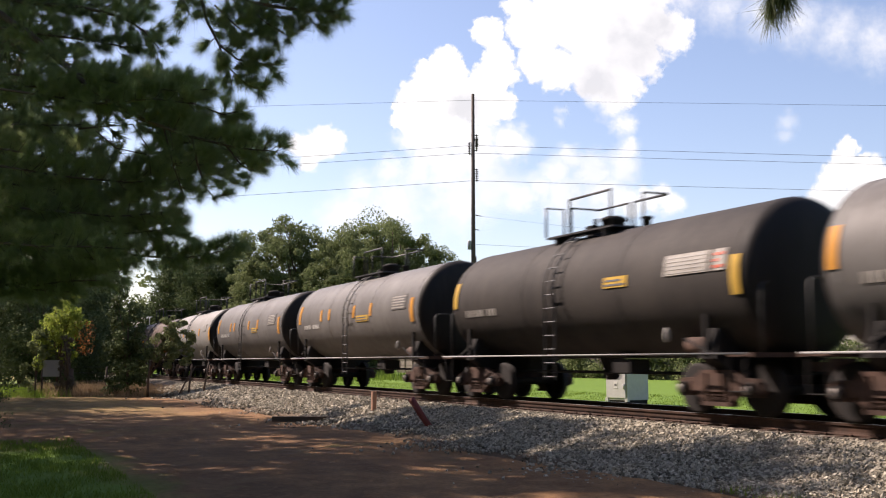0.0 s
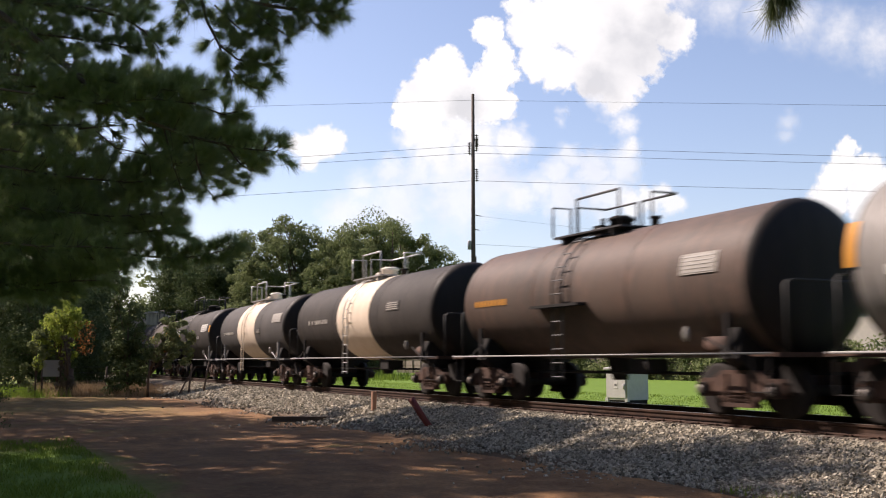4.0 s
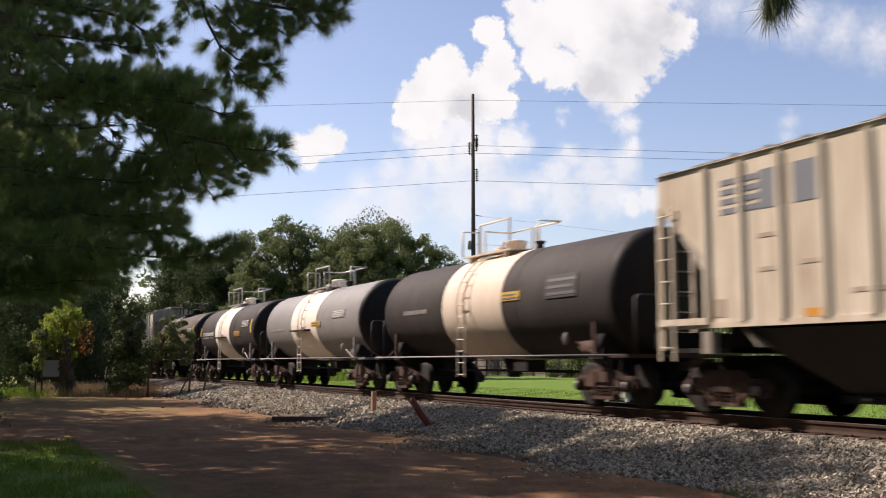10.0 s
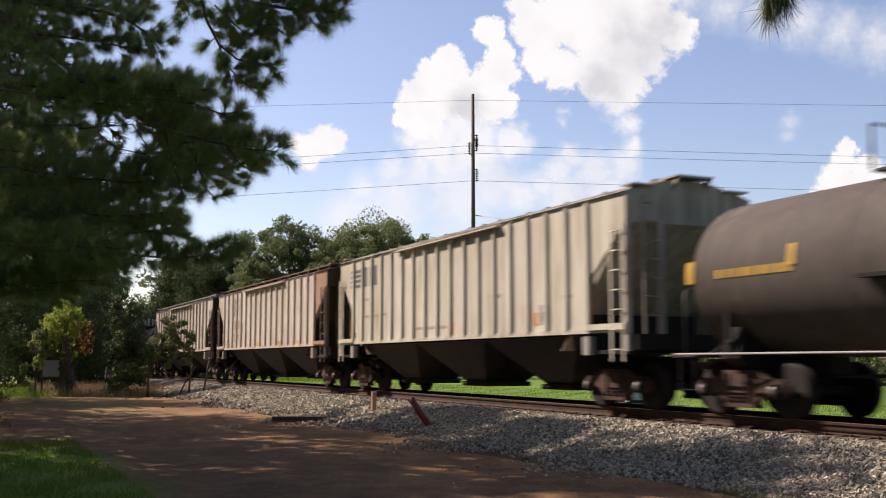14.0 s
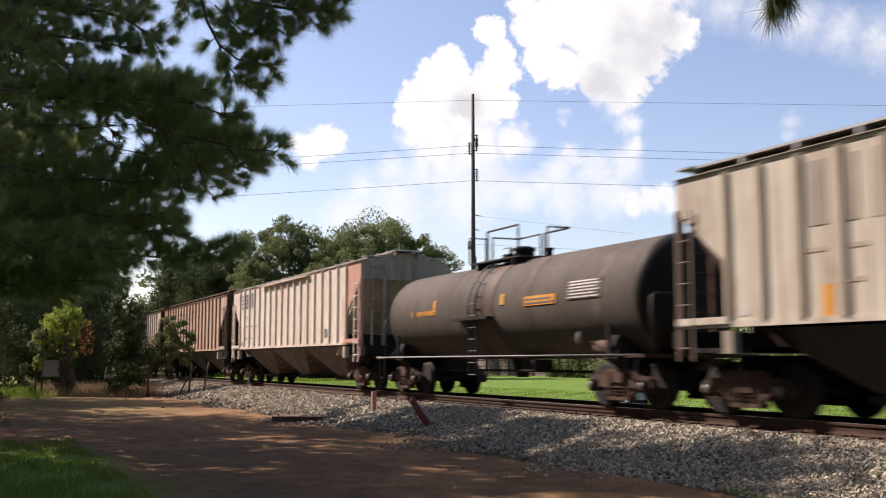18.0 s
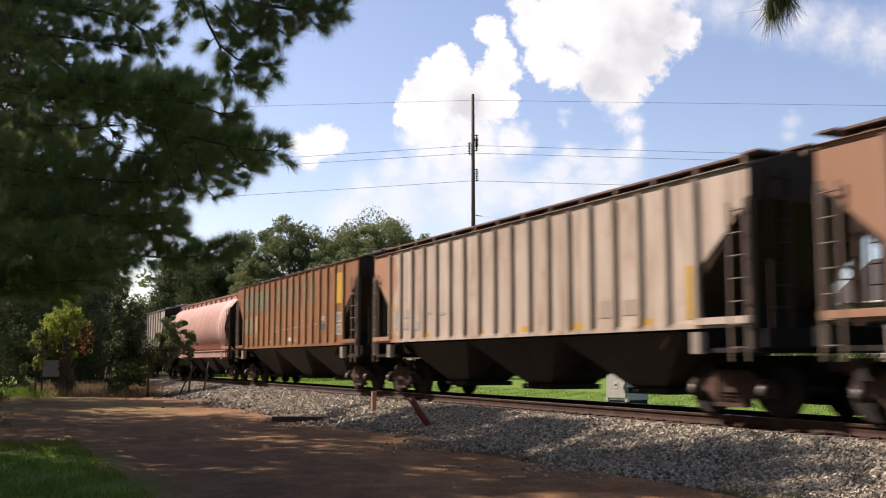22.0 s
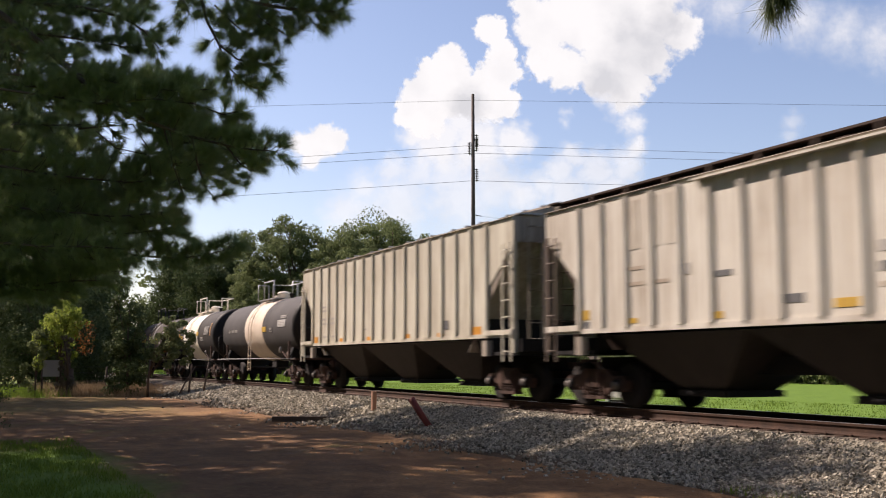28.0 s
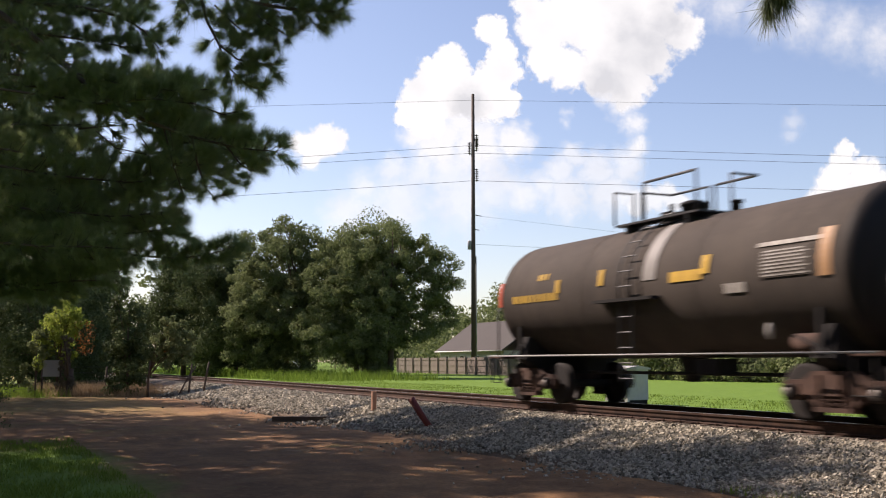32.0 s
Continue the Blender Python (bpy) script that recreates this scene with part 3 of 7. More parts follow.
near_limb(0.02, 1.1, 0, (-13.51, -12.02, 3.87), (-13.25, -11.71, 3.88), (-13.01, -11.43, 3.88))
near_limb(0.012, 0.85, 0.12, (-13.01, -11.43, 3.88), (-12.86, -11.26, 3.57), (-12.78, -11.22, 3.15))
near_limb(0.012, 0.85, 0.12, (-12.42, -11.08, 3.71), (-12.43, -11.02, 3.42), (-12.43, -10.94, 3.13))
near_limb(0.012, 0.8, 0.12, (-13.31, -11.83, 3.82), (-13.13, -11.61, 3.59), (-12.87, -11.26, 3.48))
near_limb(0.025, 0.2, 0.2, (-12.02, -10.89, 3.57), (-11.92, -10.84, 3.24), (-11.92, -10.75, 2.98), (-11.88, -10.65, 2.85))
near_limb(0.02, 0.3, 0.2, (-12.35, -11.16, 3.71), (-12.24, -11.04, 3.21), (-12.23, -10.93, 2.91))
near_limb(0.02, 0.2, 0.22, (-11.71, -10.56, 3.44), (-11.62, -10.41, 3.22), (-11.47, -10.31, 3.11))
near_limb(0.02, 0.3, 0.14, (-11.80, -10.64, 3.47), (-11.63, -10.51, 3.51), (-11.57, -10.40, 3.53))
near_limb(0.06, 0.35, 0.3, (-11.62, -12.41, 6.30), (-10.99, -11.50, 5.25), (-10.53, -10.87, 4.80), (-10.17, -10.53, 4.63), (-9.91, -10.18, 4.54), (-9.67, -9.90, 4.50))
near_limb(0.015, 0.4, 0.14, (-10.97, -11.45, 5.19), (-10.82, -11.27, 4.82), (-10.81, -11.19, 4.64))
near_limb(0.03, 0.25, 0.17, (-10.74, -11.15, 5.03), (-10.64, -11.03, 4.52), (-10.51, -10.93, 4.25), (-10.35, -10.77, 4.07), (-10.11, -10.48, 3.98))
near_limb(0.015, 0.2, 0.17, (-10.51, -10.93, 4.25), (-10.49, -10.83, 4.01), (-10.34, -10.68, 3.82), (-10.29, -10.56, 3.76))
near_limb(0.015, 0.2, 0.17, (-10.36, -10.72, 4.69), (-10.19, -10.52, 4.45), (-10.00, -10.32, 4.27))
near_limb(0.02, 0.2, 0.25, (-10.51, -10.87, 4.93), (-10.13, -10.48, 4.74), (-9.85, -10.09, 4.68), (-9.69, -9.95, 4.56))
near_limb(0.015, 0.2, 0.2, (-10.59, -10.97, 4.70), (-10.42, -10.79, 4.46), (-10.37, -10.65, 4.34))
near_limb(0.03, 0.5, 0.22, (-15.30, -16.00, 6.54), (-15.66, -13.27, 6.19), (-14.86, -12.42, 5.92), (-14.22, -11.72, 5.75), (-13.78, -11.23, 5.67))
near_limb(0.03, 0.66, 0.22, (-15.30, -16.00, 5.71), (-14.99, -12.31, 5.48), (-14.35, -11.84, 5.29), (-13.86, -11.45, 5.11), (-13.51, -11.18, 5.07))
near_limb(0.03, 0.02, 0.22, (-15.23, -12.04, 5.05), (-14.52, -11.40, 4.79), (-13.95, -10.87, 4.73), (-13.57, -10.49, 4.60))
near_limb(0.03, 0.5, 0.22, (-15.30, -16.00, 4.81), (-14.38, -13.07, 4.52), (-13.51, -12.13, 4.40), (-12.83, -11.34, 4.25), (-12.37, -10.80, 4.19))
near_limb(0.03, 0.61, 0.22, (-15.30, -16.00, 4.87), (-13.63, -12.56, 4.29), (-12.89, -11.86, 4.07), (-12.29, -11.29, 4.05), (-11.90, -10.89, 3.94))
near_limb(0.03, 0.02, 0.3, (-14.65, -11.25, 4.39), (-14.11, -11.02, 4.28), (-13.70, -10.83, 4.15), (-13.43, -10.69, 4.06))
near_limb(0.03, 0.02, 0.3, (-14.48, -11.12, 4.24), (-13.94, -10.87, 4.05), (-13.52, -10.66, 3.99), (-13.24, -10.51, 3.94))
near_limb(0.03, 0.02, 0.3, (-13.89, -11.12, 4.00), (-13.29, -10.73, 3.76), (-12.81, -10.40, 3.76), (-12.49, -10.17, 3.70))
near_limb(0.03, 0.02, 0.3, (-14.94, -11.11, 3.92), (-14.26, -10.57, 3.79), (-13.73, -10.11, 3.70), (-13.37, -9.80, 3.61))
near_limb(0.03, 0.02, 0.3, (-14.16, -11.07, 3.62), (-13.56, -10.73, 3.55), (-13.11, -10.43, 3.42), (-12.80, -10.23, 3.37))
near_limb(0.03, 0.61, 0.3, (-15.30, -16.00, 4.75), (-16.70, -13.18, 4.48), (-16.02, -12.64, 4.40), (-15.49, -12.19, 4.32), (-15.12, -11.87, 4.28))
near_limb(0.03, 0.62, 0.3, (-15.30, -16.00, 4.96), (-17.13, -13.17, 4.43), (-16.45, -12.63, 4.30), (-15.92, -12.18, 4.19), (-15.56, -11.86, 4.16))
near_limb(0.03, 0.59, 0.3, (-15.30, -16.00, 4.23), (-15.67, -13.17, 3.99), (-15.01, -12.66, 3.80), (-14.50, -12.23, 3.65), (-14.14, -11.95, 3.66))
near_limb(0.03, 0.57, 0.3, (-15.30, -16.00, 3.96), (-14.61, -12.75, 3.50), (-13.85, -12.02, 3.30), (-13.25, -11.41, 3.19), (-12.84, -10.99, 3.20))
near_limb(0.03, 0.51, 0.3, (-15.30, -16.00, 4.05), (-16.05, -13.14, 3.56), (-15.22, -12.25, 3.34), (-14.55, -11.51, 3.28), (-14.09, -11.00, 3.27))
near_limb(0.03, 0.6, 0.3, (-15.30, -16.00, 3.47), (-14.96, -12.58, 3.21), (-14.24, -11.96, 3.11), (-13.68, -11.44, 3.01), (-13.30, -11.08, 2.96))
near_limb(0.03, 0.52, 0.3, (-15.30, -16.00, 3.53), (-14.55, -13.14, 2.97), (-13.73, -12.29, 2.84), (-13.08, -11.60, 2.72), (-12.64, -11.12, 2.74))
near_limb(0.03, 0.62, 0.3, (-15.30, -16.00, 3.52), (-14.56, -12.45, 2.94), (-13.84, -11.82, 2.79), (-13.28, -11.29, 2.68), (-12.89, -10.93, 2.66))
near_limb(0.03, 0.49, 0.3, (-15.30, -16.00, 3.41), (-14.95, -13.12, 2.86), (-14.10, -12.17, 2.58), (-13.40, -11.39, 2.56), (-12.93, -10.86, 2.60))
near_limb(0.03, 0.56, 0.3, (-15.30, -16.00, 2.89), (-14.18, -13.12, 2.46), (-13.43, -12.41, 2.35), (-12.83, -11.83, 2.31), (-12.43, -11.43, 2.25))
near_limb(0.03, 0.62, 0.3, (-15.30, -16.00, 2.87), (-15.07, -12.69, 2.47), (-14.39, -12.14, 2.36), (-13.86, -11.69, 2.25), (-13.49, -11.38, 2.25))
near_limb(0.03, 0.55, 0.3, (-15.30, -16.00, 2.82), (-15.59, -13.09, 2.23), (-14.84, -12.40, 2.16), (-14.24, -11.83, 2.18), (-13.84, -11.43, 2.10))
near_limb(0.03, 0.02, 0.3, (-15.23, -11.99, 3.63), (-14.55, -11.43, 3.47), (-14.01, -10.96, 3.34), (-13.64, -10.63, 3.34))
near_limb(0.03, 0.58, 0.3, (-15.30, -16.00, 2.36), (-15.59, -13.08, 2.06), (-14.89, -12.50, 1.94), (-14.33, -12.03, 2.00), (-13.95, -11.70, 1.99))
near_limb(0.03, 0.62, 0.3, (-15.30, -16.00, 2.46), (-15.70, -13.08, 2.08), (-15.06, -12.64, 1.96), (-14.56, -12.27, 1.88), (-14.23, -12.01, 1.85))
near_limb(0.03, 0.62, 0.3, (-15.30, -16.00, 3.61), (-15.46, -13.13, 3.02), (-14.81, -12.69, 2.98), (-14.33, -12.32, 2.84), (-13.99, -12.07, 2.81))
near_limb(0.03, 0.65, 0.3, (-15.30, -16.00, 4.05), (-17.37, -13.12, 3.51), (-16.71, -12.63, 3.36), (-16.19, -12.21, 3.33), (-15.84, -11.93, 3.33))
near_limb(0.025, 0.3, 0.18, (-13.95, -11.64, 2.45), (-13.47, -11.28, 2.29), (-13.05, -10.86, 2.23), (-12.67, -10.52, 2.26), (-12.43, -10.26, 2.35))
pine((-15.3, -16.2, -0.72), 19.0, 12.5, 4.5, 21, "tall pine with drooping limbs of long green needles", 5, 4, 38, 0.16, 0.005, 0.24, NEAR_LIMBS)
# the grove on the camera's side of the line
for x, y, h, z0, reach, seed in [(-23.5, -15.6, 9.2, 3.9, 5.8, 31), (-32.0, -15.8, 11.5, 4.3, 6.0, 32), (-43.0, -17.5, 16.0, 1.8, 5.4, 33), (-51.0, -18.5, 14.0, 2.0, 5.0, 36), (-80.0, -15.0, 18.0, 2.0, 6.0, 37)]:
    pine((x, y, -0.72), h, z0, reach, seed, "tall dark pine in the grove beside the line", 15, 6, 16, 0.34, 0.034, 0.32, (), M_NEEDLE_FAR, "pine_tree", 0.85)
OVERHEAD = [(0.05, 1.0, 0.0, ((-11.0, -21.0, 8.6), (-10.0, -19.0, 8.4), (-9.0, -17.0, 8.1), (-8.0, -15.0, 7.6), (-7.2, -13.0, 6.9), (-6.5, -11.2, 6.1), (-5.8, -9.7, 5.2), (-5.4, -8.8, 4.4), (-5.25, -8.45, 4.0), (-5.19, -8.33, 3.6)))]
# pines added out of view: their crowns shade the ground and block sky light
for x, y, h, z0, reach, seed in [(-11.0, -21.0, 19.0, 7.0, 5.0, 38), (-28.0, -20.5, 19.5, 13.0, 4.0, 35), (-24.0, -27.0, 22.0, 7.0, 5.2, 62), (-2.0, -19.0, 18.0, 6.0, 5.2, 64), (8.0, -20.0, 19.0, 5.0, 5.4, 65), (18.0, -19.0, 19.0, 5.0, 5.4, 66), (-38.0, -15.0, 17.0, 11.0, 5.2, 67), (30.0, -19.0, 20.0, 4.0, 5.6, 68), (-16.0, -14.6, 17.0, 11.0, 5.2, 63), (-20.5, -15.2, 17.0, 9.0, 3.0, 69), (-56.5, -17.0, 16.0, 4.0, 5.0, 70), (-28.5, -14.9, 16.5, 12.5, 3.8, 71), (-30.4, -16.6, 22.5, 18.0, 2.6, 72), (-36.2, -12.7, 17.2, 14.8, 1.7, 73), (-32.2, -13.1, 17.2, 14.8, 1.6, 74), (-52.5, -15.8, 15.0, 7.0, 3.4, 75), (-28.4, -15.4, 19.6, 17.6, 1.4, 76), (-54.5, -14.8, 16.0, 10.0, 3.0, 77), (-18.6, -15.5, 11.0, 5.5, 1.9, 78)]:
    pine((x, y, -0.72), h, z0, reach, seed, "tall off-view pine, added for the shade it casts", 12, 5, 11, 0.42, 0.045, 0.42, OVERHEAD if seed == 38 else (), M_NEEDLE_FAR, "pine_tree", 0.95, True)
# unseen trees added to cut the sky light on the cars' front ends
for x, y, h, w, seed in [(34.0, 14.0, 15.0, 14.0, 91), (46.0, -8.0, 16.0, 14.0, 92), (52.0, 24.0, 15.0, 16.0, 93), (28.0, 30.0, 14.0, 14.0, 94), (44.0, 8.5, 14.0, 9.0, 95)]:
    leafy("oak_tree", (x, y, -0.5), h, w, 0.3, 160, 60, 0.3, seed, "unseen leafy tree, added to block sky light", "tree", M_LEAF_DARK, 0.03, 0.15)
# the sprig of needles that hangs from the branch over the viewpoint
sprig = thing("pine_sprig", pose(-5.165, -8.28, 3.37), "hanging tuft of dark pine needles on a twig", "branch")
srng = np.random.default_rng(8)
SP = np.array([(0.0, 0.0, 0.02 + 0.05 * i) for i in range(5)] * 3) + srng.normal(0, 0.035, (15, 3))
sv = tuft_arrays(srng, SP, np.tile([[0.0, 0.0, -1.0]], (15, 1)) * 1.3, 80, 0.235, 0.005)
part("needle_tuft", array_mesh("needle_tuft", sv, np.arange(len(sv)).reshape(-1, 3), M_NEEDLE_FAR), M_NEEDLE_FAR, sprig)
part("twig", Shape().tube([(0, 0, 0.0), (0.0, 0.0, 0.28)], 0.012, 6), M_BARK, sprig)

leafy("oak_tree", (-81.4, 19.7, -0.4), 13.7, 5.0, 0.3, 760, 170, 0.1, 41, "broad dense live oak beside the grass verge", "tree", M_LEAF, -0.02, 0.06, shape=[(0.0, 11.4, 2.0), (-2.4, 11.2, 1.9), (2.4, 10.2, 2.0), (4.5, 9.5, 1.4), (-4.3, 10.0, 2.2), (-1.9, 8.1, 3.3), (1.9, 7.6, 2.9), (4.8, 7.1, 1.5), (-4.3, 6.2, 2.6), (-0.9, 4.7, 3.3), (2.4, 5.2, 2.3), (-3.8, 2.8, 2.4), (-1.4, 1.9, 1.9), (-5.7, 8.1, 1.7), (5.3, 5.2, 0.9), (-6.2, 3.8, 1.9)])
leafy("oak_tree", (-90.0, 14.6, -0.4), 13.5, 5.0, 0.25, 620, 170, 0.105, 42, "bushy green tree beyond the track", "tree", M_LEAF, -0.02, 0.065, shape=[(-1.7, 12.6, 1.8), (0.8, 11.6, 1.9), (-3.7, 11.6, 1.8), (-1.2, 9.5, 2.8), (1.4, 8.5, 2.3), (-4.2, 8.5, 2.3), (-2.2, 6.0, 3.1), (0.3, 5.0, 2.5), (-5.3, 5.5, 2.0), (-3.2, 2.9, 2.3), (-0.2, 1.9, 1.8), (-5.8, 2.9, 1.5)])
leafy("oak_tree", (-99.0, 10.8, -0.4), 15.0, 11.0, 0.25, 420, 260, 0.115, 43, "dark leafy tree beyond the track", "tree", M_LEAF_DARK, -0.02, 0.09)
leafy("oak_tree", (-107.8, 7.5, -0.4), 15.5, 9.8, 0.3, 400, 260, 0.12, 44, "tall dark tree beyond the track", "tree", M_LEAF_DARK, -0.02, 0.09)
leafy("oak_tree", (-104.0, 25.0, -0.4), 16.5, 13.0, 0.3, 420, 220, 0.15, 45, "tall leafy tree behind the fence", "tree", M_LEAF, 0.1, 0.13)
pine((-113.0, 20.0, -0.4), 17.0, 4.0, 3.6, 46, "slender pine rising behind the oaks", 11, 4, 20, 0.32, 0.03, 0.42, (), M_NEEDLE_FAR, "pine_tree", 0.8)
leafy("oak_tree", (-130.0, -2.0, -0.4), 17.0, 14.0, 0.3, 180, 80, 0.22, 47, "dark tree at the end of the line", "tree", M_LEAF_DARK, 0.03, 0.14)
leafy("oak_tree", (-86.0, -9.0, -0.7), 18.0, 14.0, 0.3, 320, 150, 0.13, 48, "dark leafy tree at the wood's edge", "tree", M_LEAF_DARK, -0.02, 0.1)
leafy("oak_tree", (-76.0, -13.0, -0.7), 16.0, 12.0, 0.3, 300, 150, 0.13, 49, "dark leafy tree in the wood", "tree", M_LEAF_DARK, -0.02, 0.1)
leafy("oak_tree", (-150.0, 66.0, -0.4), 14.0, 14.0, 0.3, 160, 60, 0.25, 50, "distant green tree behind the houses", "tree", M_LEAF, 0.05, 0.14)
leafy("oak_tree", (-140.0, 78.0, -0.4), 12.5, 14.0, 0.3, 160, 60, 0.25, 51, "distant green tree behind the houses", "tree", M_LEAF, 0.05, 0.14)
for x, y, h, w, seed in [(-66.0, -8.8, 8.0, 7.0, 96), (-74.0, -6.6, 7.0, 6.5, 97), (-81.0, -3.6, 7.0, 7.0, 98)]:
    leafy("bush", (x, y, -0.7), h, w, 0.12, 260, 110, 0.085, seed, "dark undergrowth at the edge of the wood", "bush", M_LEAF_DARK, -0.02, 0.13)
for x, w, h, seed in [(-76.0, 12, 2.8, 101), (-66.0, 12, 3.1, 102), (-57.0, 12, 2.9, 105), (-48.0, 12, 3.0, 103), (-39.0, 12, 3.0, 104), (-30.0, 12, 2.8, 106)]:
    leafy("hedge", (x, 34.6, -0.4), h, w, 0.05, 130, 80, 0.12, seed, "green hedge before the board fence", "bush", M_LEAF, -0.02, 0.3, 0.25)
leafy("small_tree", (-54.6, -8.9, -0.72), 5.8, 0.9, 0.07, 120, 70, 0.06, 52, "young yellow-green tree with a few red leaves", "tree", M_LEAF_BRIGHT, 0.34, 0.07, shape=[(0.4, 4.7, 0.4), (0.3, 4.1, 0.7), (-0.1, 3.7, 0.6), (0.7, 3.5, 0.6), (-0.4, 2.8, 0.6), (0.2, 2.8, 0.6), (-0.8, 2.5, 0.5), (-0.7, 1.7, 0.4), (0.5, 2.1, 0.4)], extra=(M_LEAF_RED, 1.19, 2.40, 0.55, 90))
leafy("bush", (-53.6, -8.4, -0.72), 3.2, 0.5, 0.2, 60, 70, 0.05, 53, "grey vine-covered stump among weeds", "bush", M_LEAF_STUMP, 0.0, 0.06, shape=[(-0.2, 2.7, 0.3), (-0.2, 2.1, 0.3), (-0.3, 1.4, 0.4), (-0.1, 0.7, 0.4), (-0.5, 0.3, 0.4)])
leafy("bush", (-54.4, -9.9, -0.72), 3.6, 0.6, 0.05, 60, 70, 0.055, 58, "pale green bush beside the young tree", "bush", M_LEAF, 0.0, 0.07, shape=[(0.2, 3.0, 0.4), (0.0, 2.5, 0.4), (0.4, 2.1, 0.4), (-0.0, 1.4, 0.2), (-0.5, 1.3, 0.3), (-0.8, 1.0, 0.3), (-0.3, 0.5, 0.3)])
leafy("bush", (-53.5, -5.7, -0.72), 5.2, 1.2, 0.08, 120, 90, 0.075, 54, "tall dark green bush beside the track", "bush", M_LEAF_DARK, 0.0, 0.08, shape=[(-0.1, 4.5, 0.6), (-0.5, 3.9, 0.6), (0.5, 3.9, 0.6), (0.0, 3.1, 1.0), (-0.4, 2.3, 0.8), (0.6, 2.4, 0.8), (0.0, 1.4, 1.0), (-0.3, 0.6, 0.8), (0.6, 0.6, 0.7)])
leafy("small_tree", (-51.5, -5.0, -0.66), 3.9, 0.9, 0.07, 70, 80, 0.07, 55, "small leafy tree with dark reddish leaves", "tree", M_LEAF, 0.3, 0.08, shape=[(1.1, 3.4, 0.5), (0.7, 2.7, 0.6), (1.5, 2.9, 0.7), (1.9, 2.5, 0.5), (0.9, 2.0, 0.7), (1.7, 1.9, 0.5), (0.5, 1.9, 0.4)], extra=(M_LEAF_RED, 0.9, 2.2, 0.35, 14))
leafy("shrub", (-24.2, -13.0, -0.72), 2.0, 1.8, 0.03, 40, 40, 0.03, 56, "straggly dark shrub at the grass edge", "bush", M_LEAF_DARK, 0.0, 0.14)
leafy("shrub", (-20.5, -13.15, -0.72), 1.1, 1.2, 0.02, 30, 40, 0.035, 57, "low straggly dark shrub at the grass edge", "bush", M_LEAF_DARK, 0.0, 0.16)
for i, (x, w, h) in enumerate([(-128.0, 7, 2.4), (-118.0, 8, 2.2), (-140.0, 10, 3.0), (-99.0, 5, 1.6)]):
    leafy("hedge", (x, 19.0 + 2 * i, -0.4), h, w, 0.05, 60, 60, 0.12, 60 + i, "vine-covered hedge along the verge", "bush", M_LEAF, 0.0, 0.3, 0.4)


# ---- grass and weeds ----
def blades(name, label, count, area, height, width, material, seed, lean=0.35, z=None):
    rng = np.random.default_rng(seed)
    x0, x1, y0, y1 = area
    x, y = rng.uniform(x0, x1, count), rng.uniform(y0, y1, count)
    clump = np.sin(x * 2.1 + 0.7) * np.sin(y * 2.7 + x * 0.6) + rng.normal(0, 0.5, count)
    keep = clump > -0.25
    x, y = x[keep], y[keep]
    n = len(x)
    g = land_height(x, y) if z is None else np.full(n, z)
    h = height * rng.uniform(0.5, 1.3, n)
    a = rng.uniform(0, math.tau, n)
    dx, dy = np.cos(a) * width, np.sin(a) * width
    lx, ly = rng.normal(0, lean, n) * h, rng.normal(0, lean, n) * h
    v = np.stack([np.stack([x - dx, y - dy, g], -1), np.stack([x + dx, y + dy, g], -1), np.stack([x + lx, y + ly, g + h], -1)], 1).reshape(-1, 3)
    ob = new(name, array_mesh(name, v, np.arange(len(v)).reshape(-1, 3), material))
    return tagged(ob, label, "grass", kind="stuff")


def far_woods():
    """A belt of trees along the horizon and an added, unseen band behind the viewpoint: one tangle of clumps."""
    rng = np.random.default_rng(88)
    c, r = [], []
    for i in range(1500):
        x = rng.uniform(-330, 120)
        y = 84 + 18 * rng.uniform(-1, 1)
        top = 8.5 + 2.5 * math.sin(x * 0.09) + 1.5 * math.sin(x * 0.31)
        c.append((x, y, rng.uniform(-0.5, 1.0) ** 1 * top * 0.5 + top * 0.45))
        r.append(rng.uniform(1.2, 2.4))
    for i in range(900):
        a = rng.uniform(0, 1)
        x, y = -150 - 120 * a, rng.uniform(-60, 84)
        top = 12.0 + 2.5 * math.sin(y * 0.2)
        c.append((x, y, rng.uniform(0, 1) * top))
        r.append(rng.uniform(1.5, 2.8))
    # band added behind the viewpoint to hold back sky light
    for i in range(700):
        x = rng.uniform(-70, 70)
        top = 15 + 3 * math.sin(x * 0.2)
        c.append((x, rng.uniform(-46, -36), rng.uniform(0, 1) * top))
        r.append(rng.uniform(1.5, 2.8))
    v = leaf_arrays(rng, c, r, 50, 0.42)
    ob = new("far_woods", array_mesh("far_woods", v, np.arange(len(v)).reshape(-1, 4), M_LEAF))
    tagged(ob, "belt of green trees along the horizon, with an added unseen band behind the viewpoint", "woods", kind="stuff")


far_woods()
blades("grass", "short green lawn grass beside the dirt", 32000, (-24, -8.5, -14.0, -11.0), 0.07, 0.006, M_BLADE, 71)
blades("grass", "mown bright green grass along the far verge", 40000, (-75, -6, 5.0, 13.0), 0.06, 0.012, M_BLADE, 72)
blades("grass", "tall green weeds under the trees", 16000, (-135, -70, 8.0, 20.0), 0.7, 0.03, M_BLADE, 73)
blades("dry_grass", "dry straw-coloured weeds round the bushes", 12000, (-66, -51.5, -9.6, -2.8), 0.55, 0.012, M_BLADE_DRY, 74)
blades("grass", "rough grass at the wood's edge", 9000, (-70, -51.5, -14.0, -8.5), 0.4, 0.012, M_BLADE, 75)
blades("weeds", "sparse weeds on the ballast's edge", 500, (-10.6, -9.4, -4.5, -3.9), 0.09, 0.006, M_BLADE, 76, z=-0.7)
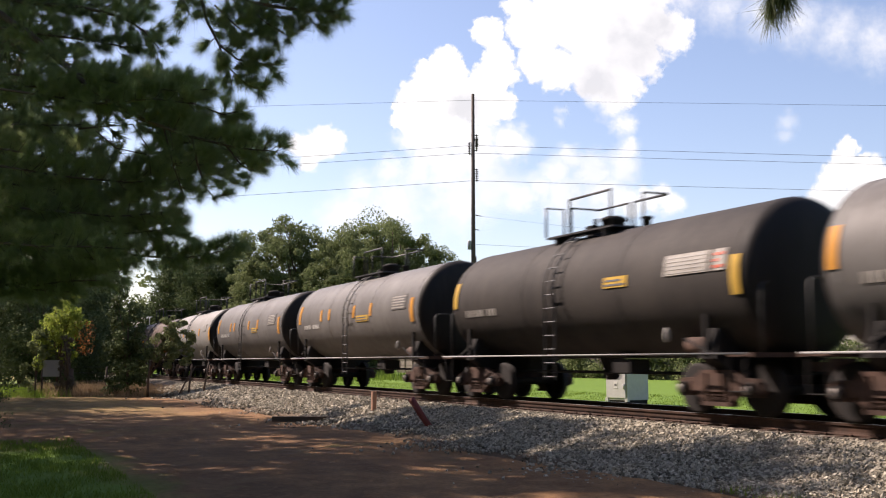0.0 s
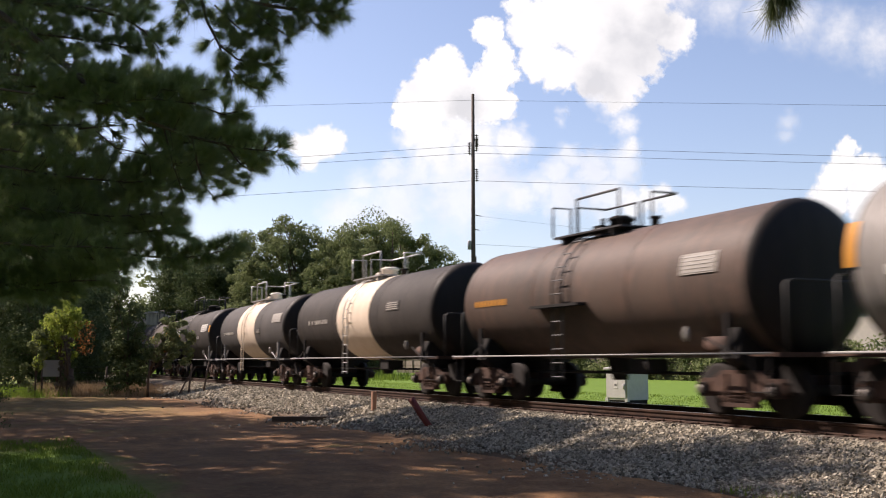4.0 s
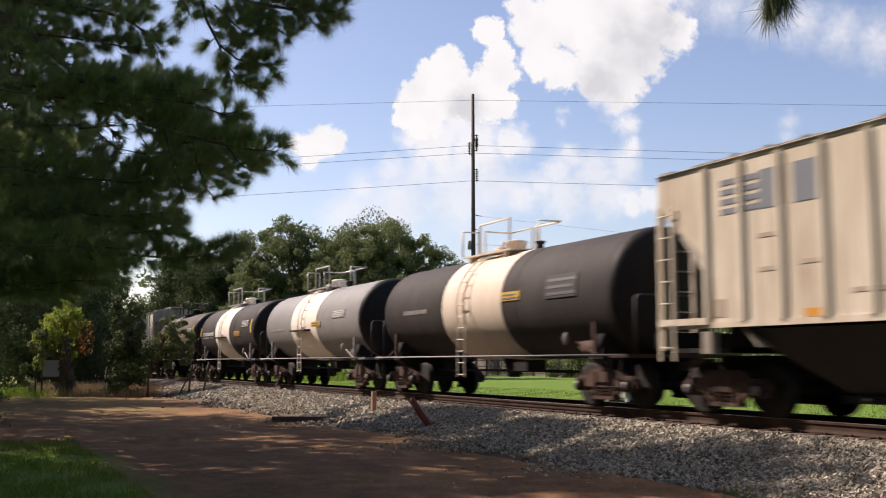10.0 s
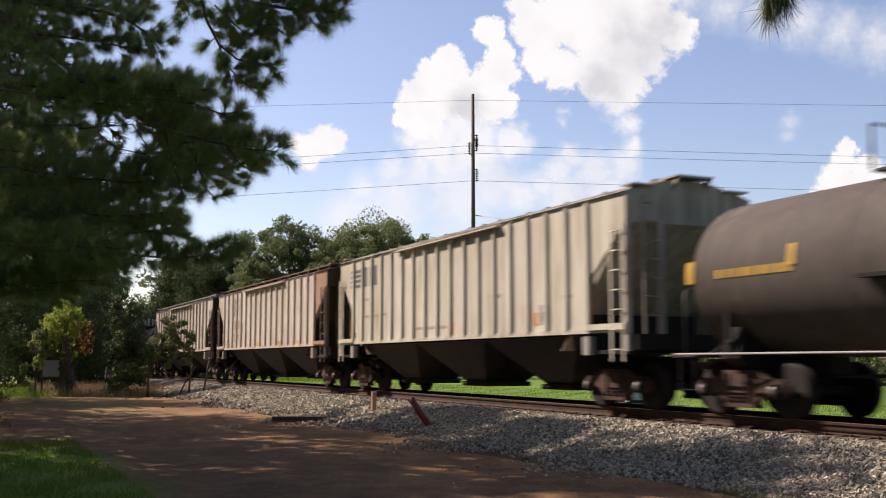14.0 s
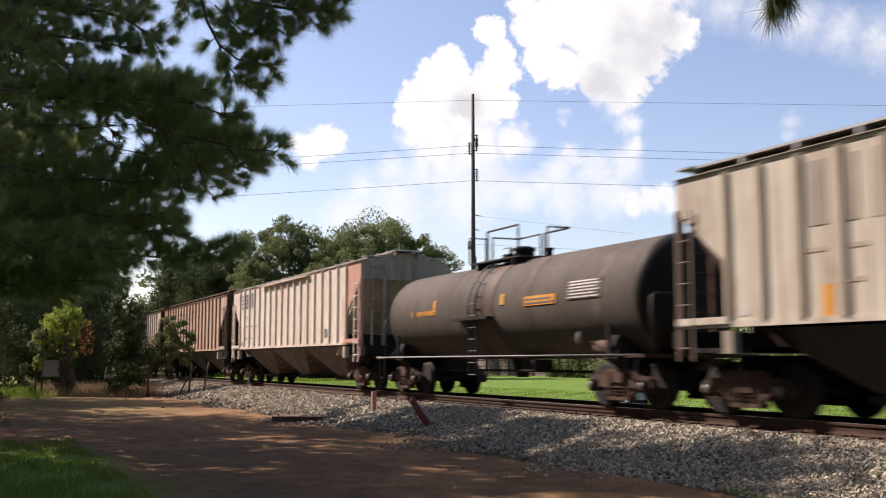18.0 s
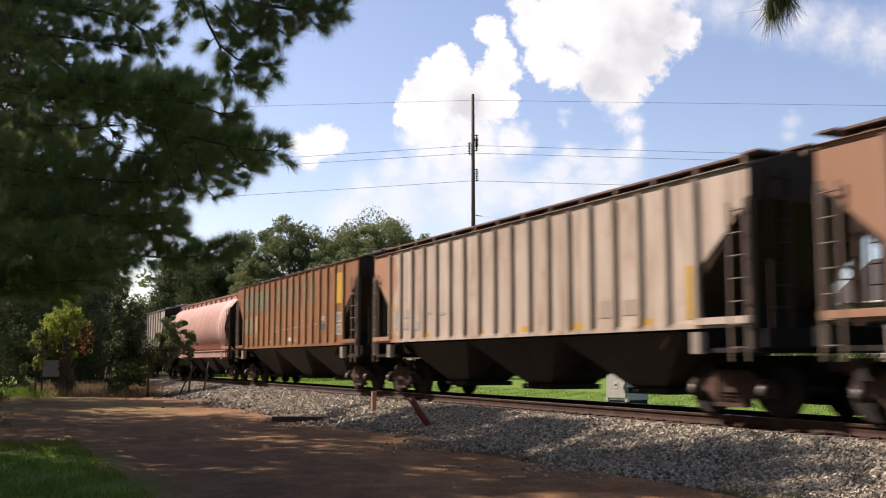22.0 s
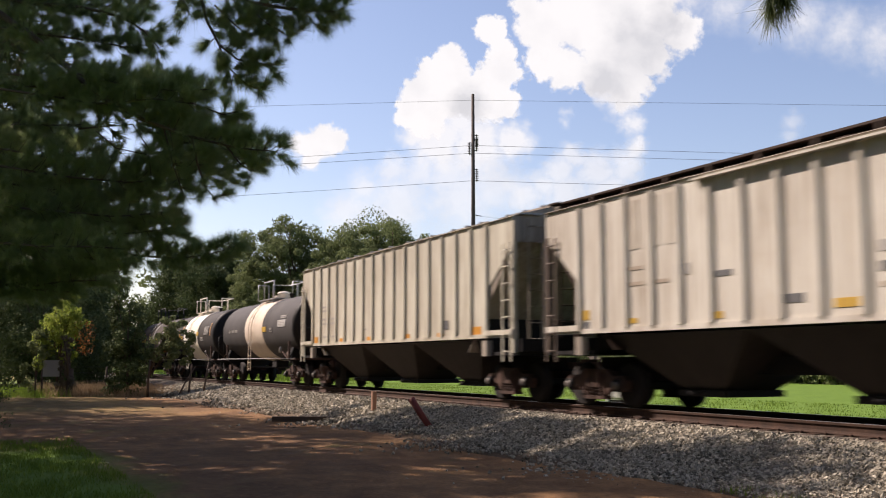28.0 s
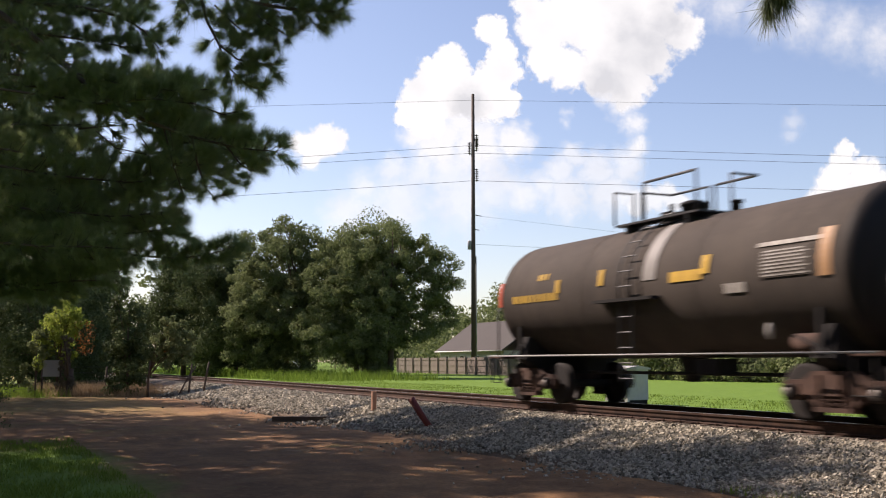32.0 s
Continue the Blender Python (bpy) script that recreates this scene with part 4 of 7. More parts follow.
blades("straw", "pale dry grass at the far ballast edge", 9000, (-60, -4, 3.6, 5.0), 0.14, 0.01, M_BLADE_DRY, 77)


# ---- utility pole and wires ----
def utility_pole():
    pole = thing("utility_pole", pose(-103.6, 38.8, 0.32), "tall dark wooden transmission pole with side insulators", "utility pole")
    H = 31.3
    part("shaft", Shape().tube([(0, 0, -1.3), (0, 0, H * 0.5), (0, 0, H)], 0.30, 14, True, 0.17), M_POLE, pole)
    right = Vector((0.42, 0.906, 0))

    def stack():
        s = Shape()
        prof = [(0.0, 0.05)]
        for i in range(7):
            prof += [(0.12 + 0.2 * i, 0.05), (0.16 + 0.2 * i, 0.23), (0.22 + 0.2 * i, 0.05)]
        return s.lathe([(a, r) for a, r in prof][::-1], "z", (0, 0, 0), 10)
    mesh = kept("insulator", stack, M_CERAMIC)
    for z, side in ((25.1, 1), (24.2, -1), (24.6, 1), (21.1, 1)):
        q = right * side * 0.42
        ins = part("insulator", mesh, M_CERAMIC, pole, at=pose(q.x, q.y, z, 0, 0, 0))
        part("bracket", Shape().tube([(-q.x * 0.7, -q.y * 0.7, 0.1), (0, 0, 0.05)], 0.04, 6).tube([(-q.x * 0.7, -q.y * 0.7, 1.35), (0, 0, 1.45)], 0.04, 6), M_CERAMIC, ins)
    q = right * -0.42
    part("transformer", Shape().lathe([(13.3, 0.0), (13.3, 0.24), (14.2, 0.24), (14.3, 0.16), (14.35, 0.0)][::-1], "z", (q.x, q.y, 0), 14), M_SIGN, pole)
    part("crossarm", Shape().tube([(0, 0, 17.3), (right.x * 0.9, right.y * 0.9, 17.1)], 0.05, 6).tube([(0, 0, 15.6), (right.x * 0.7, right.y * 0.7, 15.5)], 0.05, 6), M_POLE, pole)
    part("conduit", Shape().tube([(right.x * 0.33, right.y * 0.33, -0.4), (right.x * 0.30, right.y * 0.30, 12.5)], 0.06, 6), M_SIGN, pole)
    # the lines, sagging to both sides
    base = Vector((-103.6, 38.8, 0.32))
    for z, left, rightw, r in ((30.6, 0.030, 0.014, 0.018), (25.3, 0.070, 0.031, 0.024), (24.4, 0.066, 0.030, 0.024), (21.2, 0.068, 0.029, 0.024), (17.2, 0.02, 0.12, 0.012), (13.9, 0.03, 0.05, 0.018)):
        wire = thing("overhead_wire", pose(0, 0, 0), "thin dark overhead power line", "wire", "overhead lines")
        for side, slope in ((-1, left), (1, rightw)):
            reach = 150.0
            if z < 20:
                if side < 0:
                    continue
                reach = 18.0 if z > 15 else 60.0
            pts = []
            for i in range(17):
                d = reach * i / 16
                pts.append(base + right * side * d + Vector((0, 0, z - slope * d * (1 - 0.25 * d / 150.0))))
            part("span", Shape().tube([tuple(p) for p in pts], r, 4), M_WIRE, wire)


utility_pole()


# ---- fences, houses, roadside things ----
def board_fence(x0, x1, y, z, label):
    fence = thing("board_fence", pose(0, 0, 0), label, "fence")
    rng = random.Random(5)
    post = Shape().box(-0.06, 0.06, -0.16, -0.04, 0, 1.95, 0.01).mesh("fence_post", M_FENCE)
    board = Shape().box(-0.085, 0.085, 0.0, 0.02, 0.05, 1.85).mesh("fence_board", M_FENCE)
    x = x0
    while x < x1:
        part("fence_post", post, M_FENCE, fence, at=pose(x, y, z))
        for zz in (0.35, 1.0, 1.62):
            part("fence_rail", kept("fence_rail", lambda: Shape().box(0, 2.4, -0.045, -0.002, -0.045, 0.045, 0.008), M_FENCE), M_FENCE, fence, at=pose(x, y, z + zz))
        x += 2.4
    for k in range(int((x1 - x0) / 0.18)):
        part("fence_board", board, M_FENCE, fence, at=pose(x0 + 0.18 * k, y, z + rng.uniform(-0.03, 0.02)))
    return fence


board_fence(-119.0, -82.0, 36.0, -0.42, "weathered grey-brown board fence with outside rails")
board_fence(-82.0, -30.0, 36.0, -0.42, "weathered board fence running on along the verge")


def wire_fence(pts, label, h=1.5):
    fence = thing("wire_fence", pose(0, 0, 0), label, "fence")
    for a, b in zip(pts[:-1], pts[1:]):
        a, b = Vector(a), Vector(b)
        n = max(1, int((b - a).length / 3))
        for i in range(n):
            p = a + (b - a) * i / n
            part("fence_post", kept(("fence_post_round", h), lambda: Shape().tube([(0, 0, -0.1), (0.02, 0, h)], 0.05, 7), M_POLE), M_POLE, fence, at=pose(p.x, p.y, p.z))
        for zz in (0.3, 0.7, 1.1, 1.4):
            part("strand", Shape().tube([tuple(a + Vector((0, 0, zz))), tuple(b + Vector((0, 0, zz)))], 0.01, 4), M_WIRE, fence)


wire_fence([(-177.0, 30.0, -0.4), (-125.0, 26.0, -0.4)], "old wire fence with timber posts under the trees")
wire_fence([(-56.5, -12.5, -0.72), (-53.5, -3.6, -0.7)], "rusty wire fence in dry weeds", 1.4)


def leaning_stake(x, y, z, dx, dy, h, r, material, label, name="stake"):
    st = thing(name, pose(x, y, z), label, "stake")
    part("shaft", Shape().tube([(0, 0, -0.2), (dx * 0.5, dy * 0.5, h * 0.5), (dx, dy, h)], r, 7, True, r * 0.85), material, st)


leaning_stake(-50.2, -3.85, -0.62, 0.55, 0.75, 1.35, 0.045, M_POLE, "grey timber stake leaning beside the ballast")
leaning_stake(-49.5, -3.45, -0.6, 0.1, 0.12, 1.45, 0.05, M_POLE, "thin dark timber stake beside the ballast")
leaning_stake(-48.4, -3.0, -0.5, 0.18, 0.22, 1.45, 0.05, M_POLE, "thin dark timber stake leaning a little")

post = thing("marker_post", pose(-26.9, -2.82, -0.62), "short square wooden survey post in ballast", "post")
part("shaft", Shape().box(-0.06, 0.06, -0.06, 0.06, -0.2, 0.75, 0.012), M_STAKE, post)
red = thing("marker_post", pose(-22.0, -3.3, -0.56), "leaning faded red plastic marker post in ballast", "post")
part("shaft", Shape().tube([(0.1, 0.16, -0.3), (-0.12, -0.2, 0.3), (-0.24, -0.40, 0.66)], 0.07, 10, True, 0.085), M_STAKE_RED, red)

beam = thing("timber_beam", pose(-28.14, -4.5, -0.68, 0, 0, 65.0), "dark old sleeper lying in the dirt", "timber")
part("beam", Shape().box(-0.82, 0.82, -0.1, 0.1, -0.04, 0.10, 0.015), M_TIE, beam)

cab = thing("signal_cabinet", pose(-28.0, 6.4, -0.42, 0, 0, 10), "light grey metal trackside signal cabinet on dark feet", "cabinet")
part("base", Shape().box(-0.46, 0.46, -0.46, 0.46, -0.15, 0.15, 0.02), M_UNDER, cab)
for fx in (-0.44, 0.44):
    part("foot", Shape().box(fx - 0.07, fx + 0.07, -0.5, -0.4, 0.1, 0.2, 0.01), M_BOX, cab)
part("body", Shape().box(-0.48, 0.48, -0.48, 0.48, 0.15, 1.12, 0.015), M_BOX, cab)
part("lid", Shape().prism([(-0.54, 1.12), (0.54, 1.12), (0.54, 1.17), (0.0, 1.24), (-0.54, 1.17)], "x", -0.54, 0.54), M_BOX, cab)
door = part("door", Shape().box(-0.42, 0.42, -0.505, -0.48, 0.22, 1.06, 0.01), M_BOX, cab)
part("notice", Shape().box(-0.1, 0.08, -0.512, -0.505, 0.52, 0.74), M_WHITE, door)
part("notice_bar", Shape().box(-0.06, 0.04, -0.516, -0.512, 0.6, 0.66), M_INK, door)
part("handle", Shape().tube([(0.36, -0.52, 0.5), (0.36, -0.52, 0.66)], 0.018, 6), M_GALV, door)

sign = thing("sign_board", pose(-54.2, -9.2, -0.72), "blank grey sign board on two posts among weeds", "sign")
SR = (0.42, 0.906)
for s in (-0.45, 0.45):
    part("post", Shape().tube([(SR[0] * s, SR[1] * s, -0.1), (SR[0] * s, SR[1] * s, 1.75)], 0.05, 7), M_POLE, sign)
part("board", Shape().prism([(-0.42 * 0.45, -0.906 * 0.45), (0.42 * 0.45, 0.906 * 0.45), (0.42 * 0.45 + 0.03, 0.906 * 0.45 - 0.014), (-0.42 * 0.45 + 0.03, -0.906 * 0.45 - 0.014)], "z", 0.95, 1.75), M_SIGN, sign)


def house(x, y, w, d, eave, ridge, turn, label):
    h = thing("house", pose(x, y, -0.4, 0, 0, turn), label, "house")
    wall = part("wall", Shape().box(-w / 2, w / 2, -d / 2, d / 2, -0.2, eave), M_SIDING, h)
    part("roof", Shape().prism([(-d / 2 - 0.5, eave - 0.1), (0, ridge), (d / 2 + 0.5, eave - 0.1), (d / 2 + 0.5, eave + 0.08), (0, ridge + 0.2), (-d / 2 - 0.5, eave + 0.08)], "x", -w / 2 - 0.5, w / 2 + 0.5), M_ROOF, h)
    for k in range(4):
        xx = -w / 2 + w * (k + 0.5) / 4
        win = part("window", Shape().box(xx - 0.55, xx + 0.55, -d / 2 - 0.05, -d / 2, 0.95, 2.2), M_WHITE, h)
        part("pane", Shape().box(xx - 0.45, xx + 0.45, -d / 2 - 0.06, -d / 2 - 0.05, 1.05, 2.1), M_GLASS, win)
    part("gutter", Shape().tube([(-w / 2 - 0.5, -d / 2 - 0.52, eave - 0.02), (w / 2 + 0.5, -d / 2 - 0.52, eave - 0.02)], 0.07, 6), M_WHITE, h)


house(-117.0, 50.0, 18.0, 10.0, 2.7, 6.4, 0, "low house with a brown shingle roof behind the fence")
house(-49.0, 50.0, 16.0, 9.0, 5.6, 9.0, 0, "pale two-storey house behind the fence")


def parked_car(x, y, turn, body, label):
    c = thing("parked_car", pose(x, y, -0.4, 0, 0, turn), label, "car")
    part("body", Shape().prism([(-2.2, 0.35), (2.2, 0.35), (2.25, 0.75), (1.3, 0.92), (0.7, 1.42), (-1.1, 1.45), (-1.9, 0.98), (-2.25, 0.9)], "y", -0.88, 0.88), body, c)
    part("windscreen", Shape().prism([(0.72, 1.34), (1.22, 0.95), (-1.75, 1.0), (-1.08, 1.38)], "y", -0.89, 0.89), M_GLASS, c)
    for wx in (-1.35, 1.35):
        for s in (-0.8, 0.8):
            part("wheel", Shape().lathe([(s - 0.1, 0.0), (s - 0.1, 0.33), (s + 0.1, 0.33), (s + 0.1, 0.0)], "y", (wx, 0, 0.33), 16), M_UNDER, c)


parked_car(-114.5, 38.5, 10, plain("blue_car_paint", (0.06, 0.09, 0.32), 0.3, spec=0.6), "blue parked car glimpsed behind the fence")
parked_car(-123.0, 23.0, 60, plain("white_car_paint", (0.75, 0.75, 0.74), 0.3, spec=0.6), "white parked car glimpsed under the trees")

# ---- clouds: soft heaps far off in the sky ----
CLOUDS = []


def cloud(name, lobes, drift, seed, soft=0.3, grey=(), thick=0.97, label="white fair-weather cumulus cloud"):
    """A far sheet of vapour, 1800 m off; lobes are (right, up, radius), grey the lobes of its shaded base."""
    cx = sum(a for a, _, _ in lobes) / len(lobes)
    cy = sum(b for _, b, _ in lobes) / len(lobes)
    ext = max(max(abs(a - cx), abs(b - cy)) + r * 1.5 for a, b, r in lobes)
    n = Nodes(name + "_vapour")
    flat = n.coords()
    shift = n.add("VectorMath")
    shift.inputs[1].default_value = (seed * 137.0, seed * 61.0, 0)
    n.link(flat, shift.inputs[0])

    def pushed(vec, scale, reach, detail):
        """Moves a place about by a noise, so that round lobes curl."""
        tex = n.add("TexNoise", Scale=scale, Detail=detail, Roughness=0.55)
        n.link(shift.outputs[0], tex.inputs["Vector"])
        low = n.add("VectorMath")
        low.operation = "SUBTRACT"
        n.link(tex.outputs["Color"], low.inputs[0])
        low.inputs[1].default_value = (0.5, 0.5, 0.5)
        far = n.add("VectorMath")
        far.operation = "MULTIPLY_ADD"
        n.link(low.outputs[0], far.inputs[0])
        far.inputs[1].default_value = (reach, reach, 0)
        n.link(vec, far.inputs[2])
        return far.outputs[0]

    place = pushed(pushed(flat, 0.02, 34.0, 3.0), 0.075, 22.0, 5.0)

    def heap(group):
        dens = None
        for a, b, r in group:
            d = n.add("VectorMath")
            d.operation = "DISTANCE"
            n.link(place, d.inputs[0])
            d.inputs[1].default_value = (a - cx, b - cy, 0)
            f = n.math("SUBTRACT", 1.0, n.math("DIVIDE", d.outputs["Value"], r))
            dens = f if dens is None else n.math("MAXIMUM", dens, f)
        return dens

    dens = heap(lobes)
    curl = n.noise(0.045, detail=6, rough=0.6, vec=shift.outputs[0])
    edge = n.math("ADD", dens, n.math("MULTIPLY", n.math("SUBTRACT", curl, 0.5), 0.7))
    alpha = n.math("MULTIPLY", n.ramp(edge, 0.0, soft, True), thick)
    lump = n.noise(0.012, detail=5, rough=0.5, vec=shift.outputs[0])
    dim = n.math("MULTIPLY", n.ramp(lump, 0.45, 0.75), 0.35)
    if grey:
        dim = n.math("ADD", dim, n.math("MULTIPLY", n.ramp(heap(grey), 0.0, 0.8, True), n.ramp(lump, 0.1, 0.6)))
    col = n.mix(n.math("MINIMUM", dim, 1.0), (0.91, 1.0, 1.01), (0.64, 0.72, 0.76))
    em = n.add("Emission", Strength=CLOUD_LIGHT)
    n.link(col, em.inputs[0])
    clear = n.add("BsdfTransparent")
    both = n.add("MixShader")
    n.link(alpha, both.inputs[0])
    n.link(clear.outputs[0], both.inputs[1])
    n.link(em.outputs[0], both.inputs[2])
    n.link(both.outputs[0], n.tree.nodes["Material Output"].inputs[0])
    s = Shape().put([(-ext, -ext, 0), (ext, -ext, 0), (ext, ext, 0), (-ext, ext, 0)], [(0, 1, 2, 3)])
    ob = new("cloud", s.mesh("cloud", n.mat))
    tagged(ob, label, "cloud", "clouds in the sky")
    turn = SIGHT.to_3x3()
    start = SIGHT @ Matrix.Translation((cx, cy, -1800.0 - 4.0 * seed))
    ob.matrix_basis = start
    CLOUDS.append((ob, start, turn @ Vector((drift[0], drift[1], 0))))


CLOUD_LIGHT = 0.64
cloud("high_heap", [(164, 392, 62), (243, 416, 95), (327, 411, 90), (397, 382, 48), (164, 327, 42), (204, 313, 45), (258, 308, 48), (308, 288, 48), (293, 347, 80), (130, 426, 32), (342, 337, 55)], (17, 2), 1, 0.32, grey=[(332, 347, 95), (283, 288, 70), (372, 397, 60)])
cloud("heap_tail", [(303, 258, 38), (324, 224, 34), (330, 184, 26), (273, 273, 30)], (17, 2), 11, 0.9, thick=0.8, label="soft trailing foot of a cloud")
cloud("tower_heap", [(81, 379, 34), (97, 342, 30), (101, 303, 34), (75, 298, 34), (1, 319, 38), (-26, 300, 36), (-45, 263, 42), (-61, 235, 36), (11, 273, 56), (57, 266, 48), (93, 256, 38), (-34, 224, 40)], (7, 4), 2, 0.26, grey=[(36, 248, 50)])
cloud("left_heap", [(-214, 187, 38), (-251, 181, 30), (-190, 183, 26), (-233, 167, 34)], (3, 3), 3, 0.4)
cloud("low_bank", [(-93, 135, 42), (-48, 125, 52), (6, 130, 62), (-142, 105, 48), (-83, 80, 90), (26, 90, 95), (-172, 60, 70), (85, 110, 70)], (5, 3), 4, 0.9, label="hazy white cloud bank low over the trees", thick=0.62)
cloud("tower_foot", [(-14, 189, 72), (55, 184, 80), (120, 191, 52), (-53, 204, 46), (26, 233, 60)], (7, 4), 12, 0.75, thick=0.85, label="soft hazy foot of a cloud")
cloud("middle_heap", [(224, 159, 36), (199, 135, 42), (169, 110, 44), (263, 135, 55), (317, 144, 50), (214, 95, 60), (288, 100, 62), (135, 95, 42)], (7, 2), 5, 0.8, thick=0.66)
cloud("small_puff", [(387, 95, 28), (362, 85, 36), (406, 80, 30), (332, 80, 30)], (8, 2), 6, 0.6, thick=0.75)
cloud("right_heap", [(720, 181, 22), (712, 154, 26), (700, 130, 38), (753, 125, 50), (688, 85, 45), (767, 90, 65), (674, 60, 40)], (-4, -6), 7, 0.35)
cloud("wisp", [(614, 226, 26), (607, 201, 22)], (10, 0), 8, 1.4, label="faint wisp of cloud", thick=0.5)
cloud("wisp", [(210, 243, 16), (210, 224, 14)], (10, -3), 9, 1.4, label="faint wisp of cloud", thick=0.5)
cloud("high_veil", [(431, 451, 70), (500, 436, 72), (570, 421, 74), (639, 405, 76), (708, 387, 78), (777, 369, 82), (847, 352, 85)], (8, 2), 10, 1.5, label="thin high veil of cloud", thick=0.85)

# ---- the train ----
SPEED = 13.85


def gait(t):
    """Seconds of steady running that the train has behind it at t: it gains a little speed."""
    return t + 0.000548 * (t - 16.0) ** 2


def truck_mesh_parts(parent, x):
    """A three-piece truck: bolster, two side frames with bearings and springs, two wheelsets."""
    def bolster():
        return Shape().box(-0.22, 0.22, -1.15, 1.15, 0.42, 0.74, 0.05).lathe([(0.70, 0.0), (0.70, 0.2), (0.8, 0.2), (0.8, 0.0)][::-1], "z", (0, 0, 0), 14)

    truck = part("truck", kept("truck", bolster, M_TRUCK), M_TRUCK, parent, at=pose(x, 0, 0))

    def frame_side():
        outer = [(-1.10, 0.40), (-1.12, 0.56), (-0.98, 0.66), (-0.66, 0.66), (-0.42, 0.80), (0.42, 0.80), (0.66, 0.66), (0.98, 0.66), (1.12, 0.56), (1.10, 0.40), (0.80, 0.38), (0.62, 0.44), (0.40, 0.26), (0.34, 0.17), (-0.34, 0.17), (-0.40, 0.26), (-0.62, 0.44), (-0.80, 0.38)]
        s = Shape().prism(outer[::-1], "y", -0.07, 0.07)
        for sx in (-1, 1):
            s.box(sx * 0.89 - 0.16, sx * 0.89 + 0.16, -0.10, 0.09, 0.34, 0.60, 0.03)
        s.box(-0.40, 0.40, -0.12, 0.12, 0.17, 0.24, 0.03)
        s.box(-0.34, -0.27, -0.11, 0.11, 0.24, 0.74, 0.02)
        s.box(0.27, 0.34, -0.11, 0.11, 0.24, 0.74, 0.02)
        return s

    def coil():
        pts = [(0.05 * math.cos(a), 0.05 * math.sin(a), 0.25 + 0.25 * a / (math.tau * 4)) for a in [k * math.tau / 7 for k in range(29)]]
        return Shape().tube(pts, 0.018, 5)

    for side in (-1, 1):
        sf = part("side_frame", kept("side_frame", frame_side, M_TRUCK), M_TRUCK, truck, at=pose(0, side * 1.02, 0))
        for dx in (-0.14, 0.0, 0.14):
            part("spring", kept("spring", coil, M_TRUCK), M_TRUCK, truck, at=pose(dx, side * 1.08, 0))

    def wheelset():
        s = Shape()
        tread = [(-0.07, 0.10), (-0.07, 0.40), (-0.065, 0.457), (0.045, 0.462), (0.06, 0.485), (0.085, 0.485), (0.085, 0.40), (0.03, 0.38), (0.02, 0.2), (0.07, 0.13), (0.07, 0.10)]
        for side in (-1, 1):
            s.lathe([(side * (0.7525 - a), r) for a, r in tread][::-side], "y", (0, 0, 0), 28)
        s.tube([(0, -1.1, 0), (0, 1.1, 0)], 0.09, 12)
        for side in (-1, 1):
            s.lathe([(side * 1.06, 0.0), (side * 1.06, 0.13), (side * 1.17, 0.13), (side * 1.2, 0.1), (side * 1.2, 0.0)][::side], "y", (0, 0, 0), 12)
            for k in range(3):
                a = k * math.tau / 3
                s.box(0.06 * math.cos(a) - 0.016, 0.06 * math.cos(a) + 0.016, side * 1.2 - 0.015, side * 1.2 + 0.015, 0.06 * math.sin(a) - 0.016, 0.06 * math.sin(a) + 0.016)
        return s

    def cap():
        return Shape().lathe([(-1.225, 0.0), (-1.225, 0.075), (-1.205, 0.085), (-1.19, 0.085)], "y", (0, 0, 0), 12)

    axles = []
    for dx in (-0.89, 0.89):
        part("bearing_cap", kept("bearing_cap", cap, M_CAP), M_CAP, truck, "worn steel bearing end cap", at=pose(dx, 0, 0.462))
        axles.append(part("wheelset", kept("wheelset", wheelset, M_WHEEL), M_WHEEL, truck, at=pose(dx, 0, 0.462)))
    return axles


def couplers(parent, half):
    def knuckle():
        s = Shape().box(-0.9, -0.22, -0.075, 0.075, -0.08, 0.08, 0.02)
        s.prism([(-0.22, -0.13), (-0.05, -0.17), (0.02, -0.15), (0.02, -0.04), (-0.08, -0.02), (-0.08, 0.06), (0.02, 0.14), (-0.02, 0.18), (-0.22, 0.13)], "z", -0.14, 0.14)
        return s
    part("coupler", kept("coupler", knuckle, M_TRUCK), M_TRUCK, parent, at=pose(half, 0, 0.86))
    part("coupler", kept("coupler", knuckle, M_TRUCK), M_TRUCK, parent, at=pose(-half, 0, 0.86, 0, 0, 180))

    def hose():
        return Shape().tube([(-0.5, 0.35, 0.0), (-0.25, 0.35, -0.18), (-0.05, 0.25, -0.33), (0.0, 0.12, -0.36)], 0.025, 6)
    part("air_hose", kept("air_hose", hose, M_UNDER), M_UNDER, parent, at=pose(half, 0, 0.82))
    part("air_hose", kept("air_hose", hose, M_UNDER), M_UNDER, parent, at=pose(-half, 0, 0.82, 0, 0, 180))


def ladder(parent, material, x, y, z0, z1, width=0.42, step=0.36, axis="x", name="ladder"):
    """Two stiles as one mesh; each rung under it."""
    s = Shape()
    h = width / 2
    for d in (-h, h):
        a = (d - 0.025, d + 0.025, -0.012, 0.012) if axis == "x" else (-0.012, 0.012, d - 0.025, d + 0.025)
        s.box(*a, 0, z1 - z0)
    lad = part(name, s, material, parent, at=pose(x, y, z0))

    def bar():
        return Shape().tube([(-h, 0, 0), (h, 0, 0)], 0.014, 6) if axis == "x" else Shape().tube([(0, -h, 0), (0, h, 0)], 0.014, 6)
    n = max(2, int((z1 - z0) / step))
    for k in range(n):
        part("rung", kept(("rung", width, axis), bar, material), material, lad, at=pose(0, 0, (k + 0.6) * (z1 - z0) / n))
    return lad


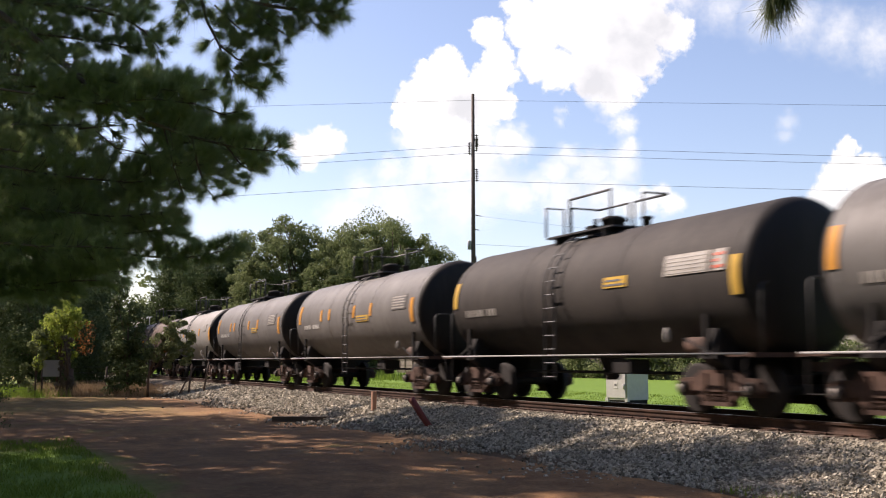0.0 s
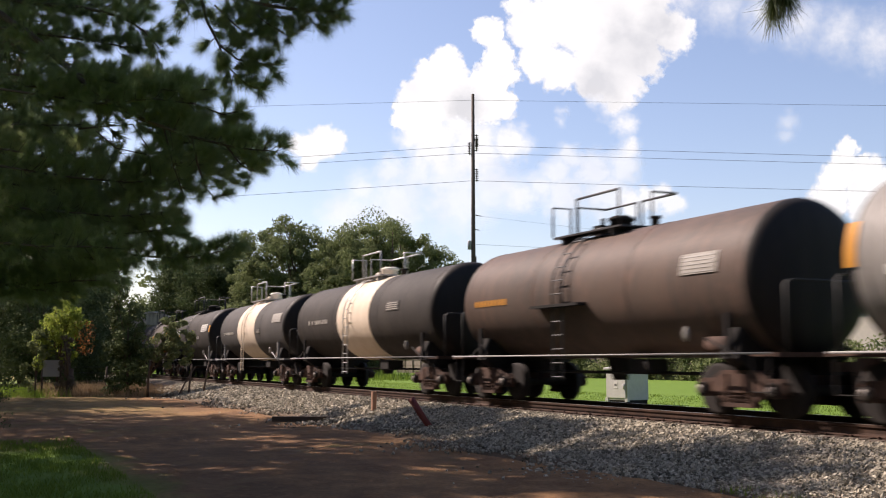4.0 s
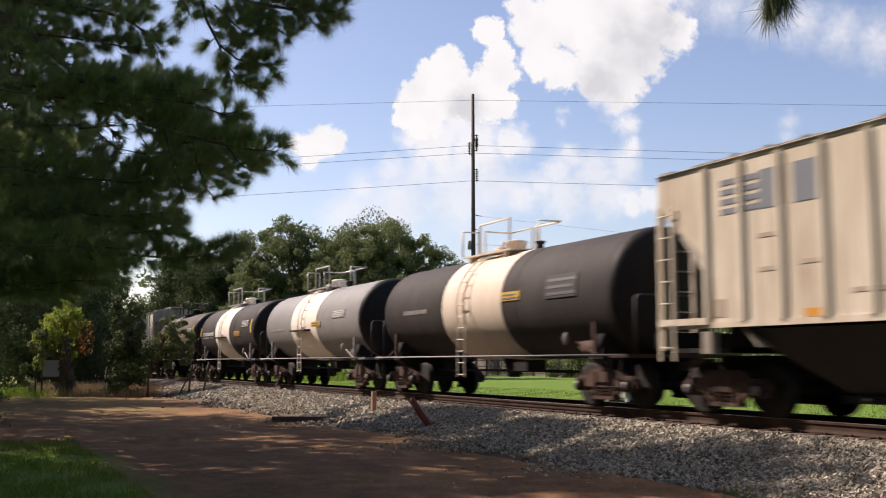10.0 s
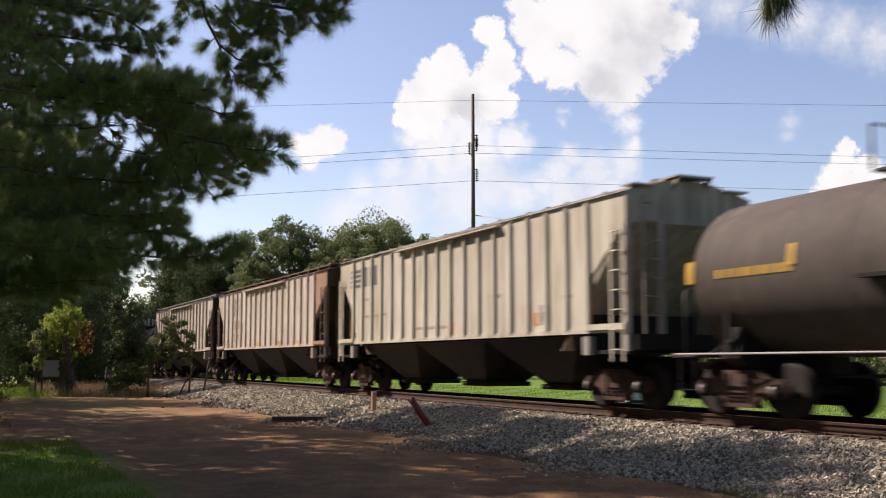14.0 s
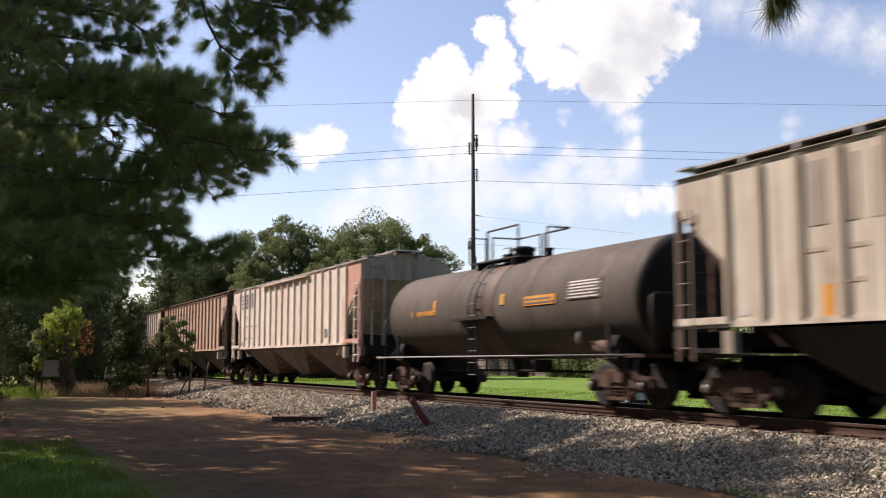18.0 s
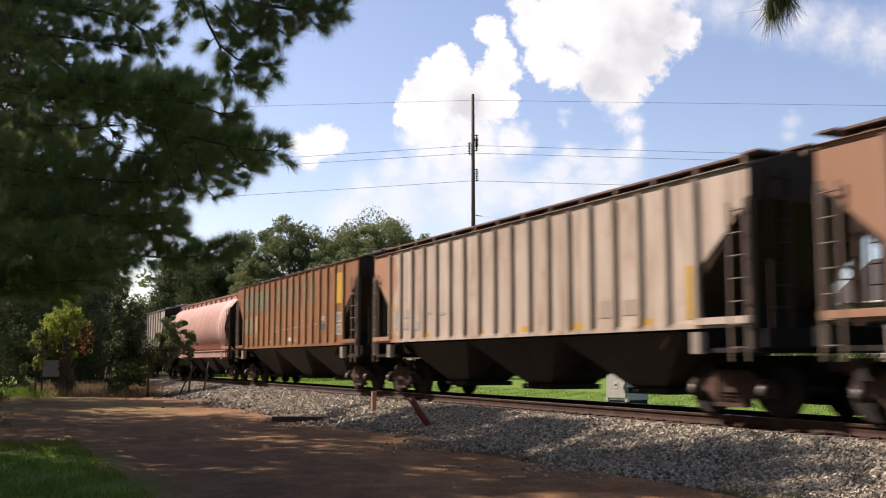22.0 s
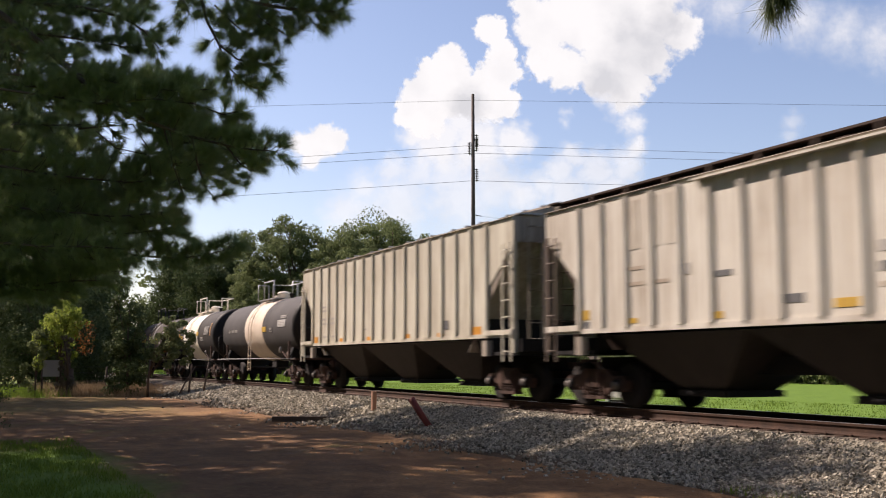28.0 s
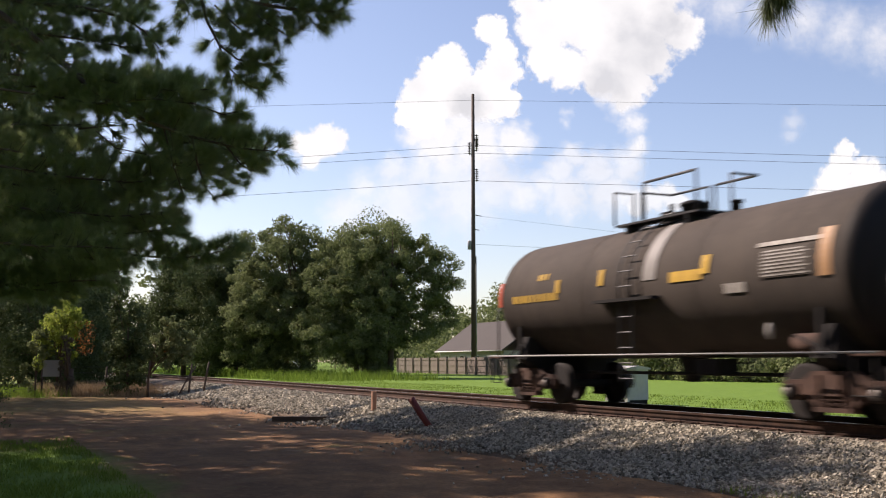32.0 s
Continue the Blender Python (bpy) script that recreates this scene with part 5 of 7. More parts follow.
def patch(R, zc, x0, x1, a0, a1, lift=0.02):
    """A sheet bent round the near side of a tank; angles in degrees above the horizontal."""
    s = Shape()
    n = max(2, int(abs(a1 - a0) / 4))
    outer = [(-(R + lift) * math.cos(radians(a0 + (a1 - a0) * k / n)), zc + (R + lift) * math.sin(radians(a0 + (a1 - a0) * k / n))) for k in range(n + 1)]
    inner = [(-(R - 0.004) * math.cos(radians(a0 + (a1 - a0) * k / n)), zc + (R - 0.004) * math.sin(radians(a0 + (a1 - a0) * k / n))) for k in range(n + 1)]
    return s.prism(outer + inner[::-1], "x", x0, x1)


def letter_bars(parent, R, zc, x0, x1, a0, a1, count, rng, material):
    """A row of plain blocks as wide as a line of lettering; large letters stand closer."""
    w = (x1 - x0) / count
    large = a1 - a0 > 7
    for k in range(count):
        if not large and rng.random() < 0.12 and 0 < k < count - 1:
            continue
        share = 0.8 if large else rng.uniform(0.46, 0.64)
        part("letter_block", patch(R, zc, x0 + k * w, x0 + k * w + w * share, a0, a1, 0.012), material, parent)


def text_panel(parent, R, zc, x0, x1, a0, a1, sheet, ink, lines):
    """A painted data panel with rows of bars."""
    p = part("data_panel", patch(R, zc, x0, x1, a0, a1, 0.018), sheet, parent)
    s = Shape()
    da = (a1 - a0) / (lines + 0.5)
    for k in range(lines):
        b = a0 + da * (k + 0.4)
        sub = patch(R, zc, x0 + 0.05, x1 - 0.05 - 0.12 * (k % 2), b, b + da * 0.45, 0.024)
        s.put(sub.v, sub.f)
    part("data_text", s, ink, p)


def tank_car(conf):
    crown = conf.get("top", 3.82)
    R, zc = (crown - 1.02) / 2, (crown + 1.02) / 2
    half = conf["len"] / 2
    front = half - conf.get("nose", 1.15)
    mid = (front - half + 1.1) / 2
    shell = front - mid + 0.34
    rng = random.Random(conf["seed"])
    jacket, tube = conf["paint"], conf.get("tube", M_BLACK_TUBE)
    car = thing("tank_car", pose(0, 0, 0), conf["label"], "tank car", "cars of the freight train")
    dome = [(shell - 0.36 + 0.36 * math.sin(a) ** 0.9, R * math.cos(a) ** 0.42) for a in [k * math.pi / 24 for k in range(12)]] + [(shell, 0.0)]
    body = [(x, R) for x in (-shell + 0.34, -shell * 0.6, -shell * 0.2, shell * 0.2, shell * 0.6, shell - 0.34)]
    tank = part("tank", Shape().lathe(body, "x", (0, 0, zc), 56), jacket, car, at=pose(mid, 0, 0))
    for e in (-1, 1):
        part("tank_head", Shape().lathe([(x - 0.02, r) for x, r in dome][::1], "x", (0, 0, zc), 56), P_HEAD, car, "black domed end", at=pose(mid, 0, 0) if e > 0 else pose(mid, 0, 0, 0, 0, 180))
    # jacket seams stand a little proud
    for x in [(-shell + 0.53), -shell * 0.33, shell * 0.33, (shell - 0.53)]:
        part("jacket_seam", kept(("jacket_seam", R), lambda: Shape().lathe([(-0.03, R - 0.01), (-0.03, R + 0.006), (-0.02, R + 0.006), (0.02, R + 0.006), (0.03, R + 0.006), (0.03, R - 0.01)], "x", (0, 0, zc), 56), jacket), jacket, tank, at=pose(x, 0, 0))
    if "belt" in conf:
        b0, b1, mat = conf["belt"]
        band = Shape()
        band.lathe([(b0, R - 0.01), (b0, R + 0.014), (b0 + 0.02, R + 0.014), (b1 - 0.02, R + 0.014), (b1, R + 0.014), (b1, R - 0.01)], "x", (0, 0, zc), 56, *conf.get("belt_arc", (0.0, math.tau)))
        part("belt", band, mat, tank, conf.get("belt_label", "broad cream band round the tank"))
    # top walkway with rails, manway and valves
    px = conf.get("dome", -0.55) + mid
    top = zc + R
    plat = part("walkway", Shape().box(px - 1.38, px + 1.38, -0.74, -0.34, top + 0.0, top + 0.04, 0.02).box(px - 1.38, px + 1.38, 0.34, 0.74, top + 0.0, top + 0.04, 0.02).box(px - 1.38, px - 1.05, -0.34, 0.34, top, top + 0.04).box(px + 1.05, px + 1.38, -0.34, 0.34, top, top + 0.04), tube, car)
    for bx in (px - 1.0, px + 1.0):
        part("walkway_bracket", Shape().prism([(-0.74, top), (0.74, top), (0.70, top - 0.16), (-0.70, top - 0.16)], "x", bx - 0.03, bx + 0.03), tube, plat)
    zr = top + 0.8
    r0, r1 = px - 1.35, px + 1.35
    for path in ([(r0, -0.05, top + 0.05), (r0, -0.05, zr), (r0, 0.75, zr), (px - 0.1, 0.75, zr), (px - 0.1, 0.75, top + 0.05)],
                 [(px - 0.3, -0.75, top + 0.05), (px - 0.3, -0.75, zr), (r1, -0.75, zr), (r1, -0.75, top + 0.05)],
                 [(px + 0.1, 0.75, top + 0.05), (px + 0.1, 0.75, zr), (r1, 0.75, zr), (r1, 0.1, zr), (r1, 0.1, top + 0.05)],
                 [(r0, -0.75, top + 0.05), (r0, -0.75, zr - 0.05), (r0, -0.25, zr - 0.05), (r0, -0.25, top + 0.05)]):
        part("walkway_rail", Shape().tube(path, 0.03, 6), tube, plat)
    mw = conf.get("cap", M_UNDER)
    part("manway", Shape().lathe([(top - 0.1, 0.0), (top - 0.1, 0.26), (top + 0.26, 0.26), (top + 0.27, 0.3), (top + 0.33, 0.3), (top + 0.38, 0.18), (top + 0.4, 0.0)][::-1], "z", (px + 0.35, 0, 0), 20), mw, plat)
    part("valve_box", Shape().box(px - 0.55, px - 0.2, -0.2, 0.2, top, top + 0.24, 0.05).tube([(px - 0.38, 0, top + 0.2), (px - 0.38, 0, top + 0.42)], 0.05, 8), mw, plat)
    part("relief_valve", Shape().lathe([(top - 0.05, 0.0), (top - 0.05, 0.09), (top + 0.16, 0.09), (top + 0.17, 0.13), (top + 0.22, 0.13), (top + 0.24, 0.0)][::-1], "z", (px + 1.6, 0, 0), 12), M_UNDER, car)
    # side ladder up to the walkway, bent with the tank
    for side in (-1, 1):
        s = Shape()
        arc = [(-12 + 8 * k) for k in range(11)]
        for d in (-0.21, 0.21):
            s.tube([(px + d, side * -1.0 * -(R + 0.11) * math.cos(radians(a)), zc + (R + 0.11) * math.sin(radians(a))) for a in arc], 0.022, 5)
            s.tube([(px + d, side * (R + 0.1), 0.55), (px + d, side * (R + 0.1), zc - 0.3)], 0.022, 5)
        lad = part("ladder", s, conf.get("ladder", tube), car)
        for k in range(12):
            z = 0.62 + 0.3 * k
            a = math.asin(max(-1, min(0.97, (z - zc) / (R + 0.11))))
            y = (R + 0.11) * math.cos(a) if z > zc - 0.3 else R + 0.1
            part("rung", kept("rung_tank", lambda: Shape().tube([(-0.21, 0, 0), (0.21, 0, 0)], 0.014, 5), conf.get("ladder", tube)), tube, lad, at=pose(px, side * y, z))
    # underframe: stub sills, saddles, end platforms, side hand rails
    for e in (-1, 1):
        xt = e * (half - 1.85)
        part("stub_sill", Shape().box(min(e * (half - 0.75), e * (half - 3.1)), max(e * (half - 0.75), e * (half - 3.1)), -0.28, 0.28, 0.72, 1.12, 0.02), M_UNDER, car)
        sad = Shape()
        sad.prism([(1.30, 1.0), (1.15, zc - R * 0.63), (0.0, zc - R), (-1.15, zc - R * 0.63), (-1.30, 1.0), (-0.9, 0.78), (0.9, 0.78)], "x", xt - 0.2, xt + 0.2)
        part("saddle", sad, M_UNDER, car)
        ends = sorted((e * (half - 0.5), e * (half - 1.15)))
        part("end_platform", Shape().box(ends[0], ends[1], -1.45, 1.45, 1.02, 1.10, 0.02), conf.get("edge", M_TRUCK), car)
        xe = e * (half - 0.55)
        part("end_rail", Shape().tube([(xe, -1.2, 1.1), (xe, -1.2, 2.2), (xe, -1.1, 2.28), (xe, 1.1, 2.28), (xe, 1.2, 2.2), (xe, 1.2, 1.1)], 0.022, 6), M_BLACK_TUBE, car)
        for side in (-1, 1):
            part("bolster_brace", Shape().box(xt - 0.05, xt + 0.05, side * 1.3 - 0.04, side * 1.3 + 0.04, 1.02, zc - R * 0.45, 0.01), conf.get("edge", M_UNDER), car)
            part("sill_step", Shape().tube([(e * (half - 0.7), side * 1.45, 1.05), (e * (half - 0.7), side * 1.45, 0.45), (e * (half - 1.1), side * 1.45, 0.45), (e * (half - 1.1), side * 1.45, 1.05)], 0.02, 5), M_UNDER, car)
            part("grab_iron", Shape().tube([(xt + e * 0.3, side * 1.46, 1.08), (xt - e * 0.4, side * 1.46, 1.36)], 0.022, 5), conf.get("edge", M_UNDER), car)
    for side in (-1, 1):
        part("side_rail", Shape().tube([(-half + 0.6, side * 1.5, 1.08), (half - 0.6, side * 1.5, 1.08)], 0.019, 6), M_RAIL_TUBE, car, "long steel hand rail")
    part("brake_cylinder", Shape().lathe([(0, 0.0), (0, 0.15), (0.65, 0.15), (0.7, 0.09), (0.7, 0.0)], "x", (half - 2.6, -1.05, 1.25), 14), M_TRUCK, car)
    part("retainer_valve", Shape().lathe([(0.0, 0.0), (0.02, 0.035), (0.1, 0.055), (0.18, 0.055), (0.26, 0.03), (0.29, 0.0)][::-1], "z", (half - 2.9, -1.36, 1.3), 10), M_CREAM_MARK, car)
    part("bottom_valve", Shape().lathe([(0.55, 0.0), (0.55, 0.16), (0.7, 0.2), (zc - R + 0.06, 0.32)], "z", (px + 0.2, 0, 0), 14), M_UNDER, car)
    part("brake_rigging", Shape().tube([(-half + 2.6, -0.4, 0.72), (half - 2.6, -0.4, 0.72)], 0.035, 6).box(0.9, 1.6, -0.75, -0.2, 0.72, 1.0, 0.03), M_UNDER, car)
    # reflective strips and lettering
    for x, a0, a1, w, mat in conf.get("strips", ()):
        part("reflective_strip", patch(R, zc, x - w / 2, x + w / 2, a0, a1), mat, tank)
    for x0, x1, a0, a1, count, mat in conf.get("letters", ()):
        letter_bars(tank, R, zc, x0, x1, a0, a1, count, rng, mat)
    for x0, x1, a0, a1, sheet, ink, lines in conf.get("panels", ()):
        text_panel(tank, R, zc, x0, x1, a0, a1, sheet, ink, lines)
    if conf.get("shelf"):
        part("ladder_step", Shape().box(px - 1.0, px + 1.0, -R - 0.22, -R + 0.02, zc - 0.28, zc - 0.22, 0.02), M_UNDER, car)
    couplers(car, half)
    axles = truck_mesh_parts(car, -half + 1.85) + truck_mesh_parts(car, half - 1.85)
    return car, axles


def hopper_car(conf):
    half = conf["len"] / 2
    L = half - conf.get("gap", 0.75)
    W, eave, sill = 1.56, conf.get("eave", 4.18), 1.60
    rng = random.Random(conf["seed"])
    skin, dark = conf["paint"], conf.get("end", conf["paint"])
    post = conf.get("post", P_POST if dark is P_END_BROWN else skin)
    car = thing("hopper_car", pose(0, 0, 0), conf["label"], "hopper car", "cars of the freight train")
    cut, low = conf.get("cut", 0.6), conf.get("inset", 1.4)
    if conf.get("round"):
        # barrel sides: the cross-section bulges, the ends slope in below
        prof = [(0.45, eave + 0.12), (0.75, eave + 0.04), (0.95, eave - 0.08), (1.15, eave - 0.25), (1.32, eave - 0.47), (1.46, eave - 0.72), (1.56, eave - 1.0), (1.63, eave - 1.3), (1.65, eave - 1.55), (1.62, eave - 1.8), (1.54, eave - 2.03), (1.42, eave - 2.25), (1.26, eave - 2.45), (1.1, sill - 0.06)]
        ring = [(-y, z) for y, z in prof[::-1]] + prof
        s = Shape()
        ext = [L - 0.5] * len(ring)
        verts = [(-e - 0.2, y, z) for (y, z), e in zip(ring, ext)] + [(e - 0.2, y, z) for (y, z), e in zip(ring, ext)]
        n = len(ring)
        s.put(verts, [(i, n + i, n + i + 1, i + 1) for i in range(n - 1)], True)
        body = part("body", s, skin, car)
        for e in (-1, 1):
            rim = [(e * (L - 0.55) - 0.2, y * 0.985, z) for x, y, z in verts[:n]]
            deep = [(e * (L - 1.5 - 0.5 * (eave - z) / (eave - sill)), y * 0.9, z) for x, y, z in verts[:n]]
            w = Shape()
            w.put(rim + deep, [(i, i + 1, n + i + 1, n + i)[::e] for i in range(n - 1)])
            w.put(deep, [tuple(range(n))[::e]])
            part("end_sheet", w, dark, car)
        for x in (-L * 0.33, L * 0.0, L * 0.45, L * 0.5, L * 0.84):
            seam = [(-(y + 0.005), z) for y, z in prof[::-1]]
            inn = [(-(y - 0.01), z) for y, z in prof]
            part("body_seam", Shape().prism(seam + inn, "x", x - 0.02, x + 0.02), skin, body)
        for x, w in conf.get("bands", ()):
            seam = [(-(y + 0.004), z) for y, z in prof[::-1]]
            inn = [(-(y - 0.01), z) for y, z in prof]
            part("bleached_streak", Shape().prism(seam + inn, "x", x - w / 2, x + w / 2), P_PINK_PALE, body)
        for side in (-1, 1):
            part("side_sill", Shape().box(-L + 0.3, L - 0.3, side * 1.56 - 0.05, side * 1.56 + 0.05, sill - 0.42, sill - 0.12, 0.015), skin, car)
            part("sill_flange", Shape().box(-L + 0.3, L - 0.3, min(side * 1.05, side * 1.66), max(side * 1.05, side * 1.66), sill - 0.12, sill - 0.07), skin, car)
    else:
        drop = eave - cut - low * 0.79
        poly = [(-L, eave), (-L, eave - cut), (-L + low, drop), (-L + low, sill), (L - low, sill), (L - low, drop), (L, eave - cut), (L, eave)]
        core = [(-L + 0.03, eave), (-L + 0.03, eave - cut), (-L + 2.05, sill), (L - 2.05, sill), (L - 0.03, eave - cut), (L - 0.03, eave)]
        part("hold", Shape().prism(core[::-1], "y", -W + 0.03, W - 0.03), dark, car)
        body = None
        for side in (-1, 1):
            y0, y1 = sorted((side * W, side * (W - 0.026)))
            sheet = part("side_sheet", Shape().prism(poly[::-1], "y", y0, y1), skin, car)
            body = body or sheet
        ribs = conf.get("ribs", 16)
        span = L - low + 0.04

        def rib():
            d = 0.065
            return Shape().prism([(-0.065, 0.004), (-0.045, -d), (0.045, -d), (0.065, 0.004)], "z", sill + 0.02, eave - 0.06)
        for side in (-1, 1):
            for k in range(ribs):
                x = -span + 2 * span * k / (ribs - 1)
                part("rib", kept(("rib", eave, conf.get("ribpaint", skin).name), rib, conf.get("ribpaint", skin)), conf.get("ribpaint", skin), body, at=pose(x, side * W, 0, 0, 0, 0 if side < 0 else 180))
            part("side_sill", Shape().box(-L + 0.15, L - 0.15, side * W - 0.03, side * W + 0.03, sill - 0.08, sill + 0.02, 0.008), conf.get("sillpaint", skin), car)
            if conf.get("plate"):
                part("eave_plate", Shape().box(-3.25, 3.25, min(side * W, side * (W + 0.15)), max(side * W, side * (W + 0.15)), eave - 0.1, eave - 0.062, 0.008), skin, car)
            part("top_chord", Shape().box(-L, L, min(side * W, side * (W + 0.015)), max(side * W, side * (W + 0.015)), eave - 0.06, eave + 0.02, 0.01), skin, car)
    # roof with hatches and running boards
    rise = 0.14 if conf.get("round") else 0.3
    top_paint = P_ROOF_RUST if dark is P_END_BROWN else P_END
    zt = eave + rise
    if not conf.get("round"):
        gable = [(-W - 0.05, eave), (-W + 0.1, eave + 0.05), (-0.5, zt), (0.5, zt), (W - 0.1, eave + 0.05), (W + 0.05, eave)]
        part("roof", Shape().prism(gable[::-1], "x", -L, L), top_paint, car)
        for k in range(9):
            x = -L + 0.9 + (2 * L - 1.8) * k / 8
            part("roof_seam", kept(("roof_seam", eave, top_paint.name), lambda: Shape().prism([(y, z + 0.025) for y, z in gable[1:5]] + [(y, z - 0.01) for y, z in gable[4:0:-1]], "x", -0.03, 0.03), top_paint), top_paint, car, at=pose(x, 0, 0))
    lift = conf.get("lift", 0.0)
    thick = 0.1 if conf.get("round") else 0.04
    out = 1.1 if lift else 0.95
    zb = eave + (0.195 if lift else conf.get("board_rise", 0.13))
    if conf.get("round"):
        part("roof_coaming", Shape().box(-L + 0.5, L - 0.9, -0.82, 0.82, eave - 0.1, zt, 0.02), skin, car)
        zb, out = zt + 0.03, 0.6
    for k in range(5):
        x = -L + 1.6 + (2 * L - 3.2) * k / 4
        hatch = part("roof_hatch", Shape().box(x - 1.3, x + 1.3, -0.34, 0.34, zt, zt + 0.11, 0.04), top_paint, car)
        for d in (-0.9, 0.0, 0.9):
            part("hatch_strap", kept(("hatch_strap", zt), lambda: Shape().box(-0.03, 0.03, -0.4, 0.4, zt + 0.1, zt + 0.145), M_GALV), M_GALV, hatch, at=pose(x + d, 0, 0))
    board = conf.get("board", M_GALV)
    for side in (-1, 1):
        rb = part("running_board", Shape().box(-L + 0.02, L - 0.02, side * out - 0.24, side * out + 0.24, zb, zb + thick), board, car)
        for k in range(14):
            x = -L + 0.3 + (2 * L - 0.6) * k / 13
            part("board_bracket", kept(("board_bracket", board.name), lambda: Shape().box(-0.04, 0.04, -0.26, 0.26, -0.24, 0.0), board), board, rb, at=pose(x, side * (out + 0.02), zb))
    if not conf.get("round"):
        # boards across the roof at both ends, held out over the end by gussets
        for e in (-1, 1):
            x0, x1 = sorted((e * (L - 0.35), e * (L + 0.24)))
            cross = part("crossover_board", Shape().box(x0, x1, -0.45, 0.45, zt + 0.05, zt + 0.09, 0.02), board, car)
            for y in (-0.4, 0.4):
                part("gusset", Shape().prism([(e * (L + 0.02), zt + 0.05), (e * (L + 0.22), zt + 0.05), (e * (L + 0.02), zt - 0.22)][::e], "y", y - 0.02, y + 0.02), top_paint, cross)
            for side in (-1, 1):
                x0, x1 = sorted((e * (L - 0.3), e * (L + 0.12)))
                part("corner_board", Shape().box(x0, x1, side * 1.15 - 0.3, side * 1.15 + 0.3, zb + thick - 0.03, zb + thick + 0.005, 0.02), board, car)
    # slope sheets and end posts
    for e in (-1, 1):
        z1 = eave - cut
        if not conf.get("round"):
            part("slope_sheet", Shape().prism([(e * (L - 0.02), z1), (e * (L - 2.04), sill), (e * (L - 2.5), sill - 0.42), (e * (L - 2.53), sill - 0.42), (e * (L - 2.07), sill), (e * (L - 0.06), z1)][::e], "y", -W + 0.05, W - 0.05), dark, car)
        # added dark plate that keeps daylight from showing through the car's end
        part("daylight_block", Shape().box(min(e * (L - low - 0.30), e * (L - low - 0.26)), max(e * (L - low - 0.30), e * (L - low - 0.26)), -1.38, 1.38, sill - 0.5, z1 - low - 0.35), M_UNDER, car)
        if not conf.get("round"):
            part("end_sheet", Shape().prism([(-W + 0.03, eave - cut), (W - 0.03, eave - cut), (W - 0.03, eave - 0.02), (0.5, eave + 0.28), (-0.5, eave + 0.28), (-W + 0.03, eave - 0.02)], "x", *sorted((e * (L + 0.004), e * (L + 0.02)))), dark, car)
        part("end_sill", Shape().box(min(e * (L + 0.25), e * (L - 0.1)), max(e * (L + 0.25), e * (L - 0.1)), -1.5, 1.5, sill - 0.42, sill - 0.12, 0.02), M_UNDER, car)
        part("end_floor", Shape().box(min(e * (L + 0.1), e * (L - low - 0.3)), max(e * (L + 0.1), e * (L - low - 0.3)), -1.5, 1.5, sill - 0.5, sill - 0.42), M_UNDER, car)
        for y in (-0.75, 0.75):
            part("end_post", Shape().box(e * L - 0.05, e * L + 0.05, y - 0.06, y + 0.06, sill - 0.2, eave - cut + 0.1), dark, car)
        for side in (-1, 1):
            part("corner_post", Shape().box(e * (L - 0.05) - 0.06, e * (L - 0.05) + 0.06, side * (W - 0.04) - 0.05, side * (W - 0.04) + 0.05, sill - 0.45, eave - cut + 0.05, 0.01), post, car)
            ladder(car, post, e * (L - 0.26), side * (W + 0.06), 0.95, eave - cut + 0.0, 0.4)
            part("jacking_pad", Shape().box(e * (L - low + 0.02) - 0.13, e * (L - low + 0.02) + 0.13, side * W - 0.08, side * W + 0.08, sill - 0.52, sill - 0.14, 0.02), conf.get("pad", P_END), car)
            part("side_sill_end", Shape().box(min(e * (L - low), e * L), max(e * (L - low), e * L), side * (W + 0.02) - 0.05, side * (W + 0.02) + 0.05, sill - 0.02, sill + 0.1, 0.01), skin, car)
        ladder(car, dark, e * (L + 0.04), -0.95, 1.25, eave - 0.05, 0.45, axis="y", name="end_ladder")
        part("brake_wheel" if e > 0 else "brake_lever", Shape().lathe([(0.0, 0.24), (0.03, 0.27), (0.06, 0.24), (0.03, 0.21), (0.0, 0.24)], "x", (e * (L + 0.12), 0.55, 2.75), 20).tube([(e * (L + 0.1), 0.31, 2.75), (e * (L + 0.1), 0.79, 2.75)], 0.02, 5).tube([(e * (L + 0.1), 0.55, 2.5), (e * (L + 0.1), 0.55, 3.0)], 0.02, 5), M_UNDER, car)
    # discharge chutes
    bays = conf.get("bays", 3)
    span = 2 * (L - low - 0.55)
    for k in range(bays):
        xc = -span / 2 + span * (k + 0.5) / bays
        hw = span / bays / 2 - 0.02
        s = Shape()
        topz, botz = sill - 0.12, 0.42
        a = [(xc - hw, -W + 0.1, topz), (xc + hw, -W + 0.1, topz), (xc + hw, W - 0.1, topz), (xc - hw, W - 0.1, topz)]
        b = [(xc - 0.55, -0.62, botz), (xc + 0.55, -0.62, botz), (xc + 0.55, 0.62, botz), (xc - 0.55, 0.62, botz)]
        s.put(a + b, [(0, 1, 5, 4), (1, 2, 6, 5), (2, 3, 7, 6), (3, 0, 4, 7), (4, 5, 6, 7)])
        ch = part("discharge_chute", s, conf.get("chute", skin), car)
        part("outlet_gate", Shape().box(xc - 0.7, xc + 0.7, -0.7, 0.7, botz - 0.12, botz, 0.03).tube([(xc, -0.95, botz - 0.06), (xc, 0.95, botz - 0.06)], 0.04, 6), M_UNDER, ch)
    part("center_sill", Shape().box(-half + 0.75, half - 0.75, -0.2, 0.2, 0.72, 1.05, 0.02), M_UNDER, car)
    # markings on the near side
    face = -W - 0.004
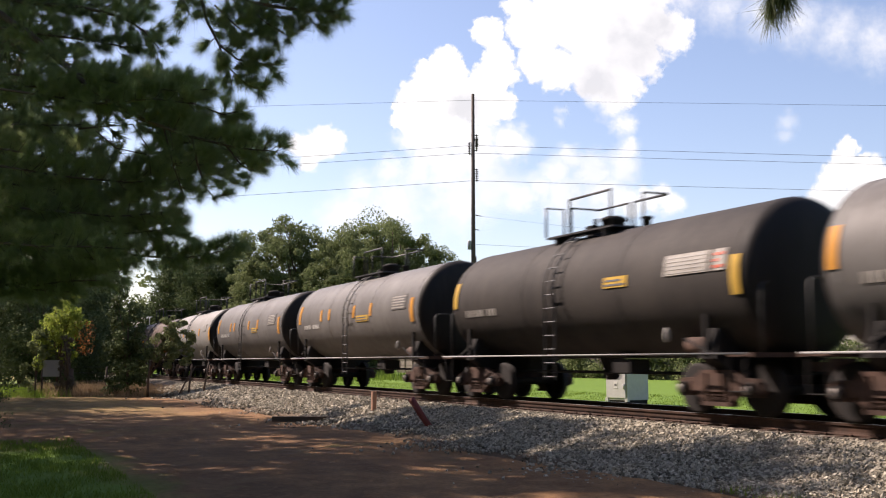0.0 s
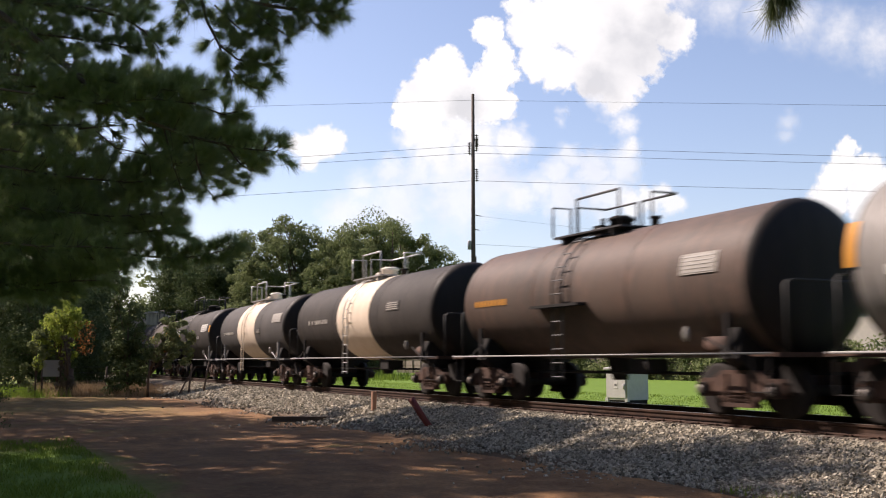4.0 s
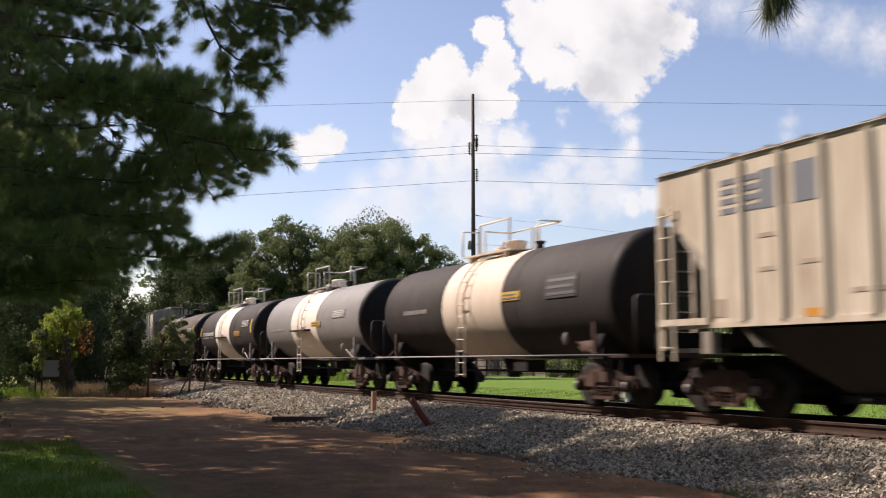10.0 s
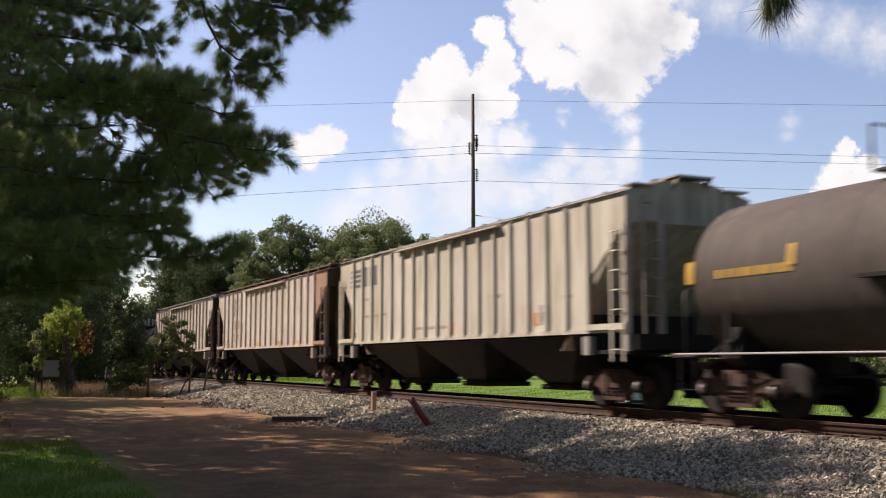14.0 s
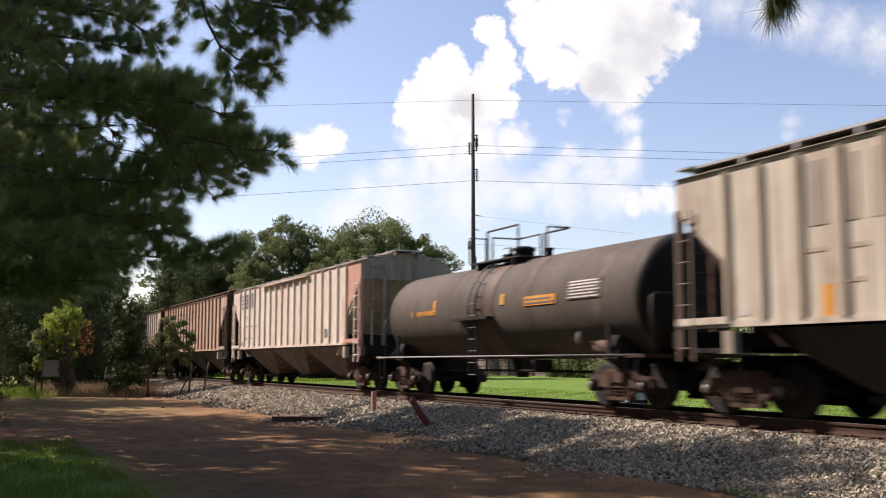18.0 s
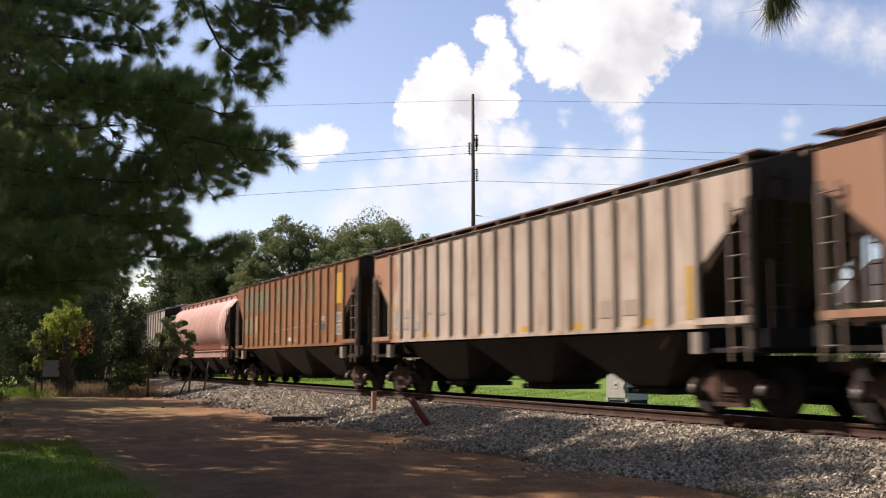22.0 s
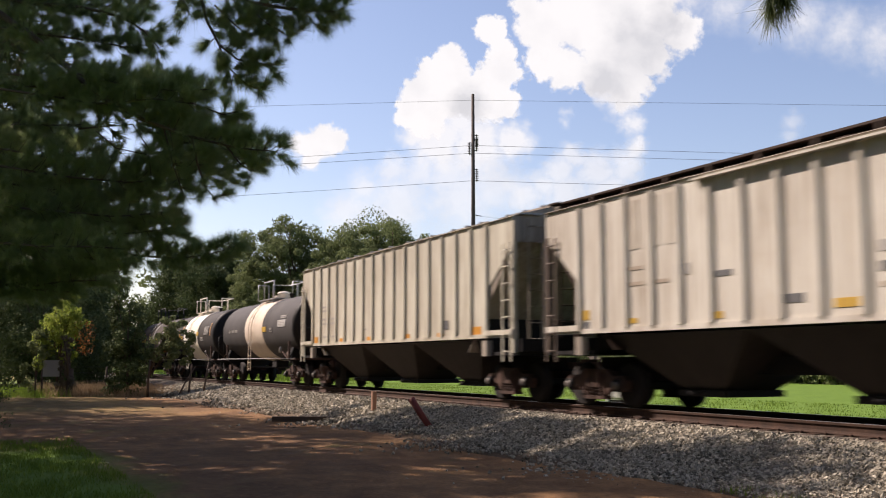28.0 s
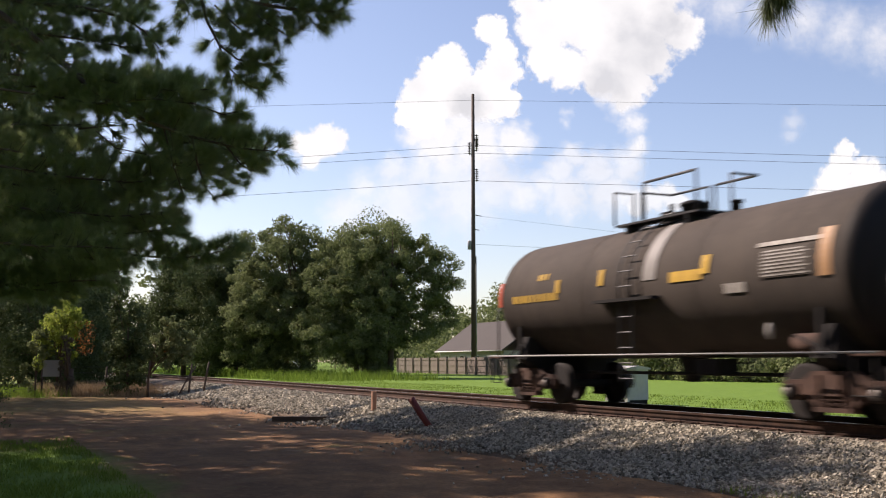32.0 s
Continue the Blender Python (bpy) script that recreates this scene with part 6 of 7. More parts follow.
    for x0, x1, z0, z1, mat in conf.get("marks", ()):
        bulge = face if not conf.get("round") else -float(np.interp((z0 + z1) / 2, [y_z[1] for y_z in prof[::-1]], [y_z[0] for y_z in prof[::-1]])) - 0.012
        part("marking", Shape().box(x0, x1, bulge - 0.006, bulge + 0.03, z0, z1), mat, body)
    for x0, x1, z0, z1, count, mat in conf.get("letters", ()):
        w = (x1 - x0) / count
        for k in range(count):
            part("letter_block", Shape().box(x0 + k * w, x0 + k * w + w * 0.6, face - 0.007, face + 0.004, z0, z1), mat, body)
    couplers(car, half)
    axles = truck_mesh_parts(car, -half + 1.9) + truck_mesh_parts(car, half - 1.9)
    return car, axles

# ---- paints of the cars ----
P_HEAD = paint("tank_head_black", (0.022, 0.02, 0.019), (0.05, 0.042, 0.036), 0.4)
P_BLACK = paint("tank_black", (0.034, 0.031, 0.029), (0.07, 0.058, 0.05), 0.5, 0.7, dust=(0.075, 0.067, 0.059))
P_BROWNBLACK = paint("tank_brown_black", (0.065, 0.057, 0.05), (0.12, 0.095, 0.075), 0.6, 0.75, dust=(0.13, 0.116, 0.1), spots=(0.16, 0.145, 0.128))
P_SOOT = paint("tank_soot_brown", (0.05, 0.042, 0.036), (0.09, 0.07, 0.055), 0.45, 0.8, dust=(0.1, 0.082, 0.067))
P_GREY = paint("tank_grey", (0.15, 0.143, 0.136), (0.07, 0.062, 0.056), 0.6, dust=(0.2, 0.192, 0.18), spots=(0.13, 0.118, 0.108))
P_LIGHTGREY = paint("tank_light_grey", (0.27, 0.26, 0.245), (0.17, 0.14, 0.12), 0.45)
P_BLUEGREY = paint("tank_blue_grey", (0.25, 0.245, 0.235), (0.14, 0.13, 0.12), 0.35)
P_RUSTBLACK = paint("tank_rusty_black", (0.075, 0.06, 0.052), (0.16, 0.1, 0.075), 0.7, spots=(0.17, 0.105, 0.08), dust=(0.13, 0.1, 0.082))
P_CHARCOAL = paint("tank_charcoal", (0.066, 0.062, 0.06), (0.1, 0.09, 0.082), 0.35, 0.75, dust=(0.11, 0.102, 0.095))
P_CREAM = paint("belt_cream", (0.72, 0.62, 0.50), (0.42, 0.3, 0.2), 0.35)
P_WHITE = paint("belt_white", (0.82, 0.75, 0.64), (0.5, 0.42, 0.33), 0.25)
P_HOPPER = paint("hopper_cream", (0.615, 0.59, 0.485), (0.27, 0.215, 0.155), 0.75, spots=(0.5, 0.455, 0.36))
P_HOPPER_B = paint("hopper_pale", (0.625, 0.595, 0.515), (0.3, 0.235, 0.175), 0.75, spots=(0.48, 0.42, 0.34))
P_HOPPER_RED = paint("hopper_pale_with_red_stains", (0.68, 0.63, 0.545), (0.44, 0.3, 0.24), 0.6, spots=(0.52, 0.34, 0.27), rust=(6.7, 1, (0.46, 0.23, 0.18)))
P_HOPPER_TAN = paint("hopper_tan_rust", (0.54, 0.405, 0.31), (0.25, 0.145, 0.1), 0.9, spots=(0.4, 0.25, 0.165), rust=(-6.3, -1, (0.32, 0.165, 0.095)))
P_HOPPER_GREY = paint("hopper_grey_cream", (0.56, 0.52, 0.435), (0.22, 0.165, 0.12), 0.75, spots=(0.31, 0.23, 0.165))
P_BROWN = paint("hopper_brown", (0.29, 0.135, 0.066), (0.13, 0.06, 0.036), 0.8, spots=(0.31, 0.17, 0.1), dust=(0.34, 0.19, 0.115))
P_PINK = paint("hopper_faded_pink", (0.46, 0.272, 0.225), (0.25, 0.155, 0.125), 0.8, spots=(0.4, 0.225, 0.18))
P_BOARD_RED = paint("running_board_red_rust", (0.3, 0.15, 0.105), (0.15, 0.075, 0.05), 0.7)
P_HOPPER_RUST = paint("hopper_pale_rust_end", (0.6, 0.55, 0.46), (0.28, 0.2, 0.14), 0.7, spots=(0.45, 0.33, 0.24), rust=(6.9, 1, (0.32, 0.17, 0.1)))
P_HOPPER_ENDRUST = paint("hopper_beige_rust_end", (0.57, 0.49, 0.40), (0.25, 0.17, 0.12), 0.8, spots=(0.36, 0.24, 0.17), rust=(-6.5, -1, (0.40, 0.2, 0.11)))
P_STRAW = paint("patch_straw", (0.46, 0.36, 0.2), (0.25, 0.16, 0.08), 0.6)
P_OCHRE = paint("rib_ochre", (0.36, 0.21, 0.09), (0.18, 0.1, 0.05), 0.6)
P_PINK_PALE = paint("pink_bleached", (0.6, 0.46, 0.40), (0.45, 0.27, 0.22), 0.8)
P_END = paint("hopper_end_grime", (0.42, 0.365, 0.3), (0.13, 0.11, 0.09), 0.7)
P_HOPPER_SAND = paint("hopper_sand", (0.625, 0.565, 0.45), (0.33, 0.25, 0.17), 0.75, spots=(0.54, 0.455, 0.33))
# rib tones: grime and rust, deepened to stand for each rib's shadow side
P_RIB_GRIME_SHADE = paint("rib_grime_shaded", (0.40, 0.335, 0.265), (0.18, 0.13, 0.09), 0.8)
P_RIB_RUST_SHADE = paint("rib_rust_shaded", (0.32, 0.2, 0.145), (0.16, 0.09, 0.06), 0.8)
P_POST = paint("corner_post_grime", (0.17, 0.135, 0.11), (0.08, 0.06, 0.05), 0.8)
# dark brown that carries the shade of the ends and slope sheets
P_END_BROWN = paint("hopper_end_shaded", (0.06, 0.038, 0.028), (0.035, 0.028, 0.02), 0.7)
# paler chutes, still darkened for the shade beneath the body
P_CHUTE_PALE = paint("chute_pale_shaded", (0.17, 0.13, 0.11), (0.05, 0.035, 0.03), 0.9)
P_ROOF_RUST = paint("running_board_rust", (0.2, 0.14, 0.115), (0.1, 0.065, 0.05), 0.7)
# near black: the shade under the car is put into the chutes' colour
P_CHUTE = paint("chute_shaded", (0.045, 0.037, 0.031), (0.03, 0.025, 0.02), 0.8)


def stripes(kind, ends=True, R_only=()):
    """The usual upright reflective strips along a tank's side."""
    out = [(x, -2, 14, 0.17, kind) for x in R_only]
    if ends:
        out += [(-5.45, -4, 24, 0.2, kind), (5.45, -14, 14, 0.22, kind)]
    return tuple(out)


Y, O, WH, CM, IK = M_YELLOW, M_ORANGE, M_WHITE, M_CREAM_MARK, M_INK
NUM = ((-4.9, -3.2, -14, -7, 10, CM),)


def tank(c, paint_, label, **kw):
    return dict(kind="tank", c=c, paint=paint_, label=label, **kw)


def hopper(c, paint_, label, **kw):
    return dict(kind="hopper", c=c, paint=paint_, label=label, **kw)


def logo(ink, x=-6.3, z=3.35, h=0.6):
    """A plain mark: four bars and two broad blocks."""
    m = [(x - 0.6, x + 0.3, z + h * (0.02 + 0.26 * k), z + h * (0.17 + 0.26 * k), ink) for k in range(4)]
    m += [(x + 0.34, x + 0.9, z, z + h, ink), (x + 1.1, x + 1.75, z, z + h, ink)]
    return m


def dim_rows(ink, rows, h=0.07):
    """Short bars of small faded print: (from, to, height)."""
    return [(a, b, z, z + h, ink) for a, b, z in rows]


def foot_marks(mat, xs, z=1.68):
    return [(x, x + 0.34, z, z + 0.13, mat) for x in xs]


CARS = [
    tank(1.334, P_GREY, "grey tank car with orange end strips and black dome rails", strips=stripes(O), letters=NUM),
    tank(2.278, P_BLACK, "dull black tank car with yellow strips and white data panel", strips=stripes(Y), letters=NUM,
         panels=((3.5, 4.75, 4, 20, CM, M_DIM_INK, 5), (4.85, 5.2, 4, 20, CM, M_RED, 3), (1.5, 2.3, 0, 9, Y, IK, 2)), dome=-0.5),
    tank(3.296, P_GREY, "grey tank car with orange reflective strips and side ladder", strips=stripes(O, True, (-2.9, -2.0, 0.55, 2.1)),
         letters=((-4.9, -3.1, -12, -6, 9, WH),), panels=((0.8, 1.9, -8, 0, Y, IK, 2), (3.9, 5.0, 2, 20, P_GREY, CM, 5))),
    tank(4.304, P_GREY, "grey tank car with orange strips and black domed ends", strips=stripes(O, True, (-2.9, -2.2, 0.55, 2.1)),
         letters=((-4.9, -3.1, -12, -6, 9, WH),), panels=((1.1, 2.0, -8, 0, Y, IK, 2), (3.8, 4.9, 2, 20, P_GREY, CM, 6))),
    tank(5.232, P_LIGHTGREY, "light grey tank car with yellow strips along its side", strips=stripes(O, True, (-3.3, -1.4, 1.0, 2.9)),
         letters=((-4.8, -3.6, -10, -4, 7, WH),), panels=((3.5, 4.6, 6, 22, P_LIGHTGREY, CM, 6), (0.6, 1.5, -14, -2, CM, IK, 2))),
    tank(6.170, P_RUSTBLACK, "rust-streaked dark tank car with orange lettering", letters=((-4.7, -3.0, -4, 2, 9, O),),
         panels=((3.6, 4.6, 4, 20, CM, M_DIM_INK, 5),), shelf=True),
    tank(7.242, P_BLACK, "black tank car with a broad white band round the middle", belt=(-1.6, 1.5, P_CREAM), tube=M_GALV, cap=P_WHITE, ladder=M_GALV,
         letters=((-4.8, -2.6, -4, 2, 12, CM),), panels=((3.0, 4.0, 4, 16, P_CHARCOAL, CM, 4),)),
    tank(8.199, P_CHARCOAL, "dark grey tank car with a cream band and pale data panel", belt=(-2.0, 1.1, P_CREAM), tube=M_GALV, cap=P_WHITE, ladder=P_CREAM, edge=M_RAIL_TUBE,
         letters=((-4.8, -2.7, -6, -1, 11, CM),), panels=((3.9, 5.2, 8, 24, CM, M_DIM_INK, 4), (1.4, 2.1, -8, 0, P_CHARCOAL, CM, 3)), dome=-0.6),
    tank(9.153, P_BLACK, "black tank car with large white block lettering", letters=((-5.0, -2.7, 6, 15, 6, WH), (-5.0, -3.4, -8, -2, 8, CM), (-3.2, -2.6, 22, 30, 4, CM)),
         strips=((-2.8, -8, 4, 0.2, Y), (1.0, -2, 12, 0.2, Y), (5.4, 4, 18, 0.2, O)), panels=((3.3, 4.7, 6, 22, WH, M_DIM_INK, 3), (2.3, 3.0, -10, -2, P_BLACK, CM, 3)), edge=M_RAIL_TUBE),
    tank(10.126, P_BROWNBLACK, "brownish black tank car with orange strips and rust", strips=((-3.9, 2, 12, 0.15, O), (0.4, 2, 16, 0.2, O), (2.7, 2, 16, 0.25, O), (5.3, 6, 26, 0.25, O)),
         letters=((-4.4, -3.0, -4, 2, 7, CM),), panels=((-2.5, -1.6, -3, 4, O, IK, 2), (3.7, 5.0, 6, 26, P_LIGHTGREY, IK, 6), (4.2, 5.0, 28, 32, M_RED, CM, 1))),
    hopper(11.533, P_HOPPER_SAND, "cream covered hopper car with ribbed sides and black bar mark", ribs=17, marks=logo(M_INK_BLUE, -6.2, 3.42, 0.64) + foot_marks(O, (-4.95, -2.17, -0.41), 1.63) + dim_rows(M_BROWN_INK, ((-5.9, -5.4, 2.4), (-5.0, -4.45, 2.45), (-5.9, -5.4, 2.95), (-4.0, -2.6, 1.95))) + [(-7.05, -6.75, 1.7, 2.0, M_BROWN_INK), (0.5, 1.0, 2.55, 2.6, IK), (0.5, 1.0, 1.7, 1.9, M_CREAM_MARK), (-7.2, -7.1, 1.65, 2.4, O)], end=P_END, chute=P_CHUTE, eave=4.36, board_rise=0.05),
    tank(12.517, P_BLACK, "black tank car with a cream band and yellow placard", belt=(-1.9, 1.5, P_CREAM), tube=P_CREAM, cap=P_CREAM, ladder=P_CREAM, edge=M_TRUCK,
         letters=((-4.6, -2.9, -4, 1, 9, CM),), panels=((1.5, 2.4, 0, 9, Y, IK, 2), (3.6, 4.9, -2, 20, P_CHARCOAL, IK, 3))),
    tank(13.511, P_BLUEGREY, "pale grey tank car with a white band and black end", belt=(-2.0, 1.2, P_WHITE), tube=M_GALV, cap=P_WHITE, ladder=P_WHITE, edge=M_RAIL_TUBE,
         letters=((-5.0, -2.8, -8, -4, 10, CM),), panels=((0.6, 1.7, -6, 2, Y, IK, 2), (3.0, 4.3, 4, 16, P_BLUEGREY, WH, 4)), shelf=True),
    tank(14.476, P_BLACK, "glossy black tank car with a white band and white lettering", belt=(-2.0, 1.0, P_WHITE), tube=M_GALV, cap=P_WHITE, ladder=P_WHITE, edge=M_RAIL_TUBE,
         letters=((-4.9, -2.4, -4, 3, 12, WH), (-4.9, -2.6, -10, -7, 14, CM)), strips=((-5.5, -4, 14, 0.15, Y), (5.2, -6, 20, 0.2, Y)), panels=((2.0, 3.1, -10, 0, O, IK, 2), (3.4, 4.7, 6, 20, P_BLACK, WH, 5)), shelf=True),
    tank(15.420, P_BROWNBLACK, "dull black tank car with yellow lettering and wide walkway", letters=((-4.8, -2.9, -2, 4, 9, Y),), strips=((-5.5, -4, 12, 0.2, Y), (-3.0, 2, 16, 0.14, Y), (0.2, 4, 16, 0.2, Y), (2.6, 4, 16, 0.2, Y), (5.3, -2, 24, 0.2, Y)),
         panels=((1.4, 2.4, -6, 2, Y, IK, 1), (3.5, 5.0, 0, 20, P_BROWNBLACK, CM, 6)), shelf=True),
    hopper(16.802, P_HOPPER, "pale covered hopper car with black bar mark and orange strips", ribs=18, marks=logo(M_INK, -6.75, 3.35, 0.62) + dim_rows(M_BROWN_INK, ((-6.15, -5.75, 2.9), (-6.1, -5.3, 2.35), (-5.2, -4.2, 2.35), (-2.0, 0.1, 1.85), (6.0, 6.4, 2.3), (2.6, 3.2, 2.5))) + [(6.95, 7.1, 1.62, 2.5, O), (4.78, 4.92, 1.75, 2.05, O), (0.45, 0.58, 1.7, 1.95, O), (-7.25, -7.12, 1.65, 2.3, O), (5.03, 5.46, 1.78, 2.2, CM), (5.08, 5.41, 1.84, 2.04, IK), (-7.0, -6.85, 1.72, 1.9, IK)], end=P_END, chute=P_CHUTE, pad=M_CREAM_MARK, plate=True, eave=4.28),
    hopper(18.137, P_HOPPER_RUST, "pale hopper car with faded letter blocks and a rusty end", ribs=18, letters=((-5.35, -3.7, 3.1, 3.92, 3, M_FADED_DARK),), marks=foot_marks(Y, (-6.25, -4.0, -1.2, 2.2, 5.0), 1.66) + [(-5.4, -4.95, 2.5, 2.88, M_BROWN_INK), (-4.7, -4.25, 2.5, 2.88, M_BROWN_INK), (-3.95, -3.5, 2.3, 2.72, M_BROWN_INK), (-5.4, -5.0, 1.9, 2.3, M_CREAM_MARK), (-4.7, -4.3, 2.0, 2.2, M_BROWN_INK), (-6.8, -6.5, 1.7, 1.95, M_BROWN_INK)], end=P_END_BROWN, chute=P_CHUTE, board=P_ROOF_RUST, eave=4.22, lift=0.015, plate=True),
    hopper(19.477, P_HOPPER_GREY, "grey-cream hopper car with faded brown letter blocks", ribs=18, ribpaint=P_RIB_GRIME_SHADE, letters=((-5.3, -3.45, 3.0, 4.0, 3, M_FADED_DARK),), marks=[(6.78, 6.95, 1.62, 2.55, O), (-7.28, -7.06, 1.62, 2.5, O), (-5.08, -4.86, 1.6, 2.1, O), (-2.62, -2.42, 1.62, 2.08, O), (4.42, 4.62, 1.62, 2.05, O), (4.86, 5.27, 1.75, 2.0, WH), (5.85, 6.05, 2.3, 2.88, M_INK), (-2.36, -1.8, 1.8, 2.18, M_BROWN_INK), (-2.34, -1.8, 2.5, 2.62, M_BROWN_INK), (-6.9, -6.7, 1.7, 1.85, WH)] + dim_rows(M_BROWN_INK, ((-5.4, -5.0, 2.6), (-4.7, -4.2, 2.6), (-4.8, -4.3, 2.1), (-3.9, -3.4, 2.6))), end=P_END_BROWN, chute=P_CHUTE, eave=4.22, lift=0.015, plate=True),
    tank(20.489, P_BROWNBLACK, "brown-black tank car with orange lettering and white panel", letters=((-4.7, -2.9, -2, 4, 9, O),), strips=((-3.1, 2, 16, 0.14, O), (0.9, 2, 14, 0.18, Y)), belt=(-0.5, 0.4, P_RUSTBLACK), belt_label="dark reinforcing band",
         panels=((2.0, 3.4, -2, 8, O, IK, 2), (3.9, 5.2, 0, 20, P_BROWNBLACK, WH, 6)), shelf=True),
    hopper(21.910, P_HOPPER_RED, "white hopper car with red-brown stains and black bar mark", ribs=18, marks=logo(M_INK, -6.42, 3.34, 0.66) + dim_rows(M_DIM_INK, ((-6.3, -5.8, 2.5), (-5.5, -5.0, 2.5), (-4.8, -4.3, 2.48), (-6.2, -5.8, 2.9), (-6.3, -5.1, 1.95))) + [(-6.95, -6.7, 1.7, 1.85, IK), (-7.3, -7.15, 1.62, 2.6, P_BROWN), (5.0, 5.4, 1.8, 2.1, IK)], end=P_END, chute=P_CHUTE_PALE, pad=M_CREAM_MARK, plate=True, eave=4.23),
    hopper(23.248, P_HOPPER_TAN, "rusty tan hopper car with faded dashes of lettering", ribs=18, ribpaint=P_RIB_RUST_SHADE, marks=dim_rows(M_INK, ((-3.72, -3.38, 3.68), (-3.72, -3.38, 3.42), (-3.72, -3.38, 3.14), (-2.92, -2.58, 3.68), (-2.92, -2.58, 3.12), (-2.86, -2.62, 2.78), (-2.86, -2.62, 2.58), (-2.86, -2.62, 2.36), (-2.0, -1.7, 3.15), (-2.0, -1.7, 2.75), (-2.0, -1.7, 2.55), (-2.0, -1.7, 2.37), (-1.2, -0.9, 3.4), (-1.2, -0.9, 2.6), (-0.35, -0.05, 3.66), (-0.35, -0.05, 3.3), (-0.35, -0.05, 2.5), (0.5, 0.8, 3.7), (0.5, 0.8, 3.35), (0.5, 0.8, 2.7)), 0.05) + [(-3.66, -3.44, 3.2, 3.36, M_CREAM_MARK), (-6.9, -6.45, 1.66, 1.92, Y), (-4.62, -4.1, 1.64, 1.8, Y), (-2.14, -1.65, 1.68, 1.8, Y), (0.9, 1.3, 1.66, 1.8, Y), (5.1, 5.5, 1.66, 1.85, Y), (4.3, 4.6, 1.85, 2.1, WH)], end=P_END_BROWN, chute=P_CHUTE, board=P_ROOF_RUST, eave=4.22, lift=0.015),
    hopper(24.588, P_HOPPER_ENDRUST, "beige hopper car with a rusty end panel and yellow tabs", ribs=18, ribpaint=P_RIB_GRIME_SHADE, marks=[(-7.18, -6.99, 1.7, 2.7, Y), (6.85, 7.03, 1.7, 2.64, Y), (-6.88, -6.62, 1.88, 2.46, M_DIM_INK), (-6.2, -5.8, 2.2, 2.46, M_DIM_INK), (-6.2, -5.8, 1.88, 2.1, M_DIM_INK), (-5.46, -5.02, 1.84, 2.1, M_DIM_INK), (4.1, 4.5, 1.82, 2.16, M_BROWN_INK), (4.92, 5.35, 1.84, 2.14, M_BROWN_INK)] + foot_marks(Y, (-4.66, -1.4, 0.8, 3.1, 5.5), 1.62) + dim_rows(M_DIM_INK, ((-4.6, -4.2, 2.25), (-3.7, -3.3, 2.2))), end=P_END_BROWN, chute=P_CHUTE, board=P_ROOF_RUST, eave=4.22, lift=0.015),
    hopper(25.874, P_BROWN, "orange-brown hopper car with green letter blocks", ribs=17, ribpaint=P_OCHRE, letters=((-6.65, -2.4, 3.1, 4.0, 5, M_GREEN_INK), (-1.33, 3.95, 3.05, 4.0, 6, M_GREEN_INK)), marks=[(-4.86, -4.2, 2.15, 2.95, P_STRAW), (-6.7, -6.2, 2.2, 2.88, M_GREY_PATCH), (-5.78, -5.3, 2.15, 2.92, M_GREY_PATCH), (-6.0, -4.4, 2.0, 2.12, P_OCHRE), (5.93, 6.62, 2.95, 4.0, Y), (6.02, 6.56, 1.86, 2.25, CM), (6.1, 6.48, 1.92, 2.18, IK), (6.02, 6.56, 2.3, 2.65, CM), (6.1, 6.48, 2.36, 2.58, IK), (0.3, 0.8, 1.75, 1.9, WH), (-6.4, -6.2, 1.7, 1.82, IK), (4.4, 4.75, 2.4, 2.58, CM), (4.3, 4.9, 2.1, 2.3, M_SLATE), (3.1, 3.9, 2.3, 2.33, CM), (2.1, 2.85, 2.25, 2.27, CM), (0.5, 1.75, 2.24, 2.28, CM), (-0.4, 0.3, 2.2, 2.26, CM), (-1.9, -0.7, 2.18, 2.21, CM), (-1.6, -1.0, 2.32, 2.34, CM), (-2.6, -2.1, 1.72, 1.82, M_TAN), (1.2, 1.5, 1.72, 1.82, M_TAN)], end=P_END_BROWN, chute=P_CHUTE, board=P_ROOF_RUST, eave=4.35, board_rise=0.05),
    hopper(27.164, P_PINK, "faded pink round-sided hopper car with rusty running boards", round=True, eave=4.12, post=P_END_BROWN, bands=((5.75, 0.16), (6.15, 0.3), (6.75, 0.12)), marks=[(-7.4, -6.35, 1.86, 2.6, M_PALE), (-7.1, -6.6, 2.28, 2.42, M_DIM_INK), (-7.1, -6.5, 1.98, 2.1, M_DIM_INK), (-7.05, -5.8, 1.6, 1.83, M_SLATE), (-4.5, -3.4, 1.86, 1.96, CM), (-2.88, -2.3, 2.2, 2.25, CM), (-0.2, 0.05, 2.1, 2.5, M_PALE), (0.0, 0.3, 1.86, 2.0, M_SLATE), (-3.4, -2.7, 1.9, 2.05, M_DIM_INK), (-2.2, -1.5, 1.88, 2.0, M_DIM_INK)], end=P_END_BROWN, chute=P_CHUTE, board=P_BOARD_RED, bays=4),
